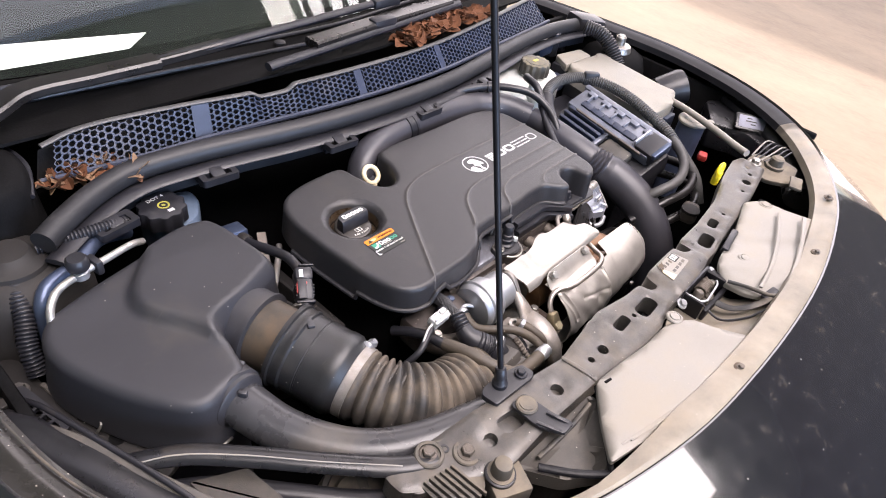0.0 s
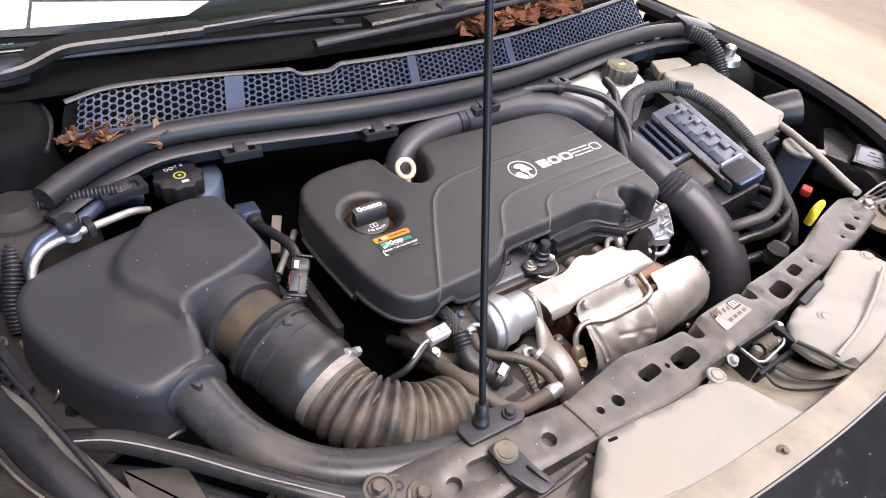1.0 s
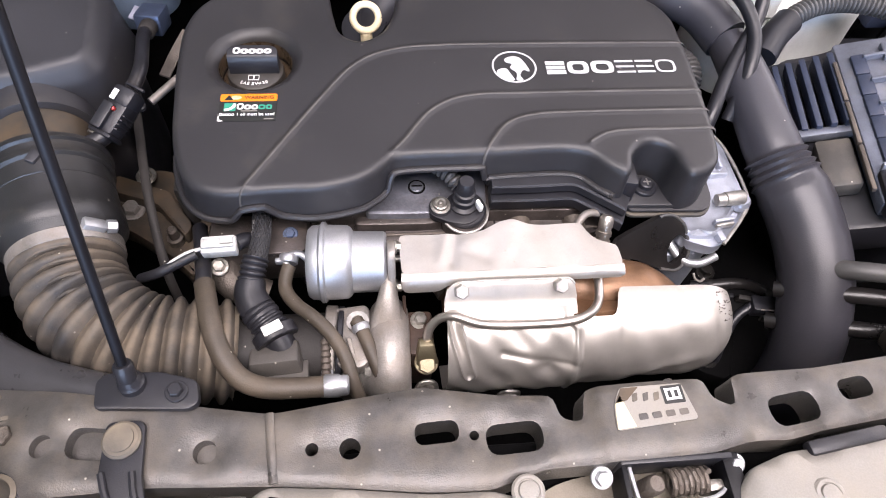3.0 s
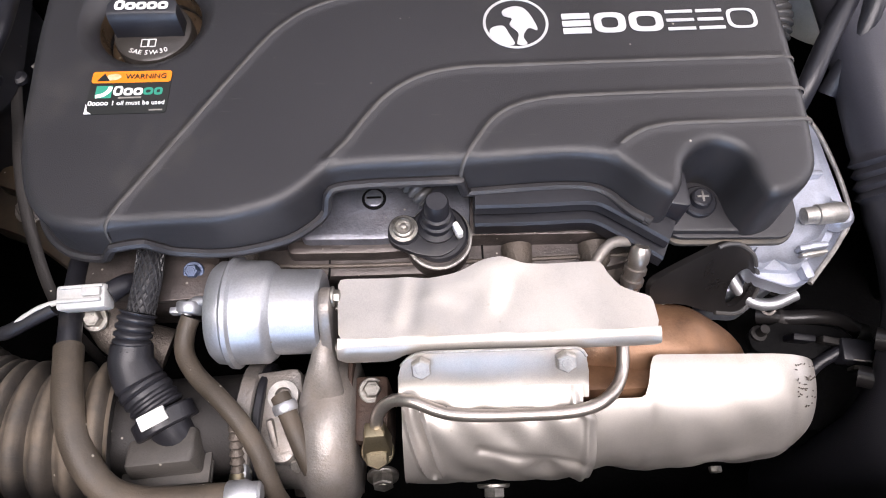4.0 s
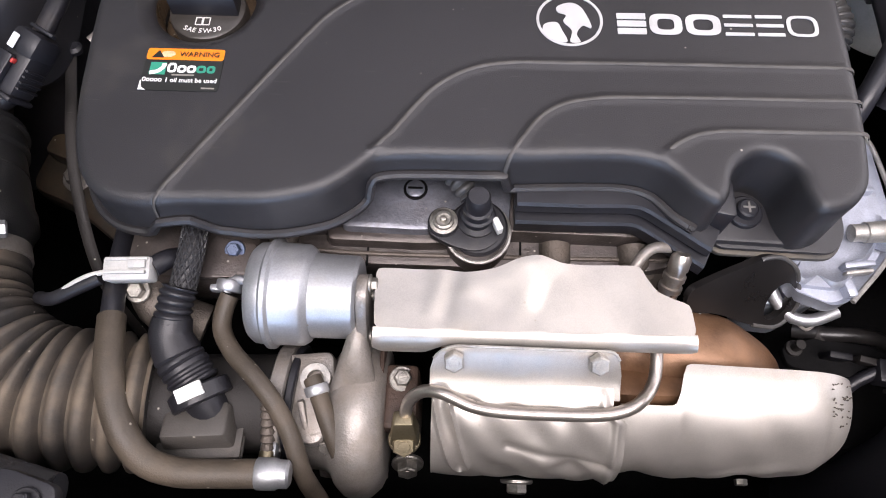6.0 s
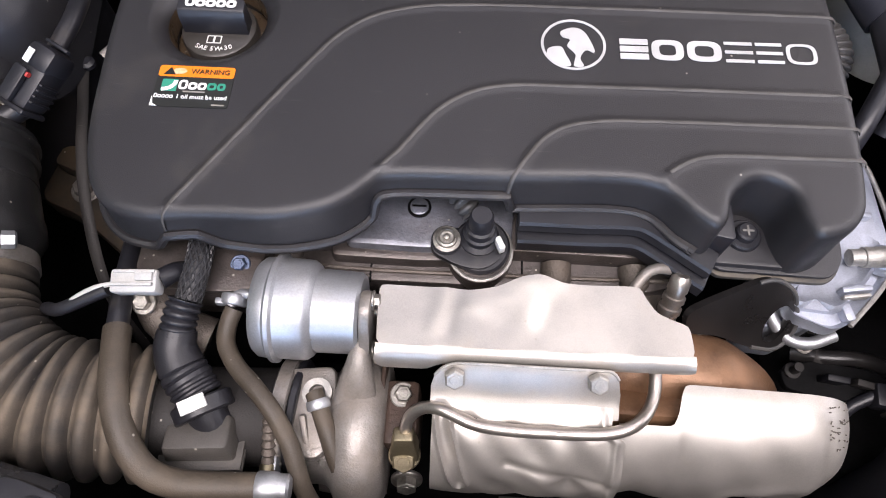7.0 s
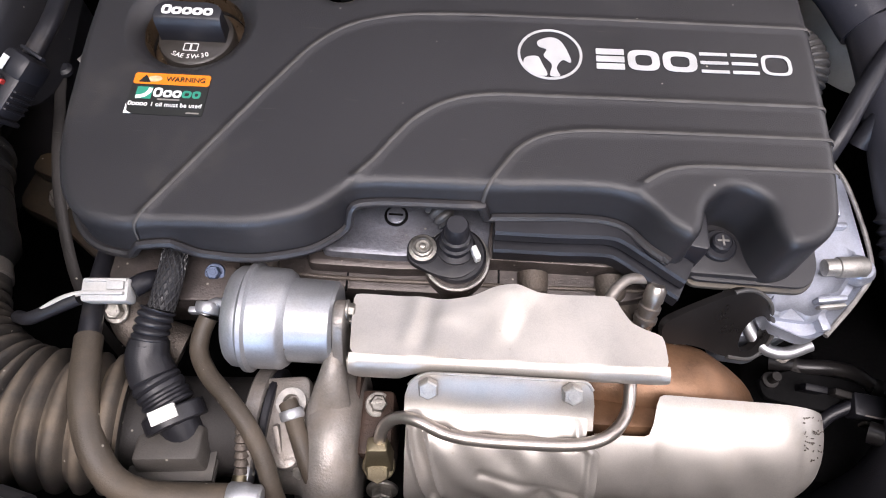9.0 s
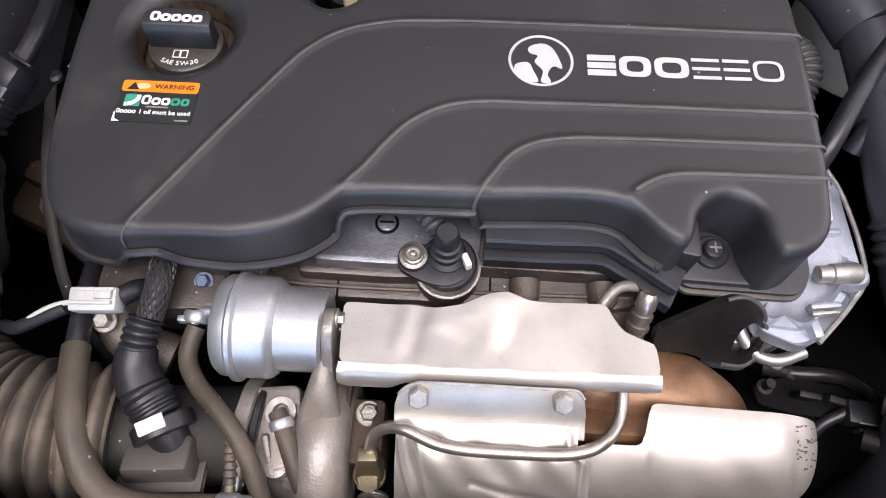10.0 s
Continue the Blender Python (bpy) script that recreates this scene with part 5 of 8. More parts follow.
feed = thing("oil_feed_pipe", (-0.05, -0.22, 0.76), "bright steel oil feed pipe across the heat shield", "pipe")
part("pipe", tube([(-0.120, -0.227, 0.775), (-0.1195, -0.223, 0.787), (-0.117, -0.217, 0.795), (-0.109, -0.2130, 0.803), (-0.099, -0.2145, 0.808), (-0.079, -0.2218, 0.8075), (-0.039, -0.2238, 0.8065), (-0.002, -0.2218, 0.8065), (0.012, -0.2155, 0.806), (0.022, -0.202, 0.802), (0.0245, -0.186, 0.804), (0.0245, -0.172, 0.803)], 0.0037, 0.003, 14), M_FEED, feed)
part("banjo_block", box((-0.1203, -0.2295, 0.7790), (0.0178, 0.0150, 0.0200), 0.0016, (-22, 0, 3), None, 0.66), M_BRASS, feed, "brass-coloured tapered fitting")
part("collar", lathe((-0.1203, -0.2345, 0.7665), (0.03, -0.55, 0.83), [(0, 0.0098), (0.0022, 0.0100), (0.0030, 0.0092)], 24), M_BRASS, feed)
hexbolt((-0.1203, -0.2358, 0.7680), (0.03, -0.55, 0.83), 0.0132, feed, M_BRASS, "banjo_bolt", washer=False)
hexbolt((-0.1195, -0.246, 0.738), (0.05, -0.8, 0.4), 0.012, feed, M_BOLT)

o2 = thing("oxygen_sensor", (0.042, -0.145, 0.78), "steel oxygen sensor standing beside the heat shield", "sensor")
OX = Vector((0.13, 0.58, 0.82)).normalized()
part("sensor_body", lathe((0.036, -0.156, 0.776), OX, [(0, 0.0085), (0.010, 0.0085), (0.011, 0.0062), (0.022, 0.0062), (0.0225, 0.0072), (0.026, 0.0072), (0.0265, 0.0058), (0.030, 0.0058), (0.0305, 0.0069), (0.034, 0.0069), (0.0345, 0.0056), (0.038, 0.0056), (0.0385, 0.0064), (0.046, 0.0062), (0.049, 0.004)], 20), M_FEED, o2)
part("hex_nut", lathe((0.036, -0.156, 0.778), OX, [(0, 0.0105), (0.009, 0.0105), (0.010, 0.009)], 6), M_BOLT, o2, angle=20)
bp = thing("bypass_pipe", (0.02, -0.135, 0.79), "small bent steel breather pipe", "pipe")
part("pipe", tube([(0.010, -0.150, 0.800), (0.014, -0.136, 0.810), (0.024, -0.125, 0.814), (0.038, -0.122, 0.810), (0.046, -0.118, 0.80)], 0.0034, 0.004, 10), M_CASTDUST, bp)

lift = thing("lifting_bracket", (0.09, -0.14, 0.76), "black steel lifting eye bolted to the head", "bracket")
LN = Vector((0.25, -0.8, 0.55)).normalized()
LU = Vector((0, 0, 1)).cross(LN).normalized()
LV = LN.cross(LU)
LB = Matrix.Translation((0.090, -0.142, 0.785)) @ Matrix((LU, LV, LN)).transposed().to_4x4()
lo = [(-0.042, 0.018), (-0.022, 0.023), (0.010, 0.0285), (0.020, 0.0255), (0.0315, 0.014), (0.0385, -0.017), (0.0255, -0.034), (0.0, -0.0215), (-0.020, -0.006), (-0.042, 0.002)]
hole = [(0.0220 + 0.0090 * math.cos(a) + 0.0030 * math.sin(a), -0.0100 + 0.0140 * math.sin(a)) for a in np.linspace(0, 2 * math.pi, 20, endpoint=False)]
lb = shell(rounded(lo, 0.010, 5), lambda x, y, d: 0 * x + 0.0025, 0.005, [hole], 0.008, (), 0, 0.002)
lb.transform(LB)
part("plate", lb, M_SATIN, lift)
# light caught by the plate's right edge, put on as a paler strip
rim_pts = [LB @ Vector((a, b, 0.0024)) for a, b in rounded(lo, 0.010, 5) if a > 0.004]
part("lit_edge", sweep(bmesh.new(), rim_pts, 0.0015, 8), M_CONDUIT, lift, "paler right edge of the plate, lit by its colour")
hexbolt((0.060, -0.152, 0.776), (0, -0.8, 0.5), 0.010, lift)
sp = thing("heater_pipe", (0.13, -0.15, 0.75), "short bent aluminium coolant pipe", "pipe")
part("pipe", tube([(0.112, -0.128, 0.772), (0.118, -0.139, 0.767), (0.127, -0.1475, 0.7635), (0.139, -0.1500, 0.7645), (0.156, -0.1440, 0.766)], 0.0042, 0.004, 14), M_ZINC, sp)

# hoses left of the turbo
inl = thing("inlet_elbow", (-0.25, -0.225, 0.74), "dusty grey-brown plastic turbo inlet elbow with bolted cover", "duct")
part("elbow", tube([(-0.310, -0.218, 0.780), (-0.27, -0.220, 0.772), (-0.235, -0.218, 0.764), (-0.203, -0.215, 0.758)], 0.0305, 0.006, 24), M_TOWER, inl)
part("port_box", box((-0.2375, -0.2350, 0.7900), (0.042, 0.024, 0.018), 0.0022, (-14, 0, 4), None, 0.86), M_PORT, inl)
for k in range(2):
    part("port_lip", box((-0.2375, -0.2375, 0.7790 + 0.0046 * k), (0.049, 0.033, 0.0024), 0.0007, (-14, 0, 4)), M_PORT, inl)

lh = thing("breather_hose", (-0.27, -0.22, 0.76), "thick dusty rubber breather hose with a crimped end", "hose")
part("hose", tube([(-0.2915, -0.1790, 0.812), (-0.2875, -0.1940, 0.815), (-0.2830, -0.2110, 0.817), (-0.2775, -0.2280, 0.815), (-0.2695, -0.2440, 0.811), (-0.2580, -0.2565, 0.805), (-0.243, -0.2612, 0.799), (-0.220, -0.2610, 0.794), (-0.198, -0.2600, 0.792)], 0.0080, 0.004, 18), M_TAN, lh)
part("upper_hose", tube([(-0.308, -0.112, 0.79), (-0.301, -0.135, 0.802), (-0.296, -0.155, 0.809), (-0.2915, -0.181, 0.812)], 0.0064, 0.004, 16), M_HOSE, lh)
part("crimp_sleeve", lathe((-0.200, -0.2600, 0.792), (1, 0.02, -0.04), [(0, 0.0080), (0.001, 0.0088), (0.011, 0.0088), (0.0125, 0.0078), (0.0175, 0.0078), (0.019, 0.006)], 24), M_ZINC, lh)
for k in range(7):
    part("print_mark", box((-0.2925 + 0.0013 * k, -0.192 - 0.0050 * k, 0.8205 + 0.0002 * k), (0.0007, 0.0024, 0.0004), 0, (0, 0, 14)), M_PANEL, lh)

vh = thing("vacuum_hose", (-0.2, -0.2, 0.77), "thin dusty rubber vacuum hose to the actuator", "hose")
part("hose", tube([(-0.2285, -0.160, 0.803), (-0.231, -0.168, 0.801), (-0.231, -0.180, 0.799), (-0.222, -0.194, 0.800), (-0.208, -0.207, 0.802), (-0.194, -0.222, 0.800), (-0.184, -0.238, 0.793), (-0.177, -0.258, 0.778), (-0.170, -0.272, 0.75)], 0.0056, 0.004, 14), M_TAN, vh)
cl = part("spring_clip", lathe((-0.2295, -0.158, 0.8035), (0.1, 0.9, 0.2), [(0, 0.0072), (0.001, 0.008), (0.006, 0.008), (0.007, 0.0072)], 16), M_ZINC, vh)
part("clip_ear", box((-0.236, -0.157, 0.806), (0.007, 0.004, 0.006), 0.001), M_ZINC, cl)
rh = thing("return_hose", (-0.16, -0.23, 0.75), "thin dusty rubber return hose beside the compressor", "hose")
part("hose", tube([(-0.1755, -0.2055, 0.790), (-0.172, -0.212, 0.790), (-0.166, -0.226, 0.786), (-0.159, -0.243, 0.776), (-0.152, -0.257, 0.757), (-0.148, -0.264, 0.735)], 0.0056, 0.004, 14), M_TAN, rh)
part("spring_clip", lathe((-0.173, -0.2095, 0.791), (0.3, -0.8, -0.2), [(0, 0.0066), (0.001, 0.0072), (0.005, 0.0072), (0.006, 0.0066)], 16), M_ZINC, rh)

br = thing("braided_hose", (-0.25, -0.16, 0.78), "braid-sleeved hose with a quick coupling", "hose")
brd = bmesh.new()
path = curve_pts([(-0.2510, -0.098, 0.812), (-0.2502, -0.118, 0.820), (-0.2490, -0.140, 0.8215), (-0.2515, -0.162, 0.8175)], 0.002)
sweep(brd, path, 0.0068, 24)
part("hose_core", brd, M_BLACK, br)
strands = bmesh.new()
for sgn in (-1, 1):
    for k in range(13):
        pts = []
        for i, p in enumerate(path):
            tan = (path[min(i + 1, len(path) - 1)] - path[max(i - 1, 0)]).normalized()
            u = tan.cross(Vector((1, 0, 0))).normalized()
            v = tan.cross(u)
            a = sgn * i * 0.13 + 2 * math.pi * k / 13
            pts.append(p + (u * math.cos(a) + v * math.sin(a)) * 0.0071)
        sweep(strands, pts, 0.0008, 5)
tagged(part("braid", strands, M_BRAID, br, "grey woven braid"), kind="stuff")
part("ribbed_collar", bellows([(-0.252, -0.162, 0.8195), (-0.254, -0.170, 0.817), (-0.256, -0.180, 0.8125), (-0.2565, -0.186, 0.810)], 0.0104, 0.0042, 0.0017, 20), M_BLACK, br)
part("coupling", sweep(bmesh.new(), curve_pts([(-0.256, -0.178, 0.812), (-0.2565, -0.188, 0.808), (-0.252, -0.198, 0.804), (-0.246, -0.206, 0.801), (-0.240, -0.214, 0.798)], 0.0012), lambda s, t: 0.0112 + 0.003 * min(1, s / t * 1.6) - (0.0011 if (s * 400) % 2 > 1.2 and s > 0.45 * t else 0), 22), M_BLACK, br, "ribbed quick coupling")
part("coupling_ring", lathe((-0.2395, -0.2145, 0.7985), (0.45, -0.82, -0.25), [(0, 0.0165), (0.001, 0.0175), (0.009, 0.0175), (0.010, 0.0165)], 28), M_BLACK, br)
part("white_tab", box((-0.2370, -0.2208, 0.8150), (0.015, 0.008, 0.0025), 0.0005, (12, 0, 28)), M_WHITE, br, "white plastic locking tab")
part("lower_stub", tube([(-0.237, -0.219, 0.796), (-0.231, -0.228, 0.788), (-0.226, -0.236, 0.778)], 0.0115, 0.004, 18), M_HOSE, br)

cn = thing("sensor_plug", (-0.28, -0.158, 0.82), "white two-pin sensor plug on a taped lead", "connector")
part("plug_body", box((-0.2785, -0.1555, 0.828), (0.027, 0.014, 0.013), 0.002, (12, 0, 3)), M_PLUG, cn)
for k in (-1, 1):
    part("plug_rib", box((-0.2785, -0.1555 + 0.004 * k, 0.835), (0.024, 0.002, 0.003), 0.0006, (12, 0, 3)), M_PLUG, cn)
part("latch", box((-0.272, -0.1545, 0.8355), (0.010, 0.005, 0.003), 0.0008, (12, 0, 3)), M_PLUG, cn)
part("wire", tube([(-0.290, -0.157, 0.829), (-0.302, -0.160, 0.828), (-0.314, -0.166, 0.825), (-0.322, -0.170, 0.820)], 0.0016, 0.003, 8), M_PLUG, cn)
part("taped_lead", tube([(-0.296, -0.160, 0.826), (-0.310, -0.166, 0.823), (-0.325, -0.171, 0.818), (-0.345, -0.165, 0.80)], 0.0040, 0.004, 12), M_BLACK, cn)
part("sensor_stub", tube([(-0.267, -0.153, 0.827), (-0.262, -0.147, 0.824), (-0.258, -0.138, 0.808)], 0.006, 0.004, 14), M_HOSE, cn)
th = thing("coolant_outlet", (-0.27, -0.14, 0.76), "cast aluminium coolant outlet at the end of the head", "housing")
part("casting", box((-0.255, -0.130, 0.785), (0.085, 0.045, 0.045), 0.010), M_OILCAST, th)
part("machined_face", prism(rounded([(-0.250, -0.152), (-0.215, -0.150), (-0.214, -0.128), (-0.244, -0.124)], 0.005), 0.806, 0.8092, 0.001), M_OILCAST, th, "oily machined face")
part("neck", tube([(-0.285, -0.150, 0.79), (-0.275, -0.165, 0.785), (-0.25, -0.172, 0.775)], 0.014, 0.005, 18), M_CASTDIRTY, th)
hexbolt((-0.283, -0.160, 0.805), (0, -0.3, 1), 0.009, th)
hexbolt((-0.228, -0.133, 0.8085), (0, -0.3, 1), 0.0075, th, M_BLUE)

# ---- intake side: air box, meter tube, hoses, snorkel ----
abx = thing("air_box", (-0.52, 0.03, 0.70), "black plastic air filter box with a raised lid, lightly dusted", "air box")
AB = [(-0.630, 0.064), (-0.614, 0.090), (-0.577, 0.104), (-0.503, 0.122), (-0.446, 0.134), (-0.416, 0.130), (-0.403, 0.121), (-0.392, 0.07), (-0.388, 0.022), (-0.393, 0.008), (-0.403, 0.001),
      (-0.440, -0.014), (-0.480, -0.025), (-0.489, -0.032), (-0.494, -0.060), (-0.500, -0.087), (-0.506, -0.094), (-0.530, -0.101), (-0.550, -0.105), (-0.566, -0.098), (-0.598, -0.055), (-0.622, 0.000), (-0.631, 0.032)]
ab_line = [(q.x, q.y) for q in curve_pts(AB, 0.005, True)]
CREASE = [(-0.470, -0.110), (-0.496, -0.058), (-0.516, -0.013), (-0.534, 0.015), (-0.543, 0.042), (-0.538, 0.065), (-0.520, 0.088), (-0.500, 0.110), (-0.480, 0.150)]
crease = [(q.x, q.y) for q in curve_pts(CREASE, 0.004)]
high_zone = crease + [(-0.30, 0.20), (-0.30, -0.11)]


def airbox_z(x, y, d):
    r = 0.011
    z = 0.858 - r + np.sqrt(np.maximum(0, r * r - np.maximum(0, r - d) ** 2))
    g = gap_to(crease, x, y, False) * np.where(inside(high_zone, x, y), 1, -1)
    s = np.clip((g + 0.005) / 0.014, 0, 1)
    z = z + 0.013 * s * s * (3 - 2 * s) * np.clip(d / 0.010, 0.2, 1)
    return z - 0.05 * np.clip(y - 0.08, 0, 1) - 0.03 * np.clip(-0.60 - x + 0.03, 0, 1)


part("lid", shell(ab_line, airbox_z, lambda x, y: 0.792, (), 0.005, (0.0008, 0.0025, 0.005, 0.008, 0.011), 0.008, 0.004), M_AIRBOX, abx, "moulded lid with a raised rear half", angle=60)
ab_out = [(q.x, q.y) for q in curve_pts([(a * 1.0 + (a + 0.50) * 0.05, b + (b - 0.03) * 0.06) for a, b in AB], 0.006, True)]
part("lid_flange", shell(ab_out, lambda x, y, d: 0 * x + 0.794, 0.007, (), 0.02), M_AIRBOX, abx)
part("lower_tray", shell(ab_line, lambda x, y, d: 0 * x + 0.786, 0.12, (), 0.02), M_BLACK, abx)
for x, y, a in ((-0.548, -0.112, 10), (-0.625, -0.01, 70), (-0.495, -0.068, 100)):
    c = part("spring_clip", tube([(-0.010, 0, 0.0), (-0.009, -0.006, 0.010), (0.0, -0.007, 0.013), (0.009, -0.006, 0.010), (0.010, 0, 0.0)], 0.0016, 0.003, 8), M_BOLT, abx, "wire spring clip")
    c.matrix_basis = pose(x, y, 0.790, 0, 0, a)
for x, y in ((-0.497, -0.075), (-0.516, -0.107)):
    part("lug", box((x, y, 0.842), (0.006, 0.010, 0.012), 0.002, (0, 0, 35)), M_AIRBOX, abx)

meter = thing("air_meter_tube", (-0.44, -0.05, 0.76), "brown-dusted air mass meter tube", "duct")
D0, D1 = Vector((-0.447, -0.016, 0.817)), Vector((-0.427, -0.078, 0.815))
part("tube", lathe(D0, D1 - D0, [(-0.03, 0.0415), (0.05, 0.0405), (0.068, 0.0405)], 40), M_BROWN, meter)
part("collar", lathe(D0, D1 - D0, [(-0.012, 0.046), (0.014, 0.0455), (0.0145, 0.0475), (0.0185, 0.0475), (0.0195, 0.043), (0.0195, 0.04)], 40), M_AIRBOX, meter)
maf = thing("air_meter_plug", (-0.375, -0.01, 0.83), "black sensor plug with a red lock tab on a loom", "connector")
MF = pose(-0.3745, -0.0215, 0.8375, 22, 6, -30)
pb = part("plug", box((0, 0, 0), (0.020, 0.042, 0.020), 0.004), M_BLACK, maf)
pb.matrix_basis = MF
part("plug_hood", box((0, 0, 0), (0.022, 0.018, 0.022), 0.005), M_BLACK, maf, "smooth wire hood").matrix_basis = MF @ pose(0, 0.014, 0.001)
for k in range(4):
    part("plug_rib", box((0, 0, 0), (0.0225, 0.0016, 0.017), 0.0005), M_BLACK, maf).matrix_basis = MF @ pose(0.0, -0.001 - 0.0042 * k, 0.0)
part("latch_arm", box((0, 0, 0), (0.010, 0.024, 0.004), 0.001), M_BLACK, maf).matrix_basis = MF @ pose(-0.004, -0.008, 0.0125)
part("red_tab", box((0, 0, 0), (0.0035, 0.013, 0.004), 0.001), M_RED, maf, "red lock tab").matrix_basis = MF @ pose(-0.0085, -0.006, 0.0108)
part("red_tab", box((0, 0, 0), (0.012, 0.0035, 0.004), 0.001), M_RED, maf, "red lock tab").matrix_basis = MF @ pose(-0.0035, 0.0005, 0.0115)
part("white_mark", box((0, 0, 0), (0.0048, 0.0095, 0.001), 0.0003), M_WHITE, maf).matrix_basis = MF @ pose(-0.004, 0.012, 0.0135)
part("seal_rim", box((0, 0, 0), (0.022, 0.004, 0.021), 0.002), M_HOSE, maf).matrix_basis = MF @ pose(0, -0.022, 0)
part("cable_tie", box((0, 0, 0), (0.018, 0.0022, 0.004), 0.0006), M_BLACK, maf).matrix_basis = MF @ pose(0.004, 0.026, 0.006)
part("sensor_neck", tube([(-0.382, -0.037, 0.831), (-0.393, -0.046, 0.829), (-0.404, -0.056, 0.832)], 0.0075, 0.004, 16), M_BLACK, maf)
part("neck_ring", lathe((-0.391, -0.036, 0.828), (-0.5, -0.8, -0.2), [(0, 0.009), (0.004, 0.009)], 16), M_BOLT, maf)
part("loom", tube([(-0.365, -0.004, 0.845), (-0.362, 0.025, 0.845), (-0.368, 0.060, 0.838), (-0.373, 0.085, 0.832), (-0.373, 0.108, 0.826), (-0.372, 0.122, 0.815)], 0.0062, 0.005, 12), M_HOSE, maf)
part("loom_drop", tube([(-0.408, 0.125, 0.80), (-0.402, 0.100, 0.794), (-0.391, 0.068, 0.790), (-0.384, 0.030, 0.790), (-0.375, -0.006, 0.789), (-0.367, -0.040, 0.787), (-0.358, -0.080, 0.775), (-0.345, -0.13, 0.74), (-0.33, -0.16, 0.68)], 0.0042, 0.006, 10, 0.45, (0, 0, 1)), M_TOWER, maf, "flat brown-dusted strap")
part("strap_clip", lathe((-0.3795, 0.030, 0.792), (0, 0, 1), [(0, 0.0058), (0.003, 0.0058), (0.005, 0.0035)], 14), M_BLACK, maf)
part("tape_clip", lathe((-0.3725, 0.092, 0.830), (0.0, 0.94, -0.24), [(0, 0.0072), (0.001, 0.0080), (0.014, 0.0084), (0.016, 0.0076)], 18), M_TOWER, maf, "dusty ribbed boot")
lc = thing("loom_connector", (-0.372, 0.125, 0.78), "dark blue loom connector on a bracket behind the air box", "connector")
part("body", box((-0.373, 0.122, 0.822), (0.026, 0.030, 0.022), 0.003, (-12, 0, -6)), M_BLUE, lc)
part("clip", box((-0.388, 0.126, 0.826), (0.010, 0.024, 0.003), 0.001, (-12, 20, -6)), M_TICKET, lc, "pale blue clip")
part("strip", flat_bar([(-0.362, 0.070, 0.795), (-0.351, 0.092, 0.806), (-0.340, 0.112, 0.815)], 0.012, 0.0024, 0.004, 0.0006), M_CASTDIRTY, lc, "dull steel strip")
part("pipe", tube([(-0.372, 0.040, 0.790), (-0.352, 0.062, 0.795), (-0.334, 0.082, 0.798), (-0.325, 0.094, 0.797)], 0.0042, 0.004, 12), M_CASTDUST, lc, "dull steel pipe end")

res = thing("intake_coupling", (-0.42, -0.11, 0.76), "wide black ribbed coupling on the intake tube", "duct")
A0, A1 = Vector((-0.427, -0.076, 0.815)), Vector((-0.404, -0.142, 0.805))
part("barrel", lathe(A0, A1 - A0, [(-0.014, 0.042), (-0.013, 0.0495), (-0.008, 0.0505), (-0.0065, 0.0480), (0.0, 0.0478), (0.002, 0.0490), (0.005, 0.0490), (0.007, 0.0465), (0.022, 0.0468), (0.0225, 0.0462), (0.024, 0.0462), (0.0245, 0.0468), (0.046, 0.0472), (0.049, 0.0482), (0.060, 0.0482), (0.063, 0.046), (0.070, 0.042)], 56), M_COUPLING, res)
part("tab", box((0, 0, 0), (0.008, 0.012, 0.005), 0.001), M_AIRBOX, res).matrix_basis = pose(-0.418, -0.088, 0.860, 0, 10, -20)
ucl = thing("hose_clamp", (-0.40, -0.15, 0.76), "steel worm clamp on the bellows hose", "hose clamp")
part("strap", lathe(A1, A1 - A0, [(-0.001, 0.041), (0.0, 0.0425), (0.010, 0.0425), (0.011, 0.041)], 48), M_CASTDUST, ucl)
part("worm_housing", box((0, 0, 0), (0.018, 0.010, 0.009), 0.002), M_ZINC, ucl).matrix_basis = pose(-0.374, -0.136, 0.834, 0, 45, 20)
part("screw_head", lathe((-0.367, -0.133, 0.828), (0.9, 0.3, -0.5), [(0, 0.0055), (0.007, 0.0055), (0.008, 0.004)], 6), M_ZINC, ucl, angle=20)
bel = thing("intake_bellows", (-0.34, -0.21, 0.74), "corrugated rubber intake hose caked with brown dust", "hose")
part("bellows", bellows([A1 + (A1 - A0) * 0.04, (-0.396, -0.166, 0.803), (-0.384, -0.188, 0.801), (-0.362, -0.208, 0.797), (-0.336, -0.2195, 0.790), (-0.305, -0.2215, 0.783), (-0.272, -0.220, 0.774)], 0.0415, 0.0118, 0.0062, 40, 1.0, (0.014, 0.0)), M_RUBBER, bel, angle=70)
for k in range(4):
    a = A1 + (A1 - A0).normalized() * (0.020 + 0.011 * k)
    q = [(a.x + 0.034 * math.cos(w) * 0.94 + 0.004 * k, a.y + 0.034 * math.cos(w) * 0.34 - 0.001 * k, a.z + 0.0415 * math.sin(w) - 0.002) for w in np.linspace(1.2, 2.1, 7)]
    part("rib", tube(q, 0.0022, 0.003, 8), M_RUBBER, bel)

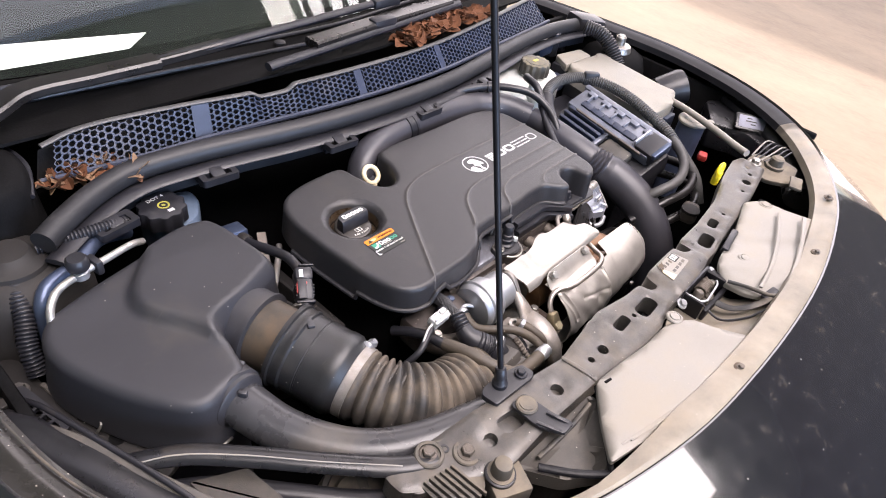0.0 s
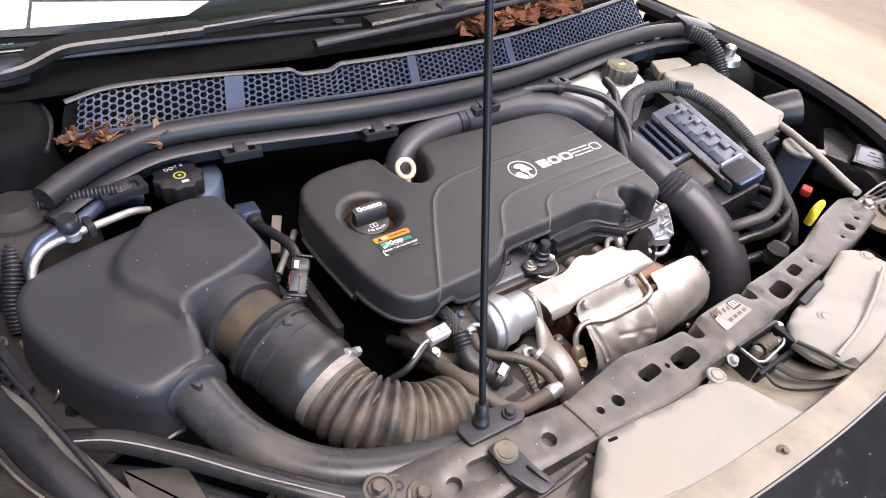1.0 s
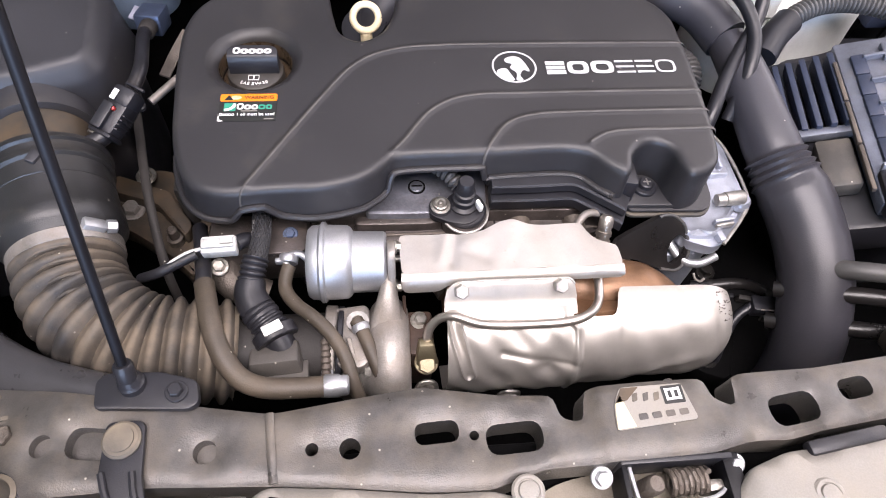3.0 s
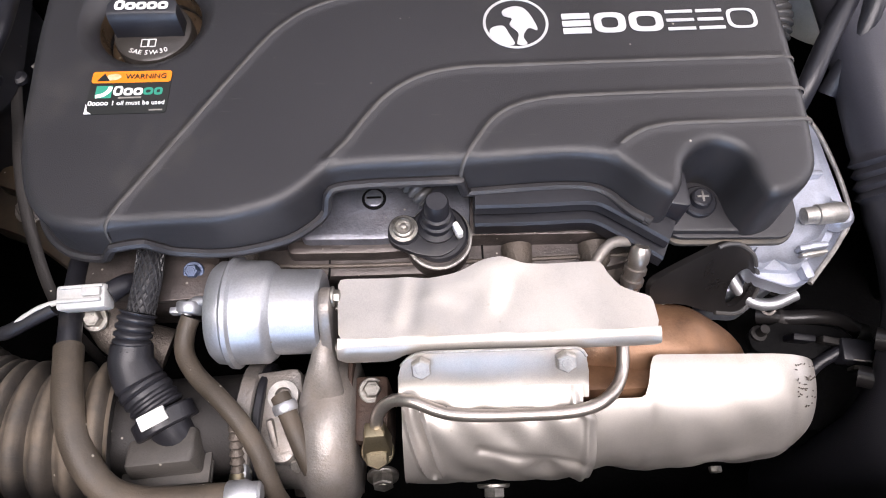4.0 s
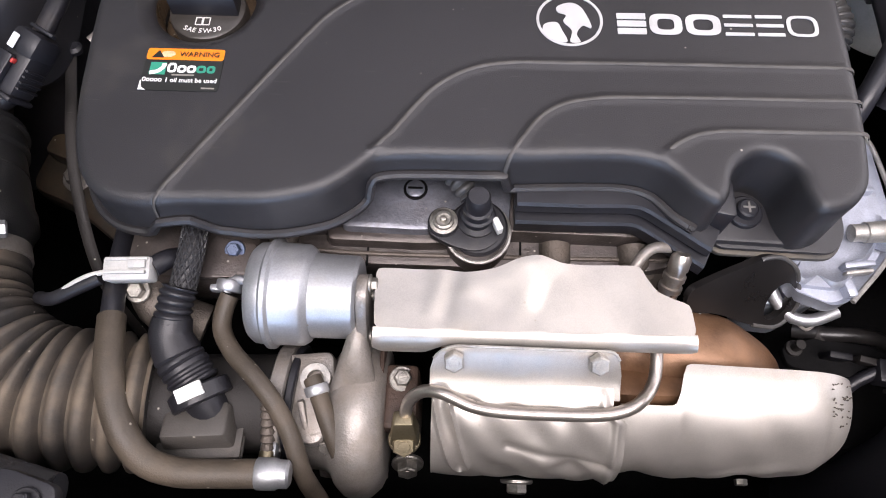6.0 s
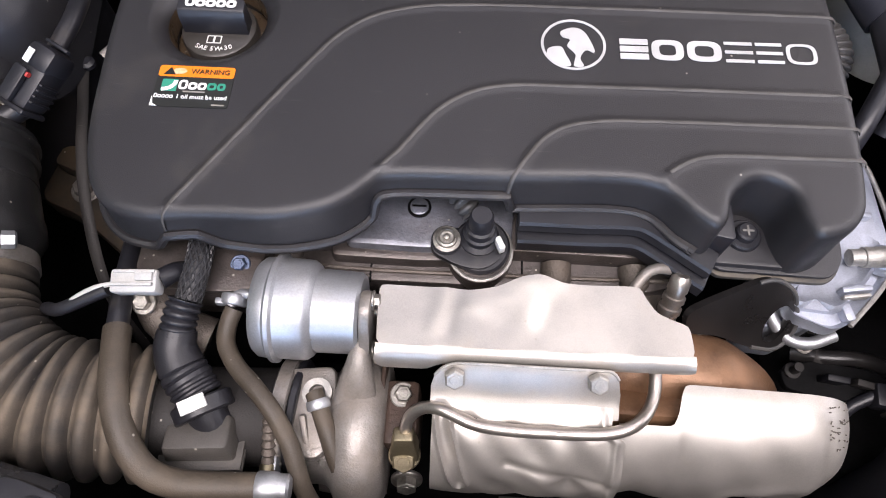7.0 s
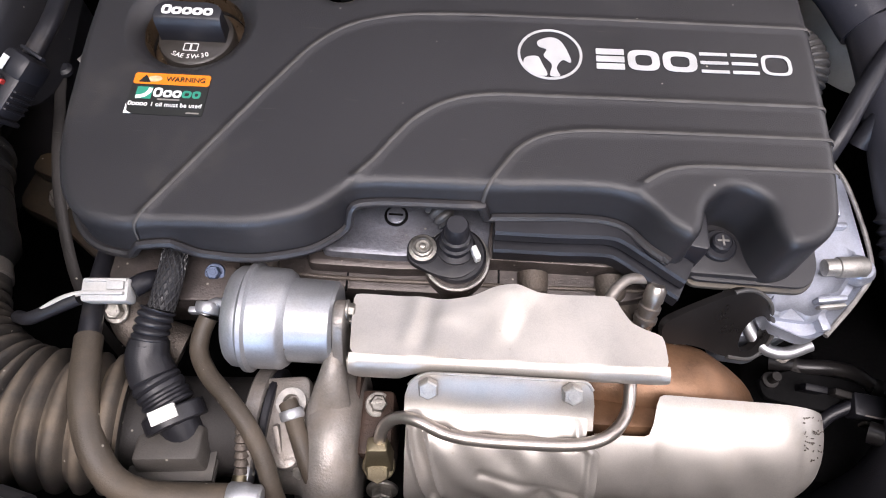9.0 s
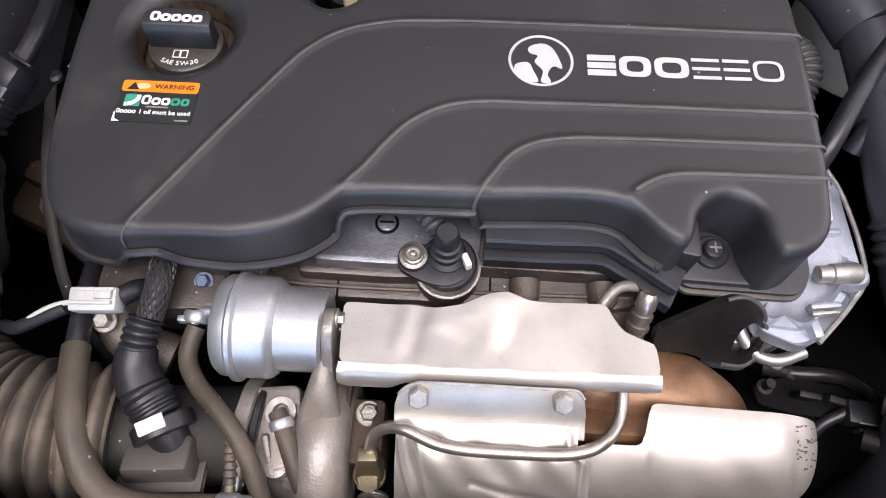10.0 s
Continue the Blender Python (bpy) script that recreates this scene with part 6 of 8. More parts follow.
sn = thing("intake_snorkel", (-0.45, -0.19, 0.78), "smooth black plastic snorkel duct dusted brown towards the front", "duct")
part("duct", sweep(bmesh.new(), curve_pts([(-0.520, -0.072, 0.822), (-0.514, -0.105, 0.821), (-0.501, -0.150, 0.816), (-0.475, -0.196, 0.814), (-0.440, -0.232, 0.814), (-0.397, -0.257, 0.816), (-0.348, -0.273, 0.817), (-0.30, -0.285, 0.814)], 0.006), lambda s, t: 0.0265 - 0.0060 * min(1, s / t * 2.2), 28, 0.84), M_SNORKEL, sn)
part("collar", lathe((-0.523, -0.066, 0.822), (0.2, -0.98, 0.05), [(0, 0.033), (0.002, 0.0345), (0.030, 0.0335), (0.032, 0.031), (0.036, 0.0305), (0.038, 0.028)], 36), M_AIRBOX, sn)

# ---- left corner: strut tower, lines, lamp ----
tow = thing("strut_tower", (-0.60, 0.18, 0.60), "dusty pressed-steel strut tower beside the air box", "strut tower")
part("tower", lathe((-0.605, 0.195, 0.62), (0, 0, 1), [(0, 0.085), (0.20, 0.075), (0.225, 0.066), (0.238, 0.050), (0.240, 0.03), (0.238, 0.001)], 40), M_TOWER, tow)
part("top_mount", lathe((-0.605, 0.190, 0.856), (0, 0, 1), [(0, 0.040), (0.008, 0.038), (0.012, 0.026), (0.018, 0.020), (0.019, 0.001)], 32), M_TOWER, tow, "dust-covered top mount")
part("ledge", prism(rounded([(-0.70, 0.15), (-0.645, 0.13), (-0.632, 0.03), (-0.600, -0.020), (-0.575, -0.055), (-0.570, -0.090), (-0.62, -0.11), (-0.70, -0.02)], 0.012), 0.775, 0.784, 0.002), M_TOWER, tow, "dusty inner wing ledge")
hexbolt((-0.660, 0.082, 0.784), (0, 0, 1), 0.012, tow, M_TIE)
hexbolt((-0.678, 0.066, 0.790), (0, 0, 1), 0.012, tow, M_TIE)
# uncut hole: a flat disc painted near-black as its shaded depth
part("ledge_hole", lathe((-0.615, -0.033, 0.7838), (0, 0, 1), [(0, 0.0085), (0.0006, 0.0085), (0.0006, 0.001)], 20), M_DARK, tow, "near-black disc for the shade in a hole")
part("ledge_fold", tube([(-0.640, 0.075, 0.786), (-0.630, 0.030, 0.786), (-0.604, -0.012, 0.786), (-0.580, -0.050, 0.786)], 0.003, 0.006, 8, 0.6), M_TIE, tow, "worn folded edge")
part("grid_plate", shell(rect(-0.670, 0.036, 0.046, 0.080, 0.006, 12), lambda x, y, d: 0 * x + 0.795, 0.006, [rect(-0.670 + 0.0105 * i - 0.0025 * j, 0.036 + 0.0125 * j, 0.0078, 0.0095, 0, 12) for i in (-1, 0, 1) for j in (-2, -1, 0, 1, 2)], 0.02), M_BLACK, tow, "black grid plate")

ac = thing("air_con_line", (-0.56, 0.13, 0.82), "aluminium air-conditioning line with a capped service port", "pipe")
part("pipe", tube([(-0.612, 0.078, 0.835), (-0.608, 0.090, 0.858), (-0.594, 0.105, 0.868), (-0.570, 0.114, 0.870), (-0.535, 0.121, 0.870), (-0.50, 0.132, 0.866), (-0.48, 0.148, 0.85)], 0.0042, 0.005, 14), M_ALUBOLT, ac)
part("service_port", lathe((-0.563, 0.116, 0.866), (0, 0, 1), [(0, 0.009), (0.008, 0.009), (0.009, 0.0075), (0.014, 0.0075)], 16), M_ZINC, ac)
part("port_cap", lathe((-0.563, 0.116, 0.878), (0, 0, 1), [(0, 0.010), (0.002, 0.0115), (0.012, 0.0115), (0.015, 0.009)], 20), M_BLACK, ac, "black knurled cap")
part("pipe_clip", box((-0.545, 0.120, 0.870), (0.008, 0.020, 0.018), 0.002, (0, 0, 10)), M_BLACK, ac)
# the pipe's blue stands in for a sky highlight along it
bl = thing("suction_line", (-0.60, 0.16, 0.82), "metal suction line, blue-grey for the sky it reflects", "pipe")
part("pipe", tube([(-0.612, 0.112, 0.80), (-0.606, 0.122, 0.842), (-0.593, 0.134, 0.854), (-0.555, 0.146, 0.858), (-0.52, 0.17, 0.858), (-0.48, 0.185, 0.84)], 0.0082, 0.006, 18), M_BLUE, bl)
lm = thing("loom_conduit", (-0.62, 0.11, 0.78), "black corrugated wiring conduit", "conduit")
part("conduit", bellows([(-0.638, 0.085, 0.79), (-0.634, 0.104, 0.815), (-0.624, 0.126, 0.836), (-0.618, 0.15, 0.848), (-0.60, 0.19, 0.86)], 0.0105, 0.0042, 0.002, 16), M_BLACK, lm)
lm2 = thing("loom_conduit", (-0.5, 0.18, 0.85), "black corrugated wiring conduit", "conduit")
part("conduit", bellows([(-0.58, 0.180, 0.870), (-0.55, 0.172, 0.874), (-0.51, 0.170, 0.872), (-0.475, 0.176, 0.862)], 0.0075, 0.004, 0.0016, 14), M_BLACK, lm2)

brk = thing("brake_reservoir", (-0.40, 0.20, 0.78), "bluish translucent brake fluid reservoir with a black knobbed cap", "reservoir")
part("tank", prism(rounded([(-0.445, 0.180), (-0.415, 0.166), (-0.392, 0.174), (-0.370, 0.208), (-0.372, 0.236), (-0.445, 0.240)], 0.012), 0.77, 0.830, 0.005), M_TANKBLUE, brk)
knob = [(-0.432 + (0.0285 + 0.0018 * math.cos(10 * a)) * math.cos(a), 0.188 + (0.0285 + 0.0018 * math.cos(10 * a)) * math.sin(a)) for a in np.linspace(0, 2 * math.pi, 80, endpoint=False)]
bc = part("cap", prism(knob, 0.834, 0.858, 0.0025), M_BLACK, brk, "black ten-lobed screw cap")
part("cap_sign", lathe((-0.4305, 0.1855, 0.858), (0, 0, 1), [(0, 0.0075), (0.0006, 0.0075), (0.0006, 0.0055), (0.0001, 0.0053), (0.0001, 0.001)], 24), M_DULLYELLOW, bc, "yellow printed sign")
part("sign_middle", lathe((-0.4305, 0.1855, 0.8583), (0, 0, 1), [(0, 0.0052), (0.0004, 0.0052), (0.0004, 0.0026), (0.0002, 0.0025)], 24, None, 1.0, False), M_BLACK, bc)
part("cap_text", lettering("DOT 4", 0.008, pose(-0.444, 0.199, 0.8583, 0, 0, 8)), M_SILVER, bc)
part("cap_mark", prism(rect(-0.428, 0.172, 0.008, 0.005, 0.0005), 0.858, 0.8584), M_SILVER, bc)

lam = thing("headlamp", (-0.66, -0.08, 0.72), "black headlamp housing with a dusty lens", "headlamp")
part("housing", tube([(-0.712, 0.05, 0.775), (-0.690, -0.02, 0.783), (-0.650, -0.11, 0.790), (-0.605, -0.19, 0.790), (-0.55, -0.255, 0.785)], 0.026, 0.02, 16, 0.75), M_LAMPBLACK, lam)
part("top_bar", tube([(-0.694, 0.030, 0.815), (-0.684, 0.008, 0.824), (-0.668, -0.040, 0.828), (-0.651, -0.085, 0.830), (-0.630, -0.150, 0.829), (-0.600, -0.215, 0.824)], 0.0185, 0.012, 14, 0.45), M_LAMPBLACK, lam, "glossy black mounting bar")
part("bar_ledge", flat_bar([(-0.690, 0.030, 0.812), (-0.672, 0.000, 0.826), (-0.648, -0.050, 0.832), (-0.628, -0.105, 0.834), (-0.604, -0.162, 0.832), (-0.586, -0.200, 0.826)], 0.011, 0.005, 0.006, 0.0012), M_PORT, lam, "dust-tanned flat ledge")
lens_rows = [[(a, b, edge_z(a) + dz) for (a, b), e in zip(offset(edge, d), edge) if -0.37 < e[1] < 0.06 and e[0] < 0] for d, dz in ((0.001, 0.001), (-0.006, 0.001), (-0.02, -0.006), (-0.036, -0.015))]
# bright line on the glossy bar drawn as a thin pale tube
part("bar_edge", tube([(-0.710, 0.025, 0.822), (-0.700, -0.005, 0.829), (-0.684, -0.052, 0.833), (-0.664, -0.110, 0.835), (-0.640, -0.175, 0.832)], 0.0012, 0.008, 8), M_PANEL, lam, "thin pale line for the edge's highlight")
part("lens", thicken(loft(lens_rows), 0.003), M_LENS, lam, "dust-clouded plastic lens")
for d, dz in ((-0.030, -0.0085),):
    line = [Vector((a, b, edge_z(a) + dz)) for (a, b), e in zip(offset(edge, d), edge) if -0.35 < e[1] < 0.03 and e[0] < 0]
    part("lens_ridge", sweep(bmesh.new(), line, 0.0012, 8), M_DUSTY, lam)
for k in range(9):
    u = k / 8
    part("reflector_rib", box((-0.690 + 0.075 * u, -0.030 - 0.150 * u, 0.826), (0.012, 0.0025, 0.004), 0.0006, (0, 0, 60)), M_BLACK, lam)
cable = thing("bonnet_cable", (-0.6, -0.1, 0.83), "thin black bonnet release cable", "cable")
part("cable", tube([(-0.664, 0.045, 0.812), (-0.655, 0.008, 0.828), (-0.633, -0.074, 0.836), (-0.617, -0.130, 0.838), (-0.603, -0.182, 0.832), (-0.598, -0.205, 0.815)], 0.0029, 0.01, 10), M_HOSE, cable)
trim = thing("lamp_seal_plate", (-0.58, -0.18, 0.76), "dusty brown plastic plate beside the headlamp", "trim")
part("plate", prism(rounded([(-0.596, -0.135), (-0.548, -0.159), (-0.540, -0.222), (-0.592, -0.200)], 0.004), 0.785, 0.812, 0.003), M_PORT, trim)
rail = thing("lamp_rail", (-0.52, -0.18, 0.80), "black plastic brace from wing to front panel", "brace")
part("brace", sweep(bmesh.new(), curve_pts([(-0.650, -0.082, 0.822), (-0.622, -0.100, 0.830), (-0.590, -0.122, 0.834), (-0.547, -0.165, 0.835), (-0.500, -0.217, 0.835), (-0.450, -0.266, 0.833), (-0.42, -0.285, 0.832)], 0.008), 0.011, 12, 0.6), M_LAMPBLACK, rail)
# white highlight along the brace's edge, drawn in pale plastic
part("lip", tube([(-0.632, -0.100, 0.835), (-0.597, -0.121, 0.840), (-0.554, -0.161, 0.841), (-0.506, -0.214, 0.841), (-0.452, -0.268, 0.839)], 0.0008, 0.008, 8), M_PANEL, rail, "thin pale line for the edge's highlight")
rail2 = thing("lower_brace", (-0.52, -0.2, 0.77), "dark lower brace under the lamp rail", "brace")
part("brace", sweep(bmesh.new(), curve_pts([(-0.61, -0.12, 0.795), (-0.575, -0.150, 0.800), (-0.53, -0.200, 0.798), (-0.48, -0.25, 0.79), (-0.42, -0.29, 0.78)], 0.01), 0.009, 12, 0.6), M_BLACK, rail2)
horn = thing("horn", (-0.45, -0.24, 0.72), "round dusty black horn disc", "horn")
part("disc", lathe((-0.470, -0.242, 0.745), (-0.1, -0.15, 1), [(0, 0.045), (0.012, 0.052), (0.016, 0.050), (0.020, 0.036), (0.026, 0.032), (0.028, 0.012), (0.034, 0.010), (0.036, 0.001)], 40), M_DUSTY, horn)
part("rim", lathe((-0.470, -0.242, 0.768), (-0.1, -0.15, 1), [(0, 0.043), (0.004, 0.046), (0.008, 0.045), (0.008, 0.040), (0.004, 0.039)], 40, None, 1.0, False), M_PORT, horn, "rolled rim")
part("cross_bar", box((-0.470, -0.242, 0.774), (0.074, 0.010, 0.004), 0.001, (0, 0, 60)), M_PORT, horn)

# ---- front panel: slam bar, prop, latch, cover panels ----
slam = thing("slam_panel", (0, -0.315, 0.80), "dusty black pressed-steel slam panel with punched holes", "slam panel")
SLAM = [(-0.470, -0.262), (-0.438, -0.262), (-0.396, -0.268), (-0.349, -0.276), (-0.308, -0.283), (-0.229, -0.2965), (-0.180, -0.290), (-0.131, -0.284), (-0.075, -0.293), (-0.042, -0.295), (-0.038, -0.311), (-0.024, -0.314), (-0.019, -0.292), (0.064, -0.290), (0.068, -0.304),
        (0.082, -0.311), (0.087, -0.288), (0.15, -0.286), (0.237, -0.277), (0.32, -0.255), (0.385, -0.245), (0.412, -0.252), (0.408, -0.296), (0.312, -0.312), (0.237, -0.320), (0.184, -0.325), (0.140, -0.330), (0.112, -0.335), (0.088, -0.334), (0.06, -0.340), (-0.02, -0.342),
        (-0.054, -0.343), (-0.09, -0.353), (-0.129, -0.352), (-0.18, -0.346), (-0.226, -0.342), (-0.30, -0.338), (-0.37, -0.340), (-0.43, -0.315), (-0.47, -0.285)]


def slot(x, y, w, h, turn=0.0):
    return rect(x, y, w, h, h * 0.48, turn)


punched = [circle(-0.1777, -0.322, 0.0068), circle(-0.2017, -0.321, 0.0042, 14), slot(-0.1217, -0.315, 0.029, 0.0145, 3), circle(-0.0975, -0.3185, 0.0032, 12), slot(-0.071, -0.3215, 0.038, 0.020, 3),
           slot(0.124, -0.314, 0.036, 0.021, 8), slot(0.174, -0.302, 0.025, 0.015, 8), circle(0.212, -0.303, 0.003, 12), circle(0.337, -0.290, 0.0075), circle(0.367, -0.284, 0.004, 10), circle(0.304, -0.297, 0.003, 10), circle(0.385, -0.272, 0.003, 10),
           circle(-0.2677, -0.3185, 0.0075), slot(-0.338, -0.309, 0.030, 0.020, -8), circle(-0.369, -0.308, 0.0072)]


def slam_z(x, y, d):
    z = 0.8435 + 0.003 * np.clip(d / 0.006, 0, 1)
    z = z + 0.0035 * np.clip((0.052 - np.abs(x - 0.036)) / 0.004, 0, 1) - 0.010 * np.clip((-0.36 - x) / 0.05, 0, 1) + 0.002 * np.clip((x - 0.088) / 0.004, 0, 1)
    return z


part("beam", shell([(q.x, q.y) for q in curve_pts(rounded(SLAM, 0.004, 2), 0.004, True)], slam_z, 0.026, punched, 0.006, (0.0015, 0.004), 0.001, 0.002), M_TIE, slam, angle=50)
part("lap_joint", tube([(-0.229, -0.297, 0.8470), (-0.2265, -0.32, 0.8480), (-0.224, -0.341, 0.8460)], 0.0028, 0.004, 8, 0.5), M_TIE, slam, "overlapped joint")
part("left_plate", prism(rounded([(-0.470, -0.266), (-0.400, -0.272), (-0.236, -0.299), (-0.232, -0.336), (-0.37, -0.336), (-0.46, -0.296)], 0.006), 0.8235, 0.8330, 0.001), M_TIE, slam)
for x, y, s in ((-0.424, -0.275, 0.013), (-0.3945, -0.300, 0.014)):
    hexbolt((x, y, 0.8365), (0, 0, 1), s * 0.85, slam, M_CASTDIRTY)
fb = thing("finned_bracket", (-0.42, -0.30, 0.8335), "dusty black ribbed bracket bolted on the slam panel end", "bracket")
part("plate", prism(rounded([(-0.452, -0.276), (-0.424, -0.2605), (-0.384, -0.281), (-0.379, -0.303), (-0.392, -0.320), (-0.410, -0.338), (-0.440, -0.340), (-0.453, -0.332)], 0.010), 0.8331, 0.8355, 0.0008), M_DUSTY, fb)
for x, y in ((-0.424, -0.2765), (-0.3945, -0.300)):
    part("eye", lathe((x, y, 0.8355), (0, 0, 1), [(0, 0.0150), (0.0030, 0.0150), (0.0042, 0.0138), (0.0042, 0.0110), (0.0022, 0.0105), (0.0022, 0.001)], 28), M_DUSTY, fb, "raised round eye")
for k in range(6):
    part("fin", box((-0.4470 + 0.0062 * k, -0.3140 - 0.0012 * k, 0.8377), (0.0026, 0.042, 0.006), 0.0006, (0, 0, 4)), M_DUSTY, fb)
part("edge_bead", tube([(-0.424, -0.2640, 0.8360), (-0.400, -0.2750, 0.8360), (-0.3840, -0.288, 0.8360), (-0.3825, -0.303, 0.8360), (-0.393, -0.317, 0.8360)], 0.0018, 0.004, 8), M_DUSTY, fb)
part("eyelet", lathe((-0.408, -0.282, 0.8355), (0, 0, 1), [(0, 0.0048), (0.0022, 0.0048), (0.0022, 0.0026), (0.0002, 0.0024), (0.0002, 0.0005)], 18), M_BLACK, fb)
info = part("latch_label", prism(rounded([(-0.0045, -0.3235), (0.0525, -0.3185), (0.0465, -0.2935), (0.0030, -0.2945), (-0.0030, -0.306)], 0.003), 0.8502, 0.8510), M_PANEL, slam, "faded yellow and grey pictogram label")
part("label_corner", prism([(-0.0040, -0.3228), (0.0090, -0.3216), (0.0020, -0.300), (-0.0022, -0.306)], 0.8510, 0.8515), M_CREAM, info, "yellow label corner")
part("label_corner", prism([(-0.0022, -0.3055), (0.0035, -0.2952), (0.0160, -0.2948), (0.0065, -0.3035)], 0.8510, 0.8515), M_BROWN, info, "rust-stained label corner")
part("pictogram_field", prism(rect(0.0390, -0.3010, 0.0150, 0.0125, 0.001, 3), 0.8510, 0.8512), M_INK, info, "black pictogram field")
for k, (x, y, w, h) in enumerate(((0.0345, -0.3010, 0.0018, 0.0085), (0.0435, -0.3005, 0.0018, 0.0085), (0.0390, -0.2975, 0.0085, 0.0016), (0.0390, -0.3040, 0.0085, 0.0016), (0.0390, -0.3010, 0.0020, 0.0060))):
    part("pictogram", prism(rect(x, y, w, h, 0.0003, 3), 0.8512, 0.8515), M_WHITE, info)
for k in range(3):
    part("pictogram", prism(rounded([(0.010 + 0.0075 * k, -0.3050), (0.0135 + 0.0075 * k, -0.3040), (0.0145 + 0.0075 * k, -0.2985), (0.0105 + 0.0075 * k, -0.2995)], 0.0008), 0.8510, 0.8514), M_PORT if k % 2 else M_DUSTY, info)
for k in range(4):
    part("pictogram", prism(rect(0.0150 + 0.0095 * k, -0.3150 + 0.0006 * k, 0.0062, 0.0042, 0.001, 5), 0.8510, 0.8514), M_TIE, info)

prop = thing("bonnet_prop", (-0.316, -0.276, 0.86), "thin black steel bonnet prop rod in a rubber pivot", "prop rod")
PD = Vector((0.0498, 0.3035, 0.9515)).normalized()
PB = Vector((-0.3168, -0.2767, 0.852))
part("rod", tube([PB, PB + PD * 0.03, PB + PD * 0.4, PB + PD * 0.80], 0.0032, 0.02, 14), M_GLOSS, prop)
part("rod_collar", lathe(PB + PD * 0.010, PD, [(0, 0.0062), (0.012, 0.0062), (0.014, 0.0048)], 14), M_BLACK, prop)
part("pivot", lathe((-0.316, -0.2745, 0.8495), (0, 0.1, 1), [(0, 0.0085), (0.006, 0.0085), (0.008, 0.0068), (0.012, 0.0064), (0.014, 0.0045)], 20), M_BLACK, prop, "rubber pivot boss")
part("base_plate", prism(rounded([(-0.338, -0.289), (-0.279, -0.2925), (-0.273, -0.288), (-0.276, -0.273), (-0.300, -0.266), (-0.333, -0.265), (-0.340, -0.270)], 0.004), 0.8435, 0.8510, 0.0012), M_BLACK, prop)
hexbolt((-0.2875, -0.281, 0.8520), (0, 0, 1), 0.0085, prop, M_BLACK)


def push_clip(x, y, z, r, tilt=0):
    c = thing("push_clip", (x, y, z), "grey plastic push clip pressed into the panel", "clip", "panel clips")
    part("head", lathe((x, y, z), (0, -tilt, 1), [(0, r), (0.0022, r), (0.0035, r * 0.86), (0.0035, r * 0.70), (0.0026, r * 0.68), (0.0026, r * 0.62), (0.0042, r * 0.55), (0.005, 0.001)], 28), M_PANEL, c)
    return c


push_clip(-0.069, -0.357, 0.8505, 0.0105)
push_clip(0.121, -0.372, 0.8515, 0.0105)
push_clip(0.283, -0.340, 0.8515, 0.0105)
strap = thing("clip_strap", (-0.316, -0.315, 0.86), "black strap bracket with a broad push pin", "bracket")
part("arm", prism(rounded([(-0.328, -0.298), (-0.304, -0.298), (-0.301, -0.335), (-0.294, -0.356), (-0.313, -0.358), (-0.327, -0.335)], 0.006), 0.8470, 0.8515, 0.0012), M_BLACK, strap)
part("pin", lathe((-0.316, -0.3105, 0.8515), (0, 0, 1), [(0, 0.0118), (0.002, 0.0118), (0.0035, 0.0102), (0.0035, 0.008), (0.0045, 0.008), (0.005, 0.001)], 28), M_DUSTY, strap)
for k in (-1, 1):
    part("rib", tube([(-0.316 + 0.009 * k, -0.330, 0.8525), (-0.311 + 0.008 * k, -0.345, 0.8525), (-0.304 + 0.007 * k, -0.356, 0.8485)], 0.0022, 0.005, 8), M_BLACK, strap)

# dust-grey cover panels between slam panel and bumper
pl = thing("sight_shield", (-0.17, -0.40, 0.85), "dust-grey plastic sight shield beside the latch", "panel", "sight shields")
PL = [(-0.229, -0.3435), (-0.18, -0.3475), (-0.129, -0.3535), (-0.090, -0.3545), (-0.068, -0.362), (-0.054, -0.375), (-0.050, -0.400), (-0.036, -0.440), (-0.085, -0.4455), (-0.17, -0.4385), (-0.240, -0.4245), (-0.312, -0.4085), (-0.270, -0.375)]


def panel_z(x, y, d):
    return 0.8470 + 0.20 * np.clip(-0.355 - y, 0, 0.10) + 0.003 * np.clip(d / 0.004, 0, 1) + 0.0015 * np.sin(x * 40 + y * 25)


part("sheet", shell(rounded(PL, 0.006, 3), panel_z, 0.006, (), 0.008, (0.002, 0.004), 0, 0.002), M_PANEL, pl, angle=60)
part("crease", tube([(-0.285, -0.4050, 0.8590), (-0.24, -0.4165, 0.8630), (-0.17, -0.4295, 0.8655), (-0.09, -0.4370, 0.8670)], 0.0014, 0.006, 8, 0.5), M_PANEL, pl)
part("crease", tube([(-0.275, -0.4095, 0.8605), (-0.235, -0.4195, 0.8640), (-0.17, -0.4325, 0.8665), (-0.075, -0.4410, 0.8680)], 0.0014, 0.006, 8, 0.5), M_PANEL, pl)
part("clip_slot", box((-0.2205, -0.352, 0.8520), (0.010, 0.003, 0.0015), 0.0004, (0, 0, -10)), M_DARK, pl)
pr = thing("sight_shield", (0.18, -0.385, 0.85), "dust-grey plastic sight shield with a raised bulge", "panel", "sight shields")
PR = [(0.063, -0.372), (0.078, -0.352), (0.105, -0.3435), (0.150, -0.340), (0.19, -0.332), (0.262, -0.313), (0.285, -0.322), (0.300, -0.352), (0.292, -0.410), (0.20, -0.4335), (0.105, -0.443), (0.075, -0.440), (0.060, -0.40)]


def panel2_z(x, y, d):
    return panel_z(x, y, d) - 0.010 * np.clip((0.105 - x - (y + 0.40) * 0.6) / 0.02, 0, 1) + 0.003 * np.clip((x - 0.19 + (y + 0.39) * 0.8) / 0.015, 0, 1)


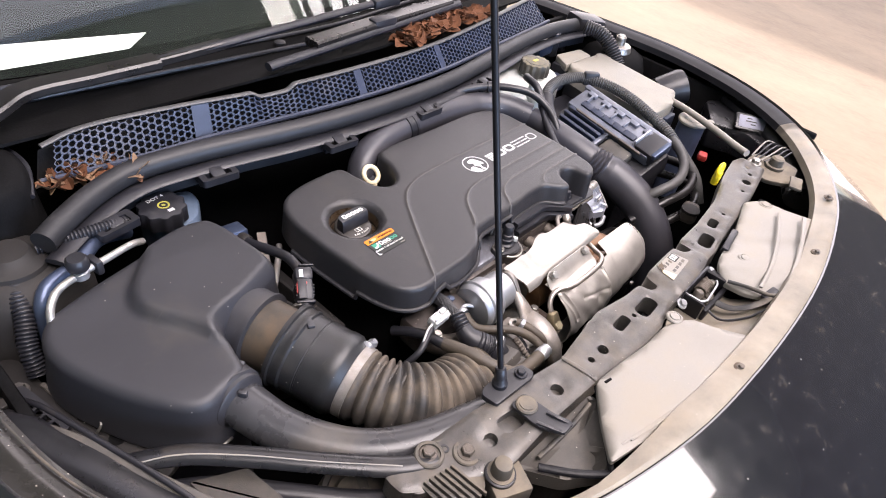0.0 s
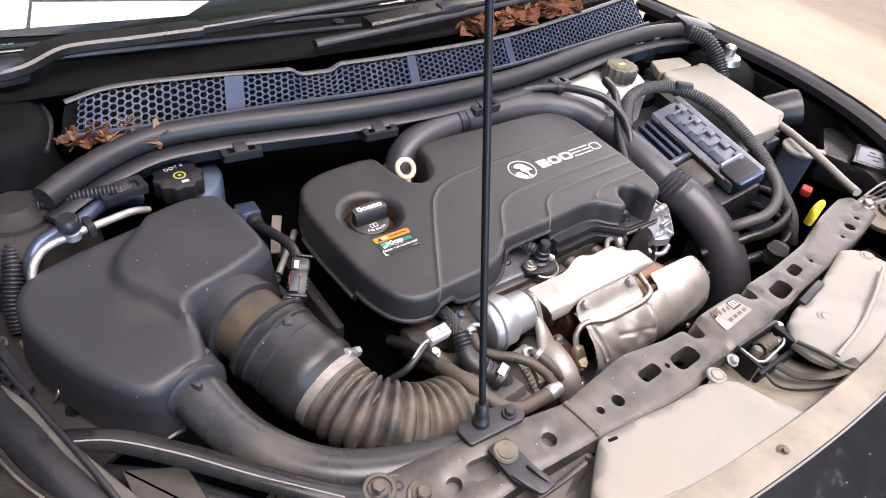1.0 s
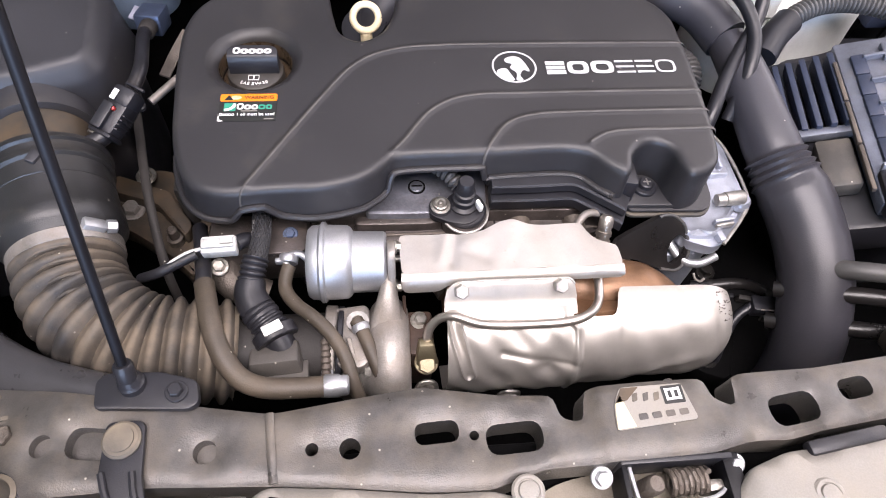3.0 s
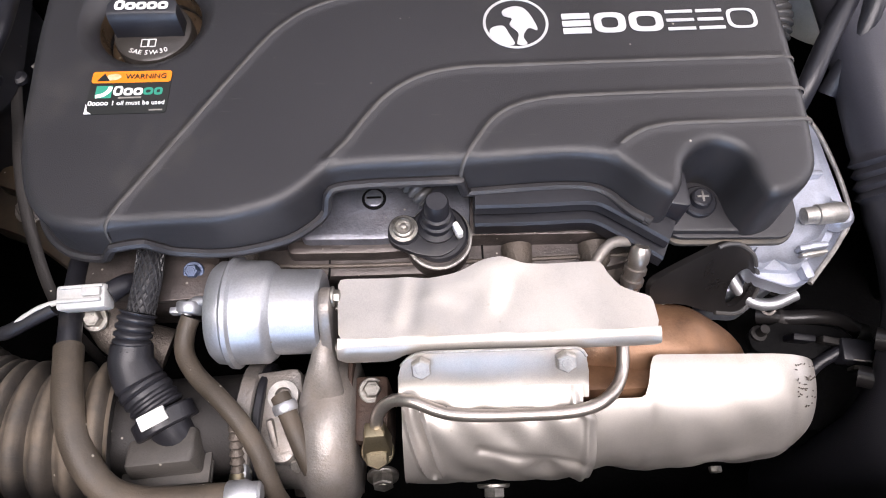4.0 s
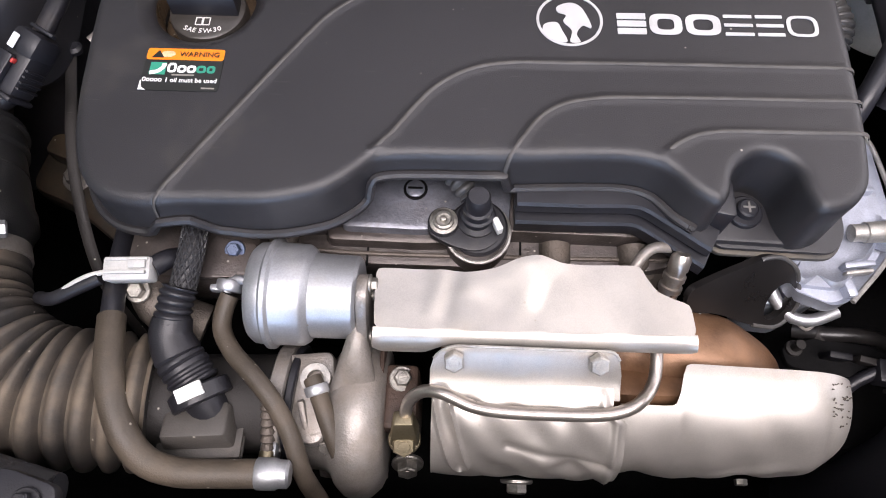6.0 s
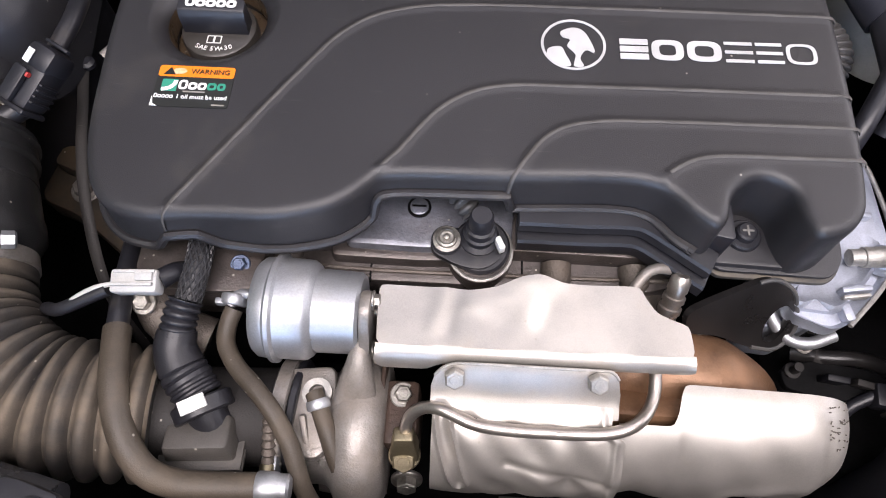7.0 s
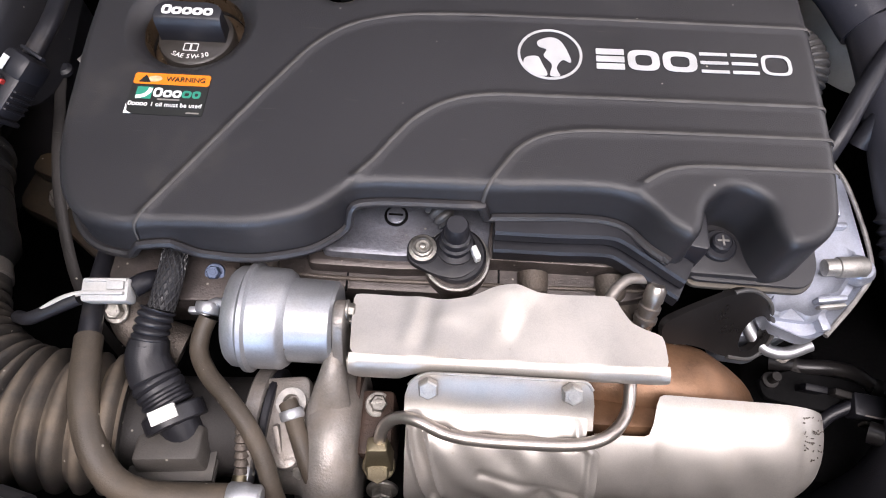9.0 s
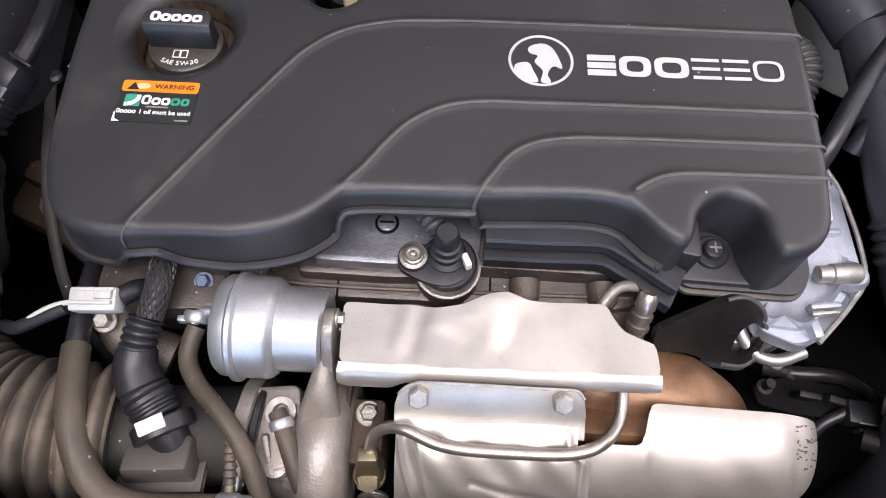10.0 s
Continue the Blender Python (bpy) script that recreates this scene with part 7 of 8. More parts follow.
part("sheet", shell(rounded(PR, 0.006, 3), panel2_z, 0.006, (), 0.008, (0.002, 0.004), 0, 0.002), M_PANEL, pr, angle=60)
part("ridge", tube([(0.074, -0.438, 0.8620), (0.13, -0.432, 0.8670), (0.20, -0.418, 0.8710), (0.270, -0.398, 0.8710)], 0.0032, 0.006, 8, 0.6), M_PANEL, pr, "moulded ridge")
part("ridge", tube([(0.072, -0.412, 0.8580), (0.13, -0.404, 0.8630), (0.20, -0.386, 0.8655), (0.262, -0.366, 0.8635)], 0.0026, 0.006, 8, 0.6), M_PANEL, pr, "moulded ridge")
part("step_edge", tube([(0.061, -0.374, 0.8475), (0.066, -0.400, 0.8525), (0.067, -0.425, 0.8575), (0.078, -0.440, 0.8600)], 0.0026, 0.005, 8), M_DUSTY, pr, "darker stepped edge")
part("seat_foam", box((0.150, -0.3385, 0.8475), (0.060, 0.010, 0.010), 0.003, (0, 0, 8)), M_BLACK, pr, "black foam strip")
wellp = thing("latch_well", (0.01, -0.40, 0.80), "dusty moulded well below the bonnet latch", "panel")
part("floor", shell([(q.x, q.y) for q in curve_pts([(-0.052, -0.352), (0.062, -0.352), (0.075, -0.395), (0.07, -0.44), (-0.05, -0.44), (-0.06, -0.40)], 0.006, True)], lambda x, y, d: 0.8135 + 0.026 * np.clip((-0.385 - y) / 0.04, 0, 1), 0.006, (), 0.01), M_LIP, wellp)

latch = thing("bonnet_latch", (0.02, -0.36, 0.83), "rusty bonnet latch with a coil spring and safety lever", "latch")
part("back_plate", box((0.010, -0.352, 0.8315), (0.075, 0.004, 0.030), 0.001), M_BLACK, latch)
part("side_plate", box((-0.024, -0.366, 0.8275), (0.004, 0.030, 0.028), 0.001), M_GLOSS, latch)
part("side_plate", box((0.048, -0.366, 0.8275), (0.012, 0.034, 0.030), 0.002), M_GLOSS, latch)
part("cross_plate", box((0.012, -0.385, 0.8235), (0.070, 0.006, 0.018), 0.002), M_GLOSS, latch)
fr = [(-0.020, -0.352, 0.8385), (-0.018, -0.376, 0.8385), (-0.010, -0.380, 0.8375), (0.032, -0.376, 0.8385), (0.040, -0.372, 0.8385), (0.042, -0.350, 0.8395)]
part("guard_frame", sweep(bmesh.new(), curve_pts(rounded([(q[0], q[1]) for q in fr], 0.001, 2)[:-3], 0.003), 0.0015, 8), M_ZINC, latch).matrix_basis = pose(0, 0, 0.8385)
spring = [(0.006 + 0.026 * i / 60, -0.364 + 0.0075 * math.cos(i * 0.75), 0.8335 + 0.0075 * math.sin(i * 0.75)) for i in range(61)]
part("coil_spring", sweep(bmesh.new(), [Vector(q) for q in spring], 0.0019, 8), M_CASTDIRTY, latch, "brown-stained coil spring")
part("pivot_pin", lathe((-0.009, -0.366, 0.8255), (0.2, 0, 1), [(0, 0.0065), (0.016, 0.0065), (0.018, 0.005)], 18), M_CASTDIRTY, latch)
part("striker_hook", box((0.036, -0.368, 0.8275), (0.012, 0.008, 0.018), 0.002), M_BOLT, latch)
part("safety_lever", sweep(bmesh.new(), curve_pts([(0.018, -0.372, 0.8255), (0.012, -0.390, 0.8275), (0.010, -0.408, 0.8335), (0.018, -0.424, 0.8435), (0.034, -0.434, 0.8495), (0.046, -0.438, 0.8535)], 0.004), 0.0068, 10, 0.4), M_DUSTY, latch, "dusty flat safety lever")
part("lever_pad", box((0.052, -0.436, 0.8535), (0.024, 0.012, 0.010), 0.003, (0, -20, -15)), M_BLACK, latch)
part("wire", tube([(-0.012, -0.38, 0.83), (-0.016, -0.405, 0.8275), (0.0, -0.43, 0.8405), (0.020, -0.442, 0.8505), (0.035, -0.452, 0.8595)], 0.0016, 0.004, 8), M_HOSE, latch)
hexbolt((-0.038, -0.358, 0.8335), (0, -0.4, 0.9), 0.009, latch, M_ZINC)
hexbolt((0.052, -0.356, 0.8375), (0, -0.4, 0.9), 0.008, latch, M_ZINC)
latch.matrix_basis = Matrix.Translation((0.022, 0.010, 0.0)) @ latch.matrix_basis
for x, y in ((-0.107, -0.4500), (0.191, -0.4405), (0.36, -0.4065)):
    sb = thing("bumper_bolt", (x, y, 0.8735), "rust-stained bolt in the bumper edge", "bolt", "bumper bolts")
    part("rust_ring", lathe((x, y, 0.8730), (0, 0, 1), [(0, 0.0075), (0.0012, 0.0075), (0.0012, 0.001)], 20), M_BROWN, sb)
    hexbolt((x, y, 0.8740), (0, 0, 1), 0.0062, sb, M_CASTDIRTY)

trib = thing("radiator_deflector", (-0.30, -0.37, 0.81), "black plastic deflector tray with a raised rim", "deflector")
TR = [(-0.372, -0.342), (-0.240, -0.345), (-0.238, -0.356), (-0.285, -0.402), (-0.306, -0.411), (-0.345, -0.385)]
part("tray", shell([(q[0], q[1]) for q in rounded(TR, 0.006, 3)], lambda x, y, d: 0.8365 - 0.016 * np.clip((d - 0.004) / 0.008, 0, 1), 0.02, (), 0.004, (0.002, 0.004, 0.008, 0.012), 0, 0.002), M_PORT, trib)
part("tray_rim", tube([(-0.354, -0.358, 0.8365), (-0.333, -0.388, 0.8385), (-0.311, -0.413, 0.8415)], 0.0045, 0.005, 10, 0.8), M_GLOSS, trib, "glossy black rim")
part("tray_rim", tube([(-0.228, -0.346, 0.8415), (-0.268, -0.380, 0.8415), (-0.309, -0.414, 0.8425)], 0.0036, 0.005, 10, 0.8), M_GLOSS, trib, "glossy black rim")
part("tray_rib", tube([(-0.345, -0.352, 0.8355), (-0.29, -0.354, 0.8355), (-0.250, -0.352, 0.8365)], 0.0025, 0.006, 8), M_DUSTY, trib)
bum = thing("bonnet_bumper", (-0.388, -0.338, 0.83), "adjustable rubber bonnet bumper on a black block", "bump stop")
part("block", box((-0.386, -0.345, 0.8235), (0.040, 0.034, 0.028), 0.003, (0, 0, -25)), M_DUSTY, bum)
part("stop", lathe((-0.389, -0.337, 0.8375), (0, 0, 1), [(0, 0.0135), (0.005, 0.0135), (0.006, 0.0105), (0.016, 0.0100), (0.020, 0.0085), (0.0215, 0.005), (0.0215, 0.001)], 28), M_DUSTY, bum)
part("collar", lathe((-0.389, -0.337, 0.8375), (0, 0, 1), [(0, 0.0155), (0.003, 0.0155), (0.004, 0.014)], 28), M_BLACK, bum)

# ---- battery side: pipes, control module, fuse box, tank, wing ----
cold = thing("charge_pipe", (0.2, -0.1, 0.7), "thick black charge-air pipe with a bellows joint", "pipe")


def cold_r(s, t):
    r = 0.0195 + 0.0065 * min(1, s / 0.12) + 0.0065 * min(1, max(0, (s - 0.140) / 0.03))
    if 0.130 < s < 0.158:
        r += 0.0035 * (0.5 - 0.5 * math.cos(2 * math.pi * (s - 0.130) / 0.007))
    return r


part("pipe", sweep(bmesh.new(), curve_pts([(0.204, 0.066, 0.838), (0.210, 0.025, 0.832), (0.218, -0.028, 0.818), (0.228, -0.070, 0.803), (0.242, -0.115, 0.787), (0.249, -0.160, 0.764), (0.250, -0.198, 0.731), (0.250, -0.225, 0.685), (0.250, -0.240, 0.62), (0.250, -0.245, 0.5)], 0.0018), cold_r, 32), M_PIPE, cold, angle=70)
hot = thing("rear_charge_pipe", (0.02, 0.15, 0.80), "dark blue-black air pipe behind the engine cover", "pipe")
part("pipe", tube([(-0.155, 0.118, 0.80), (-0.135, 0.138, 0.832), (-0.095, 0.150, 0.846), (-0.04, 0.155, 0.850), (0.03, 0.155, 0.850), (0.09, 0.150, 0.850), (0.142, 0.138, 0.848), (0.182, 0.110, 0.845), (0.203, 0.070, 0.838)], 0.0225, 0.006, 28), M_PIPE, hot)
part("band", lathe((-0.032, 0.1552, 0.850), (1, 0, 0), [(-0.006, 0.0225), (-0.005, 0.0245), (-0.001, 0.0245), (0.0, 0.0235), (0.007, 0.0235), (0.008, 0.0248), (0.012, 0.0248), (0.013, 0.0225)], 32), M_BLACK, hot, "black joint band")
part("elbow", lathe((-0.155, 0.120, 0.795), (-0.3, -0.2, 1), [(0, 0.025), (0.02, 0.026), (0.03, 0.024)], 24), M_BLACK, hot)

h1 = thing("coolant_hose", (0.17, 0.05, 0.84), "narrow black coolant hose looped beside the engine cover", "hose")
part("hose", tube([(0.085, 0.168, 0.866), (0.120, 0.160, 0.874), (0.155, 0.138, 0.880), (0.180, 0.108, 0.884), (0.203, 0.078, 0.880), (0.212, 0.045, 0.866), (0.204, 0.012, 0.846), (0.190, -0.015, 0.81)], 0.0066, 0.006, 14), M_HOSE, h1)
part("tie_clip", lathe((0.157, 0.136, 0.880), (0.7, -0.6, 0.1), [(-0.004, 0.0095), (0.004, 0.0095)], 14), M_BLACK, h1)
h2 = thing("coolant_hose", (0.21, 0.07, 0.84), "black coolant hose with a bent end on the tank", "hose")
part("hose", tube([(0.262, 0.112, 0.868), (0.250, 0.122, 0.880), (0.236, 0.112, 0.886), (0.228, 0.085, 0.884), (0.220, 0.062, 0.866), (0.203, 0.040, 0.852), (0.181, 0.008, 0.842), (0.162, -0.026, 0.828), (0.152, -0.045, 0.80)], 0.0066, 0.006, 16), M_HOSE, h2)
cc = thing("cover_conduit", (0.15, 0.04, 0.80), "black corrugated conduit beside the engine cover", "conduit")
part("conduit", bellows([(0.150, 0.10, 0.79), (0.166, 0.080, 0.806), (0.174, 0.058, 0.806), (0.166, 0.034, 0.79), (0.155, 0.02, 0.77)], 0.0125, 0.0042, 0.0024, 18), M_CONDUIT, cc)

tank = thing("coolant_tank", (0.33, 0.17, 0.72), "milky white coolant expansion tank, dusty", "coolant tank")
TK = [(0.232, 0.130), (0.262, 0.105), (0.330, 0.108), (0.385, 0.128), (0.405, 0.165), (0.395, 0.215), (0.33, 0.235), (0.25, 0.228), (0.228, 0.18)]
part("tank_body", shell([(q.x, q.y) for q in curve_pts(TK, 0.006, True)], dome(0.846, 0.020), 0.10, (), 0.007, (0.001, 0.004, 0.009, 0.015, 0.02), 0.004, 0.003), M_TANK, tank, angle=60)
part("neck", lathe((0.332, 0.160, 0.838), (0, 0, 1), [(0, 0.026), (0.014, 0.024)], 28), M_TANK, tank)
knob = [((0.0285 + 0.0016 * math.cos(14 * a)) * math.cos(a), (0.0285 + 0.0016 * math.cos(14 * a)) * math.sin(a)) for a in np.linspace(0, 2 * math.pi, 84, endpoint=False)]
tc = part("cap", prism(knob, 0.850, 0.876, 0.003, None, pose(0.332, 0.160, 0)), M_CAPTOP, tank, "dusty black ribbed pressure cap")
part("cap_disc", lathe((0.332, 0.160, 0.8755), (0, 0, 1), [(0, 0.020), (0.0012, 0.020), (0.0012, 0.001)], 28), M_CAPTOP, tc)
part("cap_mark", prism(rect(0.332, 0.161, 0.014, 0.007, 0.001), 0.8768, 0.8773), M_DULLYELLOW, tc, "faded yellow mark")
part("side_port", lathe((0.262, 0.112, 0.858), (0, 0, 1), [(-0.02, 0.009), (0.006, 0.008), (0.008, 0.0098), (0.012, 0.0098)], 16), M_TANK, tank)

ecu = thing("control_module", (0.31, -0.04, 0.78), "silver-grey finned engine control module in a black cradle", "control module")
E0 = pose(0.305, -0.035, 0.815, 4, -20, -9)
part("cradle", box((0, 0, 0), (0.130, 0.215, 0.045), 0.006), M_BLACK, ecu).matrix_basis = E0 @ pose(-0.005, 0, -0.030)
part("case", box((0, 0, 0), (0.055, 0.195, 0.024), 0.004), M_MODULE, ecu, "dusty grey case").matrix_basis = E0 @ pose(0.030, 0, 0.006)
part("rim", box((0, 0, 0), (0.012, 0.205, 0.030), 0.003), M_MODULE, ecu).matrix_basis = E0 @ pose(0.058, 0, 0.006)
for k in range(5):
    part("fin", box((0, 0, 0), (0.006, 0.088, 0.018), 0.001), M_COWL, ecu).matrix_basis = E0 @ pose(-0.052 + 0.0125 * k, 0.042, 0.002 + 0.002 * k)
part("fin_bar", box((0, 0, 0), (0.060, 0.010, 0.012), 0.003), M_MODULE, ecu).matrix_basis = E0 @ pose(-0.024, -0.004, 0.004)
part("plug_block", box((0, 0, 0), (0.050, 0.040, 0.026), 0.004), M_BLACK, ecu).matrix_basis = E0 @ pose(0.030, -0.085, 0.012)
part("plug_cover", box((0, 0, 0), (0.032, 0.055, 0.020), 0.004), M_PORT, ecu).matrix_basis = E0 @ pose(-0.020, -0.045, 0.004)
for k in range(4):
    part("rib", box((0, 0, 0), (0.020, 0.004, 0.008), 0.001), M_MODULE, ecu).matrix_basis = E0 @ pose(0.034, 0.07 - 0.03 * k, 0.021)
for k in range(5):
    part("connector", box((0, 0, 0), (0.013, 0.0255, 0.006), 0.0015), M_COWL, ecu, "blue-black multi-pin socket").matrix_basis = E0 @ pose(0.020, 0.062 - 0.026 * k, 0.019)
    part("casting_step", box((0, 0, 0), (0.010, 0.020, 0.010), 0.002), M_MODULE, ecu, "cast edge").matrix_basis = E0 @ pose(0.046, 0.074 - 0.034 * k, 0.020)
for k in range(3):
    part("edge_strip", box((0, 0, 0), (0.004, 0.050, 0.006), 0.001), M_CASTDIRTY, ecu).matrix_basis = E0 @ pose(-0.001, 0.045 - 0.052 * k, 0.019)
part("end_plate", box((0, 0, 0), (0.040, 0.004, 0.022), 0.001), M_CASE, ecu).matrix_basis = E0 @ pose(0.028, -0.064, 0.020)
part("lever", box((0, 0, 0), (0.046, 0.010, 0.012), 0.003), M_BLUE, ecu, "dark blue lock lever").matrix_basis = E0 @ pose(0.030, -0.105, 0.020)

loom = thing("wiring_loom", (0.38, 0.0, 0.82), "thick black corrugated wiring loom", "loom")
part("conduit", bellows([(0.238, 0.050, 0.835), (0.262, 0.078, 0.848), (0.300, 0.096, 0.858), (0.345, 0.096, 0.862), (0.385, 0.076, 0.862), (0.405, 0.035, 0.860), (0.406, -0.02, 0.856), (0.398, -0.075, 0.846), (0.388, -0.115, 0.838), (0.378, -0.140, 0.830)], 0.0108, 0.0048, 0.0022, 18), M_CONDUIT, loom)
part("branch_lead", tube([(0.380, -0.132, 0.834), (0.366, -0.160, 0.826), (0.345, -0.182, 0.816), (0.305, -0.193, 0.806), (0.262, -0.182, 0.796), (0.238, -0.160, 0.77)], 0.0085, 0.006, 14), M_CONDUIT, loom, "smooth branch lead")
part("branch_lead", tube([(0.382, -0.135, 0.832), (0.384, -0.165, 0.81), (0.388, -0.200, 0.78), (0.384, -0.225, 0.74)], 0.0095, 0.006, 14), M_CONDUIT, loom, "smooth branch lead")
part("tape", tube([(0.236, 0.048, 0.834), (0.252, 0.068, 0.843), (0.270, 0.083, 0.850)], 0.0145, 0.006, 18), M_BLACK, loom)
part("clip", box((0.392, 0.066, 0.864), (0.030, 0.014, 0.026), 0.003, (0, 0, -40)), M_BLACK, loom)
for i, (z, dy) in enumerate(((0.775, 0.0), (0.745, -0.018))):
    hh = thing("battery_lead", (0.3, -0.2, 0.75), "dusty black battery lead", "cable", "battery leads")
    part("lead", tube([(0.215, -0.170 + dy, z - 0.03), (0.265, -0.195 + dy, z), (0.33, -0.208 + dy, z + 0.008), (0.385, -0.19 + dy, z + 0.012), (0.40, -0.15 + dy, z + 0.01), (0.39, -0.10, z)], 0.0078, 0.008, 14), M_SATIN, hh)

fuse = thing("fuse_box", (0.5, 0.05, 0.75), "black fuse box with a dust-bleached lid", "fuse box")
FL = [(0.414, -0.068), (0.498, -0.072), (0.552, -0.050), (0.576, 0.132), (0.563, 0.148), (0.456, 0.152), (0.443, 0.142), (0.406, -0.058)]
part("lid", shell([(q[0], q[1]) for q in rounded(FL, 0.010, 4)], dome(0.845, 0.005), 0.030, (), 0.012, (0.0008, 0.002, 0.0035, 0.005), 0.002, 0.003), M_LID, fuse, "dust-bleached lid", angle=60)
part("body", box((0.494, 0.042, 0.765), (0.122, 0.200, 0.11), 0.006, (0, 0, -9)), M_BLACK, fuse)
part("latch", box((0.490, -0.074, 0.805), (0.040, 0.014, 0.030), 0.003), M_COWL, fuse, "plastic side latch")
part("latch", box((0.446, 0.045, 0.820), (0.008, 0.030, 0.016), 0.002, (0, 0, -8)), M_BLACK, fuse)
sm = thing("relay_box", (0.49, 0.175, 0.75), "small dusty relay box behind the fuse box", "relay box")
part("lid", prism(rounded([(0.446, 0.153), (0.540, 0.150), (0.545, 0.185), (0.470, 0.197)], 0.006), 0.825, 0.842, 0.003), M_LID, sm)
part("body", box((0.495, 0.175, 0.78), (0.080, 0.038, 0.10), 0.004), M_BLACK, sm)
part("socket", box((0.440, 0.165, 0.80), (0.030, 0.030, 0.030), 0.004), M_COWL, sm)
bat = thing("battery", (0.36, 0.0, 0.60), "dark battery under the control module", "battery")
part("case", box((0.40, 0.02, 0.70), (0.19, 0.25, 0.16), 0.008), M_BLACK, bat)

wash = thing("washer_filler", (0.50, -0.12, 0.70), "black washer filler neck with a pale round cap", "filler neck")
part("neck", lathe((0.497, -0.122, 0.66), (0, 0, 1), [(0, 0.026), (0.165, 0.026), (0.168, 0.024)], 28), M_COWL, wash)
part("cap", lathe((0.497, -0.122, 0.826), (0, 0, 1), [(0, 0.029), (0.004, 0.0295), (0.006, 0.028), (0.006, 0.018), (0.007, 0.017), (0.007, 0.001)], 32), M_LID, wash, "dusty pale flip cap")
part("cap_tab", box((0.520, -0.145, 0.829), (0.020, 0.012, 0.005), 0.002, (0, 0, -40)), M_LID, wash)
rod = thing("brace_rod", (0.47, -0.15, 0.83), "pale dusty steel brace rod", "brace")
part("rod", tube([(0.515, -0.062, 0.838), (0.495, -0.100, 0.844), (0.455, -0.178, 0.850), (0.428, -0.230, 0.852), (0.412, -0.255, 0.856)], 0.0062, 0.01, 12), M_PANEL, rod)
yd = thing("gearbox_dipstick", (0.30, -0.257, 0.80), "bright yellow plastic pull ring", "dipstick")
ring_pts = [(0.302 + 0.011 * math.cos(a), -0.250, 0.862 + 0.010 * math.sin(a)) for a in np.linspace(0, 2 * math.pi, 17)]
part("pull_ring", tube(ring_pts, 0.0038, 0.003, 10), M_YELLOW, yd)
part("stem", lathe((0.302, -0.250, 0.835), (0, 0, 1), [(0, 0.006), (0.015, 0.0065), (0.019, 0.005)], 14), M_YELLOW, yd)
part("grip_tab", box((0.292, -0.254, 0.857), (0.014, 0.008, 0.016), 0.003), M_YELLOW, yd)
red = thing("terminal_cap", (0.46, -0.19, 0.78), "small red terminal cap", "terminal")
part("cap", box((0.492, -0.168, 0.772), (0.022, 0.018, 0.014), 0.004, (0, 0, 20)), M_RED, red)
gl = thing("gearbox_lever", (0.31, -0.225, 0.72), "cast gearbox bracket below the leads", "bracket")
part("casting", box((0.315, -0.232, 0.755), (0.050, 0.030, 0.022), 0.008, (0, 0, 15)), M_CASTDIRTY, gl)
part("round_head", lathe((0.30, -0.236, 0.768), (0, 0, 1), [(0, 0.016), (0.005, 0.016), (0.006, 0.012), (0.006, 0.001)], 24), M_TOWER, gl)
gb = thing("gearbox", (0.28, -0.1, 0.5), "gearbox casing, near-black for the shade around it", "gearbox")
# gearbox, flange and bracket plate coloured near-black for the shade over them
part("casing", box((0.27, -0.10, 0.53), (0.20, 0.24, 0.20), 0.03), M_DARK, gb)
part("bell_flange", prism(rounded([(0.165, -0.205), (0.205, -0.222), (0.235, -0.150), (0.225, -0.020), (0.165, -0.020)], 0.015), 0.600, 0.640, 0.005), M_DARK, gb, "bell housing flange, near-black for shade")
for x, y in ((0.185, -0.195), (0.215, -0.160), (0.215, -0.090)):
    hexbolt((x, y, 0.640), (0, 0, 1), 0.013, gb, M_TOWER)
sh = thing("selector_bracket", (0.20, -0.16, 0.66), "selector bracket, near-black for shade, with a wire clip above the gearbox", "bracket")
part("plate", prism(rounded([(0.150, -0.150), (0.176, -0.142), (0.214, -0.147), (0.242, -0.162), (0.236, -0.178), (0.205, -0.172), (0.178, -0.170), (0.152, -0.164)], 0.005), 0.694, 0.701, 0.0015), M_DARK, sh)
part("upright", box((0.184, -0.158, 0.708), (0.016, 0.005, 0.018), 0.001, (10, 0, -8)), M_GLOSS, sh)
part("upright", box((0.206, -0.160, 0.706), (0.013, 0.005, 0.013), 0.001, (10, 0, -14)), M_TOWER, sh)
part("wire_clip", tube([(0.1605, -0.131, 0.712), (0.162, -0.136, 0.709), (0.167, -0.1385, 0.708), (0.1715, -0.136, 0.709)], 0.0013, 0.002, 8), M_CASTDUST, sh, "bright bent wire clip")
part("stud", lathe((0.158, -0.1515, 0.700), (0, 0, 1), [(0, 0.006), (0.004, 0.006), (0.005, 0.0035), (0.014, 0.0035)], 12), M_TOWER, sh)
gs = thing("gearbox_sensor_plug", (0.222, -0.172, 0.69), "black sensor plug with a pale lock over the gearbox", "connector")
part("plug_body", box((0.2235, -0.1700, 0.7080), (0.028, 0.017, 0.015), 0.002, (0, 0, -8)), M_BLACK, gs)
part("plug_edge", box((0.2255, -0.1782, 0.7150), (0.021, 0.0012, 0.0012), 0.0003, (0, 0, -8)), M_CASTDUST, gs)
part("lock", box((0.2215, -0.1805, 0.7030), (0.006, 0.003, 0.009), 0.0008, (0, 0, -8)), M_PORT, gs, "pale plastic lock")
part("lead", tube([(0.212, -0.168, 0.707), (0.197, -0.176, 0.699), (0.187, -0.190, 0.685), (0.182, -0.205, 0.66)], 0.0045, 0.004, 10), M_HOSE, gs)
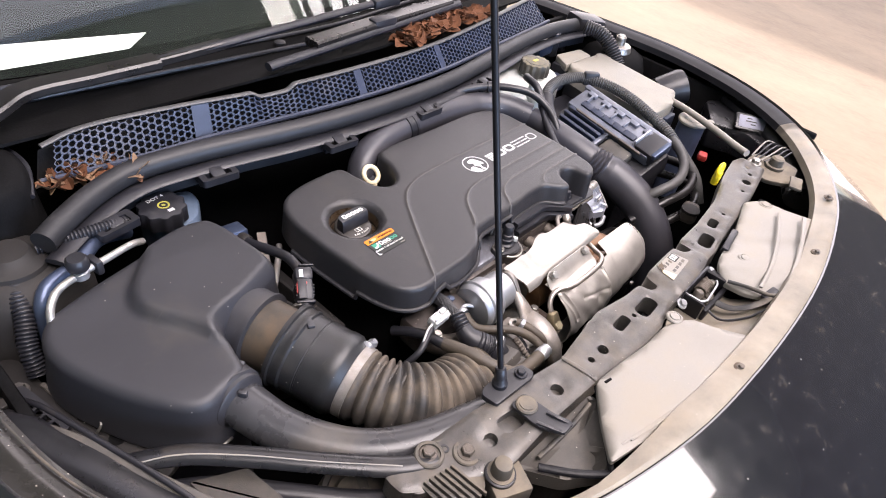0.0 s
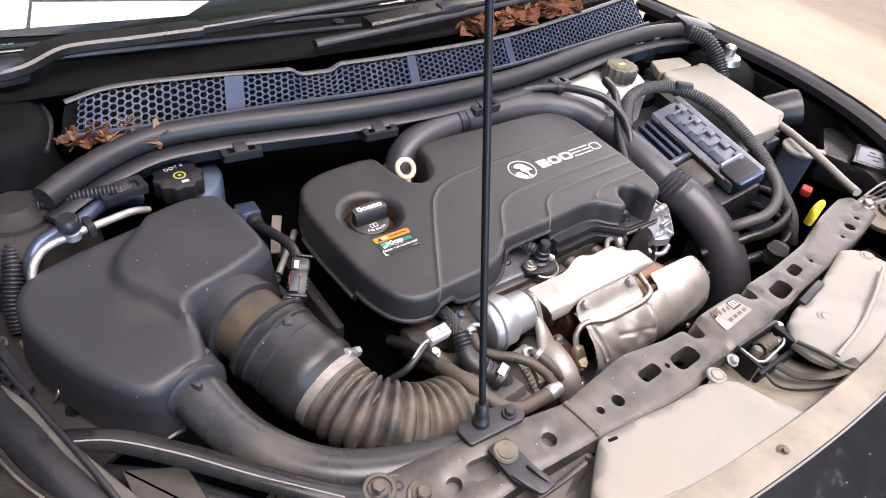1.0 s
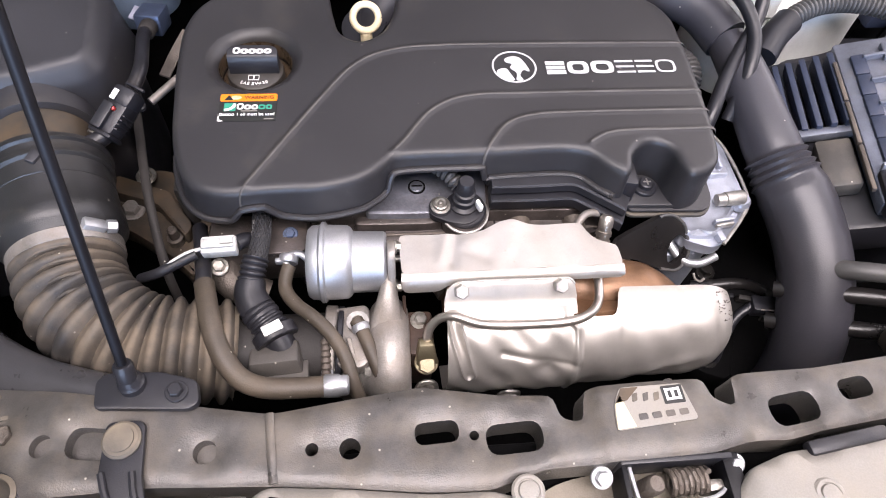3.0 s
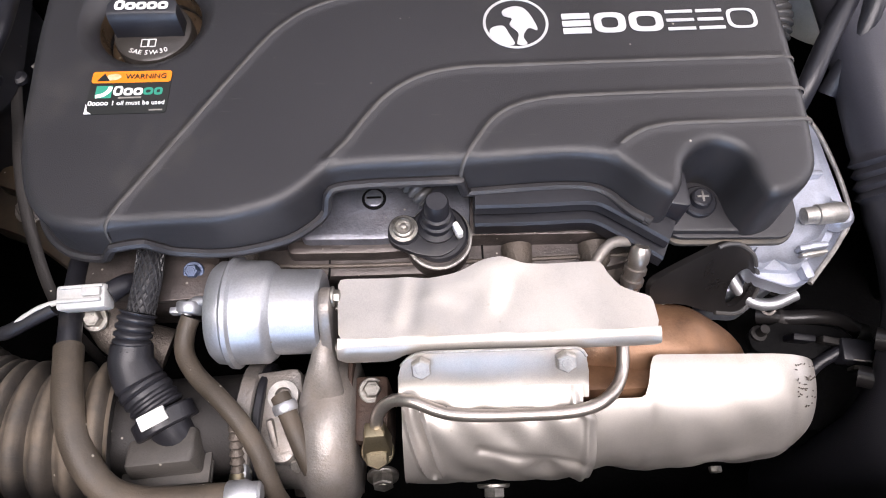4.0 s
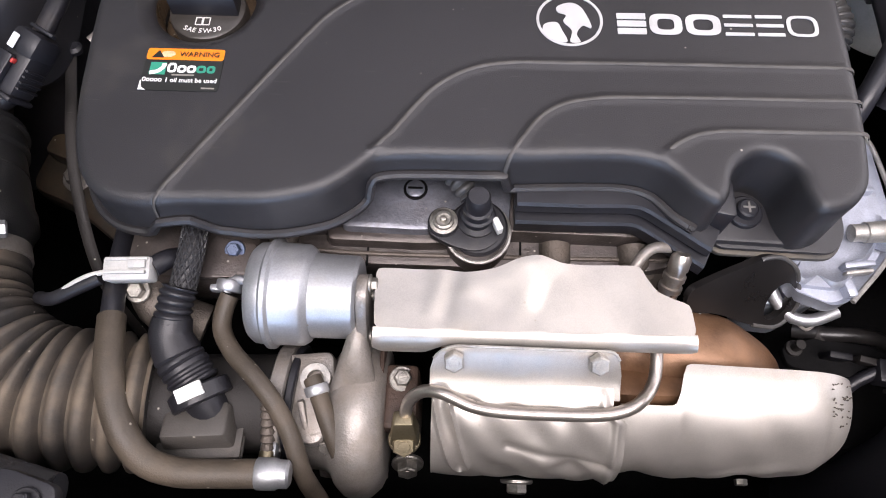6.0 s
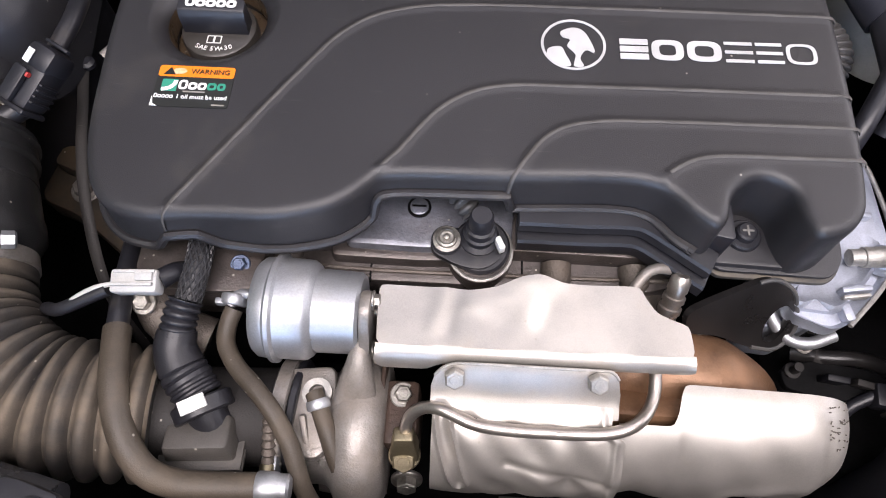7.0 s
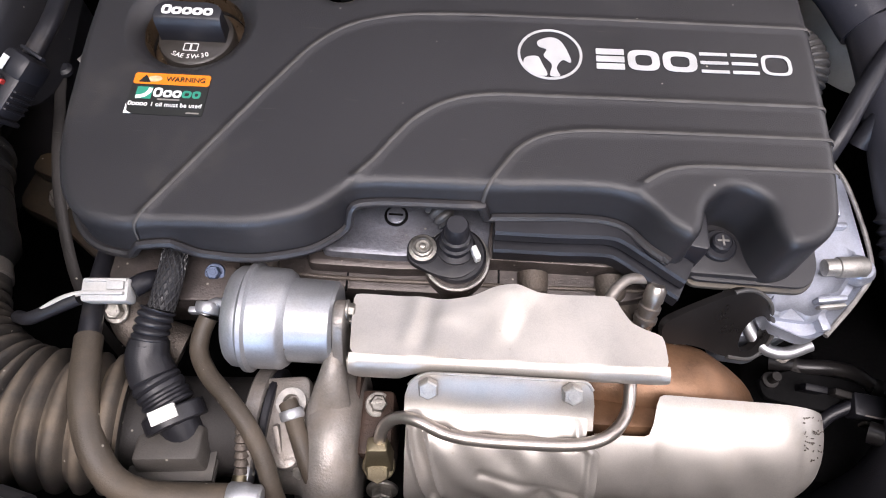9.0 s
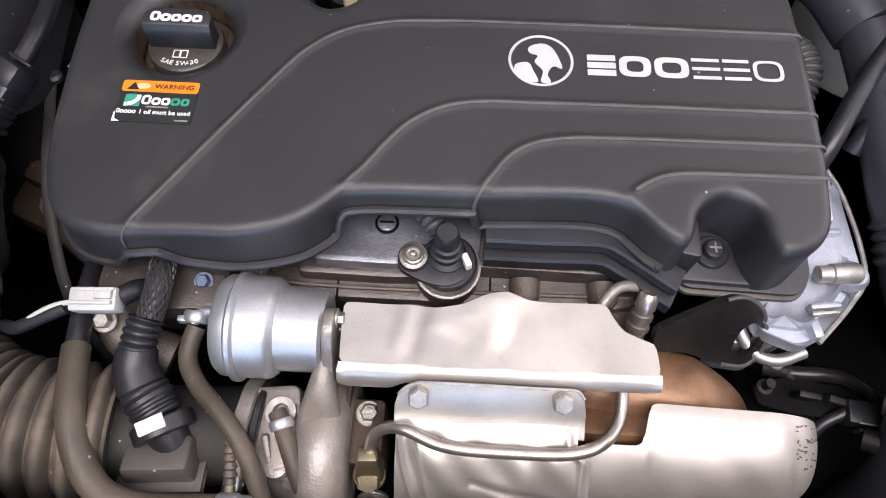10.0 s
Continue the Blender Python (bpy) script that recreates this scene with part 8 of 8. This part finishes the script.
gh = thing("gearbox_vent_hose", (0.23, -0.15, 0.66), "thin black vent hose curving over the gearbox", "hose")
part("hose", tube([(0.166, -0.134, 0.690), (0.185, -0.139, 0.700), (0.205, -0.140, 0.703), (0.226, -0.144, 0.701), (0.244, -0.158, 0.692), (0.252, -0.180, 0.67)], 0.0058, 0.004, 12), M_SATIN, gh)
for p in ((0.178, -0.1375, 0.697), (0.236, -0.1505, 0.697)):
    part("hose_clip", lathe(p, (1, -0.3, 0.1), [(0, 0.0062), (0.001, 0.0068), (0.006, 0.0068), (0.007, 0.0062)], 14), M_TOWER, gh)

# right-hand lamp and wing details
lampr = thing("headlamp", (0.62, -0.18, 0.72), "black headlamp housing with a paper label coloured for shade", "headlamp")
part("housing", prism(rounded([(0.560, -0.140), (0.652, -0.085), (0.700, -0.120), (0.665, -0.225), (0.600, -0.285), (0.555, -0.262), (0.585, -0.205)], 0.012), 0.755, 0.812, 0.006), M_LAMPBLACK, lampr)
part("cap", box((0.668, -0.160, 0.818), (0.040, 0.10, 0.018), 0.005, (0, 0, -28)), M_BLACK, lampr)
part("label_ledge", box((0.610, -0.205, 0.808), (0.076, 0.038, 0.010), 0.003, (0, -14, -57)), M_BLACK, lampr)
lab = part("paper_label", box((0, 0, 0), (0.062, 0.026, 0.0012), 0.0003), M_TICKET, lampr, "printed paper label, blue-grey for the shade on it")
lab.matrix_basis = Matrix.Translation((0.604, -0.206, 0.829)) @ Vector((0, 0, 1)).rotation_difference(Vector((-0.5, -0.35, 0.8))).to_matrix().to_4x4() @ pose(0, 0, 0, 0, 0, -57)
part("label_block", box((0, 0, 0), (0.074, 0.036, 0.016), 0.003), M_LAMPBLACK, lampr).matrix_basis = lab.matrix_basis @ pose(0, 0, -0.0088)
for k in range(3):
    part("print_bar", box((0, 0, 0), (0.010 + 0.012 * (k % 2), 0.0022, 0.0006), 0), M_INK, lab).matrix_basis = lab.matrix_basis @ pose(-0.010 + 0.004 * k, 0.007 - 0.006 * k, 0.001)
part("outer_lens", tube([(0.715, -0.06, 0.80), (0.690, -0.15, 0.81), (0.630, -0.245, 0.815), (0.55, -0.315, 0.81), (0.46, -0.365, 0.80)], 0.030, 0.02, 18, 0.8), M_LAMPBLACK, lampr)
wr = thing("lamp_wiring", (0.52, -0.28, 0.80), "bunch of thin pale wires to the headlamp", "wiring")
for k in range(6):
    part("wire", tube([(0.425, -0.262 - 0.006 * k, 0.850), (0.47, -0.262 - 0.008 * k, 0.858 - 0.002 * k), (0.52, -0.262 - 0.009 * k, 0.846), (0.555, -0.275 - 0.008 * k, 0.83)], 0.0016, 0.008, 6), (M_PANEL, M_BLACK, M_HOSE)[k % 3], wr)
br2 = thing("corner_bracket", (0.44, -0.30, 0.83), "dusty steel corner bracket with bolts", "bracket")
part("plate", prism(rounded([(0.385, -0.262), (0.445, -0.258), (0.475, -0.300), (0.465, -0.335), (0.40, -0.345), (0.375, -0.310)], 0.008), 0.838, 0.846, 0.0015), M_DUSTY, br2)
hexbolt((0.412, -0.275, 0.846), (0, 0, 1), 0.013, br2)
part("bump_stop", lathe((0.430, -0.303, 0.846), (0, 0, 1), [(0, 0.016), (0.005, 0.016), (0.006, 0.012), (0.018, 0.011), (0.021, 0.008), (0.021, 0.001)], 24), M_DUSTY, br2)
part("tab", box((0.385, -0.352, 0.858), (0.040, 0.020, 0.006), 0.002, (0, 0, 15)), M_DUSTY, br2)
duc = thing("wing_duct", (0.63, -0.02, 0.78), "dark round duct in the wing", "duct")
part("duct", lathe((0.600, 0.005, 0.800), (0.6, -0.5, 0.3), [(0, 0.032), (0.05, 0.038), (0.06, 0.036), (0.06, 0.001)], 28), M_HOSE, duc)
stt = thing("strut_tower", (0.60, 0.17, 0.60), "dark strut tower with exposed top mount", "strut tower")
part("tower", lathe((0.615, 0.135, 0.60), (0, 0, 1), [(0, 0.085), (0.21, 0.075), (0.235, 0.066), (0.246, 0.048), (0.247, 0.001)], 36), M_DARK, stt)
part("top_mount", lathe((0.615, 0.130, 0.846), (0, 0, 1), [(0, 0.030), (0.012, 0.026), (0.014, 0.012), (0.030, 0.011), (0.034, 0.007)], 24), M_BOLT, stt)
hz = thing("cowl_conduit", (0.58, 0.16, 0.85), "ribbed conduit running into the cowl", "conduit")
part("conduit", bellows([(0.575, 0.10, 0.83), (0.580, 0.135, 0.862), (0.575, 0.165, 0.880), (0.560, 0.195, 0.885)], 0.016, 0.006, 0.003, 18), M_HOSE, hz)
part("boot", box((0.615, 0.225, 0.872), (0.085, 0.055, 0.035), 0.012, (0, 10, -20)), M_HOSE, hz)
bx = thing("cowl_valves", (0.47, 0.235, 0.80), "cluster of dark valve bodies with a blue cap under the cowl", "valve")
part("valve", box((0.462, 0.232, 0.845), (0.050, 0.030, 0.030), 0.006), M_BLUE, bx, "blue plastic cap")
part("valve", lathe((0.505, 0.232, 0.82), (0, 0, 1), [(0, 0.014), (0.05, 0.013), (0.054, 0.009)], 16), M_BLACK, bx)
part("valve", lathe((0.545, 0.235, 0.82), (0, 0, 1), [(0, 0.012), (0.055, 0.012), (0.058, 0.009)], 16), M_BLACK, bx)

# ---- cowl: seal, clips, grille, wipers, debris ----
seal = thing("bonnet_seal", (0, 0.21, 0.87), "thick black foam-rubber bonnet seal along the cowl", "seal")
SEAL = [(-0.575, 0.168, 0.884), (-0.545, 0.188, 0.886), (-0.50, 0.212, 0.888), (-0.445, 0.228, 0.890), (-0.372, 0.224, 0.890), (-0.30, 0.212, 0.890), (-0.218, 0.197, 0.889), (-0.088, 0.183, 0.888), (0.075, 0.182, 0.886), (0.18, 0.195, 0.884), (0.277, 0.213, 0.882), (0.40, 0.232, 0.878), (0.50, 0.236, 0.876), (0.60, 0.224, 0.874)]
part("tube", tube(SEAL, 0.0142, 0.012, 20), M_SEAL, seal)
part("carrier_lip", sweep(bmesh.new(), curve_pts([(q[0], q[1] - 0.020, q[2] - 0.014) for q in SEAL], 0.012), 0.012, 10, 0.35), M_BLACK, seal)
part("carrier_wall", loft([[(q.x, q.y - 0.012, q.z - 0.012) for q in curve_pts(SEAL, 0.02)], [(q.x, q.y - 0.014, q.z - 0.040) for q in curve_pts(SEAL, 0.02)], [(q.x, q.y + 0.05, q.z - 0.05) for q in curve_pts(SEAL, 0.02)]]), M_BLACK, seal)
CL = [(-0.498, 0.169, 8), (-0.352, 0.186, -6), (-0.168, 0.156, -5), (0.012, 0.150, 0), (0.172, 0.160, 6)]
first = None
for x, y, a in CL:
    if first is None:
        first = thing("seal_clip", (x, y, 0.866), "black plastic retaining clip on the seal carrier", "clip", "seal clips")
        part("frame", shell(rect(x, y, 0.050, 0.026, 0.004), lambda x, y, d: 0 * x + 0.874, 0.010, [rect(x, y - 0.001, 0.034, 0.014, 0.002)], 0.02), M_BLACK, first)
        part("tongue", box((x, y + 0.002, 0.872), (0.018, 0.018, 0.008), 0.002, (12, 0, 0)), M_BLACK, first)
        part("foot", box((x, y + 0.010, 0.862), (0.044, 0.010, 0.020), 0.003), M_BLACK, first)
        first.matrix_basis = pose(x, y, 0.866, 0, 0, a)
    else:
        copy_thing(first, pose(x, y, 0.868, 0, 0, a))

grille = thing("cowl_grille", (0, 0.24, 0.88), "black plastic cowl grille with honeycomb holes, tinted blue for sky light", "grille")
LOW = curve_pts([(-0.535, 0.262, 0.893), (-0.44, 0.247, 0.894), (-0.326, 0.238, 0.894), (-0.087, 0.212, 0.893), (0.102, 0.212, 0.890), (0.30, 0.235, 0.886), (0.52, 0.262, 0.882)], 0.002)
HIGH = curve_pts([(-0.520, 0.276, 0.926), (-0.475, 0.280, 0.932), (-0.36, 0.264, 0.934), (-0.238, 0.245, 0.931), (-0.06, 0.234, 0.928), (0.112, 0.236, 0.926), (0.28, 0.258, 0.926), (0.50, 0.300, 0.924)], 0.002)
# a stepped notch in its upper edge
for q in HIGH:
    q.z -= 0.0085 * max(0.0, min(1.0, (0.034 - abs(q.x + 0.218)) / 0.012))


def on_grille(u, v, lift=0.0):
    """A place on the grille: u along it (0 to 1), v up it."""
    a = LOW[min(len(LOW) - 1, max(0, int(u * (len(LOW) - 1))))]
    f = u * (len(HIGH) - 1)
    i = min(len(HIGH) - 2, max(0, int(f)))
    b = HIGH[i].lerp(HIGH[i + 1], f - i)
    fl = u * (len(LOW) - 1)
    j = min(len(LOW) - 2, max(0, int(fl)))
    a = LOW[j].lerp(LOW[j + 1], fl - j)
    return a.lerp(b, v) + Vector((0, -0.7, 0.7)) * lift


STRIPS = ((0.190, 0.010), (0.440, 0.006), (0.620, 0.006))
mesh = bmesh.new()
cols, rows_n = 116, 5
vy = 0.88 / rows_n
for i in range(cols):
    for j in range(rows_n + 1):
        u = 0.015 + (i + 0.5) / cols * 0.97
        v = 0.06 + (j + (0.5 if i % 2 else 0.0)) * vy
        if v > 0.95 or any(abs(u - s) < w for s, w in STRIPS):
            continue
        hw, hh = 0.97 / cols, vy
        outer = [(-hw * 0.667, 0), (-hw * 0.333, hh / 2), (hw * 0.333, hh / 2), (hw * 0.667, 0), (hw * 0.333, -hh / 2), (-hw * 0.333, -hh / 2)]
        ov = [mesh.verts.new(on_grille(u + a, min(1, max(0, v + b)))) for a, b in outer]
        iv = [mesh.verts.new(on_grille(u + a * 0.72, min(1, max(0, v + b * 0.80)))) for a, b in outer]
        bv = [mesh.verts.new(on_grille(u + a * 0.72, min(1, max(0, v + b * 0.80)), -0.004)) for a, b in outer]
        for k in range(6):
            n = (k + 1) % 6
            mesh.faces.new((ov[k], ov[n], iv[n], iv[k]))
            mesh.faces.new((iv[k], iv[n], bv[n], bv[k]))
part("honeycomb", mesh, M_COWL, grille, "honeycomb screen", angle=30)
for s, w in STRIPS:
    part("divider", thicken(loft([[on_grille(s + a * w * 1.15, v, 0.0006) for v in np.linspace(0, 1, 5)] for a in (-1, 0, 1)]), 0.002), M_COWL, grille, "plain divider strip")
part("top_rail", tube([q + Vector((0, 0.003, 0.002)) for q in HIGH[::3]], 0.0045, 0.006, 10, 0.5), M_CONDUIT, grille, "thin grey top edge")
part("bottom_rail", tube([q for q in LOW[::12]], 0.004, 0.01, 8), M_COWL, grille)
# near-black sheet stands in for the shade inside the honeycomb holes
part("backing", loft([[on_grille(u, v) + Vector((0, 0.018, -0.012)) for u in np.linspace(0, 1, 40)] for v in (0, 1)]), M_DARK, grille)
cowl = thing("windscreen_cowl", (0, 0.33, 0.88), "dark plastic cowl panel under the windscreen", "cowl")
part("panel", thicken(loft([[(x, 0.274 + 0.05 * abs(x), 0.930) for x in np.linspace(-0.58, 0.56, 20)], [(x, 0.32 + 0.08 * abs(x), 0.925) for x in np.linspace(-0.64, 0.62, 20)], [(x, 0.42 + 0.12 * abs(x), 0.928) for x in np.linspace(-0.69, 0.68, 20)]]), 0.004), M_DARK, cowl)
for y0, z0 in ((0.335, 0.930), (0.375, 0.931)):
    part("moulded_rib", tube([(x, y0 + 0.10 * abs(x), z0) for x in np.linspace(-0.60, 0.58, 12)], 0.0035, 0.02, 8), M_BLACK, cowl, "raised moulded rib")
for x in (-0.42, -0.12, 0.20, 0.46):
    part("fixing", lathe((x, 0.352 + 0.09 * abs(x), 0.931), (0, 0, 1), [(0, 0.009), (0.003, 0.009), (0.004, 0.006), (0.004, 0.001)], 18), M_BLACK, cowl, "black push fixing")
corner = thing("cowl_corner", (-0.60, 0.28, 0.86), "rounded black trim over the cowl corner", "trim")
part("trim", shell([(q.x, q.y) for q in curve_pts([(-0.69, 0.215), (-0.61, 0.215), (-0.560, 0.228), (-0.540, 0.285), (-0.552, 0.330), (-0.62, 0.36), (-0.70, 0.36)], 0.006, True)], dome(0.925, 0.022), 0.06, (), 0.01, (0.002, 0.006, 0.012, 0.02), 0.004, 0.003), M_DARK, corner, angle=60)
part("edge_bead", tube([(-0.70, 0.362, 0.915), (-0.62, 0.362, 0.915), (-0.553, 0.334, 0.912), (-0.539, 0.285, 0.908), (-0.556, 0.230, 0.900)], 0.003, 0.01, 8), M_BLACK, corner, "rounded edge bead")
part("fold", tube([(-0.69, 0.30, 0.926), (-0.63, 0.29, 0.927), (-0.575, 0.25, 0.922)], 0.003, 0.01, 8, 0.5), M_GLOSS, corner)

for name, pts in (("driver", [(-0.600, 0.330, 0.950), (-0.555, 0.325, 0.955), (-0.505, 0.345, 0.962), (-0.42, 0.345, 0.962), (-0.335, 0.343, 0.962)]), ("passenger", [(-0.11, 0.296, 0.955), (0.0, 0.300, 0.958), (0.12, 0.305, 0.958), (0.22, 0.31, 0.958)])):
    wp = thing("wiper", pts[0], "matt black windscreen wiper parked on the glass", "wiper", "wipers")
    part("arm", flat_bar(pts, 0.030, 0.014, 0.010, 0.003), M_SATIN, wp, "flat-topped arm")
    part("arm_tip", flat_bar([pts[-2], pts[-1], (pts[-1][0] + 0.10, pts[-1][1], pts[-1][2] + 0.002)], 0.018, 0.012, 0.010, 0.002), M_SATIN, wp)
    if name == "driver":
        part("blade", tube([(-0.345, 0.343, 0.962), (-0.20, 0.340, 0.966), (-0.02, 0.340, 0.970), (0.20, 0.345, 0.975), (0.40, 0.355, 0.98)], 0.0075, 0.02, 10, 0.8), M_BLACK, wp)
        part("knuckle", box((-0.562, 0.328, 0.952), (0.040, 0.030, 0.030), 0.008, (0, 0, 10)), M_BLACK, wp)
        part("connector", box((0.085, 0.338, 0.972), (0.060, 0.018, 0.016), 0.004), M_BLACK, wp)
    else:
        part("blade", tube([(-0.20, 0.282, 0.945), (0.0, 0.288, 0.950), (0.24, 0.300, 0.955)], 0.0085, 0.02, 10, 0.8), M_BLACK, wp)
        part("connector", box((0.04, 0.296, 0.960), (0.050, 0.022, 0.018), 0.005), M_BLACK, wp)


def leaf(bm, at, size, turn, tilt, bend):
    m = Matrix.Translation(at) @ pose(0, 0, 0, tilt, rnd.uniform(-40, 40), turn)
    prev = None
    for k in range(5):
        u = k / 4
        w = size * 0.46 * math.sin(math.pi * min(0.97, u * 0.9 + 0.06))
        a = m @ Vector((-w, size * (u - 0.5), bend * (u - 0.5) ** 2 * size + 0.2 * w))
        b = m @ Vector((0, size * (u - 0.5), bend * (u - 0.5) ** 2 * size))
        c = m @ Vector((w, size * (u - 0.5), bend * (u - 0.5) ** 2 * size + 0.2 * w))
        row = [bm.verts.new(q) for q in (a, b, c)]
        if prev:
            bm.faces.new((prev[0], prev[1], row[1], row[0]))
            bm.faces.new((prev[1], prev[2], row[2], row[1]))
        prev = row


rnd = random.Random(5)
bm1, bm2 = bmesh.new(), bmesh.new()
for k in range(80):
    x = rnd.uniform(-0.535, -0.432)
    y = 0.236 + 0.030 * (x < -0.45) + rnd.uniform(-0.016, 0.016)
    leaf(bm1 if k % 2 else bm2, (x, y - 0.006, 0.892 + rnd.uniform(-0.008, 0.004)), rnd.uniform(0.011, 0.022), rnd.uniform(0, 360), rnd.uniform(-45, 45), rnd.uniform(-2, 3))
solo("leaf_litter", thicken(bm1, 0.0004), M_LEAF, "dry brown leaves caught behind the bonnet seal", "leaves", kind="stuff")
solo("leaf_litter", thicken(bm2, 0.0004), M_LEAF2, "pale dry leaves caught behind the bonnet seal", "leaves", kind="stuff")
bm3 = bmesh.new()
for k in range(170):
    u = rnd.random()
    x = 0.05 + 0.27 * u
    y = 0.270 + 0.022 * u + rnd.uniform(-0.020, 0.014)
    leaf(bm3, (x, y, 0.930 + rnd.uniform(0, 0.016) * math.sin(math.pi * min(1, u + 0.1))), rnd.uniform(0.018, 0.034), rnd.uniform(60, 120), rnd.uniform(-35, 35), rnd.uniform(-1, 2))
solo("leaf_litter", thicken(bm3, 0.0004), M_LEAF, "heap of reddish dry leaves on the cowl", "leaves", kind="stuff")

# papers behind the windscreen
for k, o in enumerate(([(-0.575, 0.60), (-0.498, 0.582), (-0.535, 0.425), (-0.60, 0.432)], [(-0.497, 0.565), (-0.270, 0.50), (-0.325, 0.455), (-0.517, 0.478)])):
    pp = thing("paper_sheet", (*o[0], 0.926), "white printed paper lying on the dashboard", "paper")
    part("sheet", prism(o, 0.9258, 0.9268), M_PAPER, pp)
    if k == 0:
        for j in range(6):
            part("print_bar", box((-0.585 + 0.008 * j, 0.447, 0.9271), (0.006, 0.005, 0.0004), 0, (0, 0, -6)), M_TEAL, pp, "teal print")
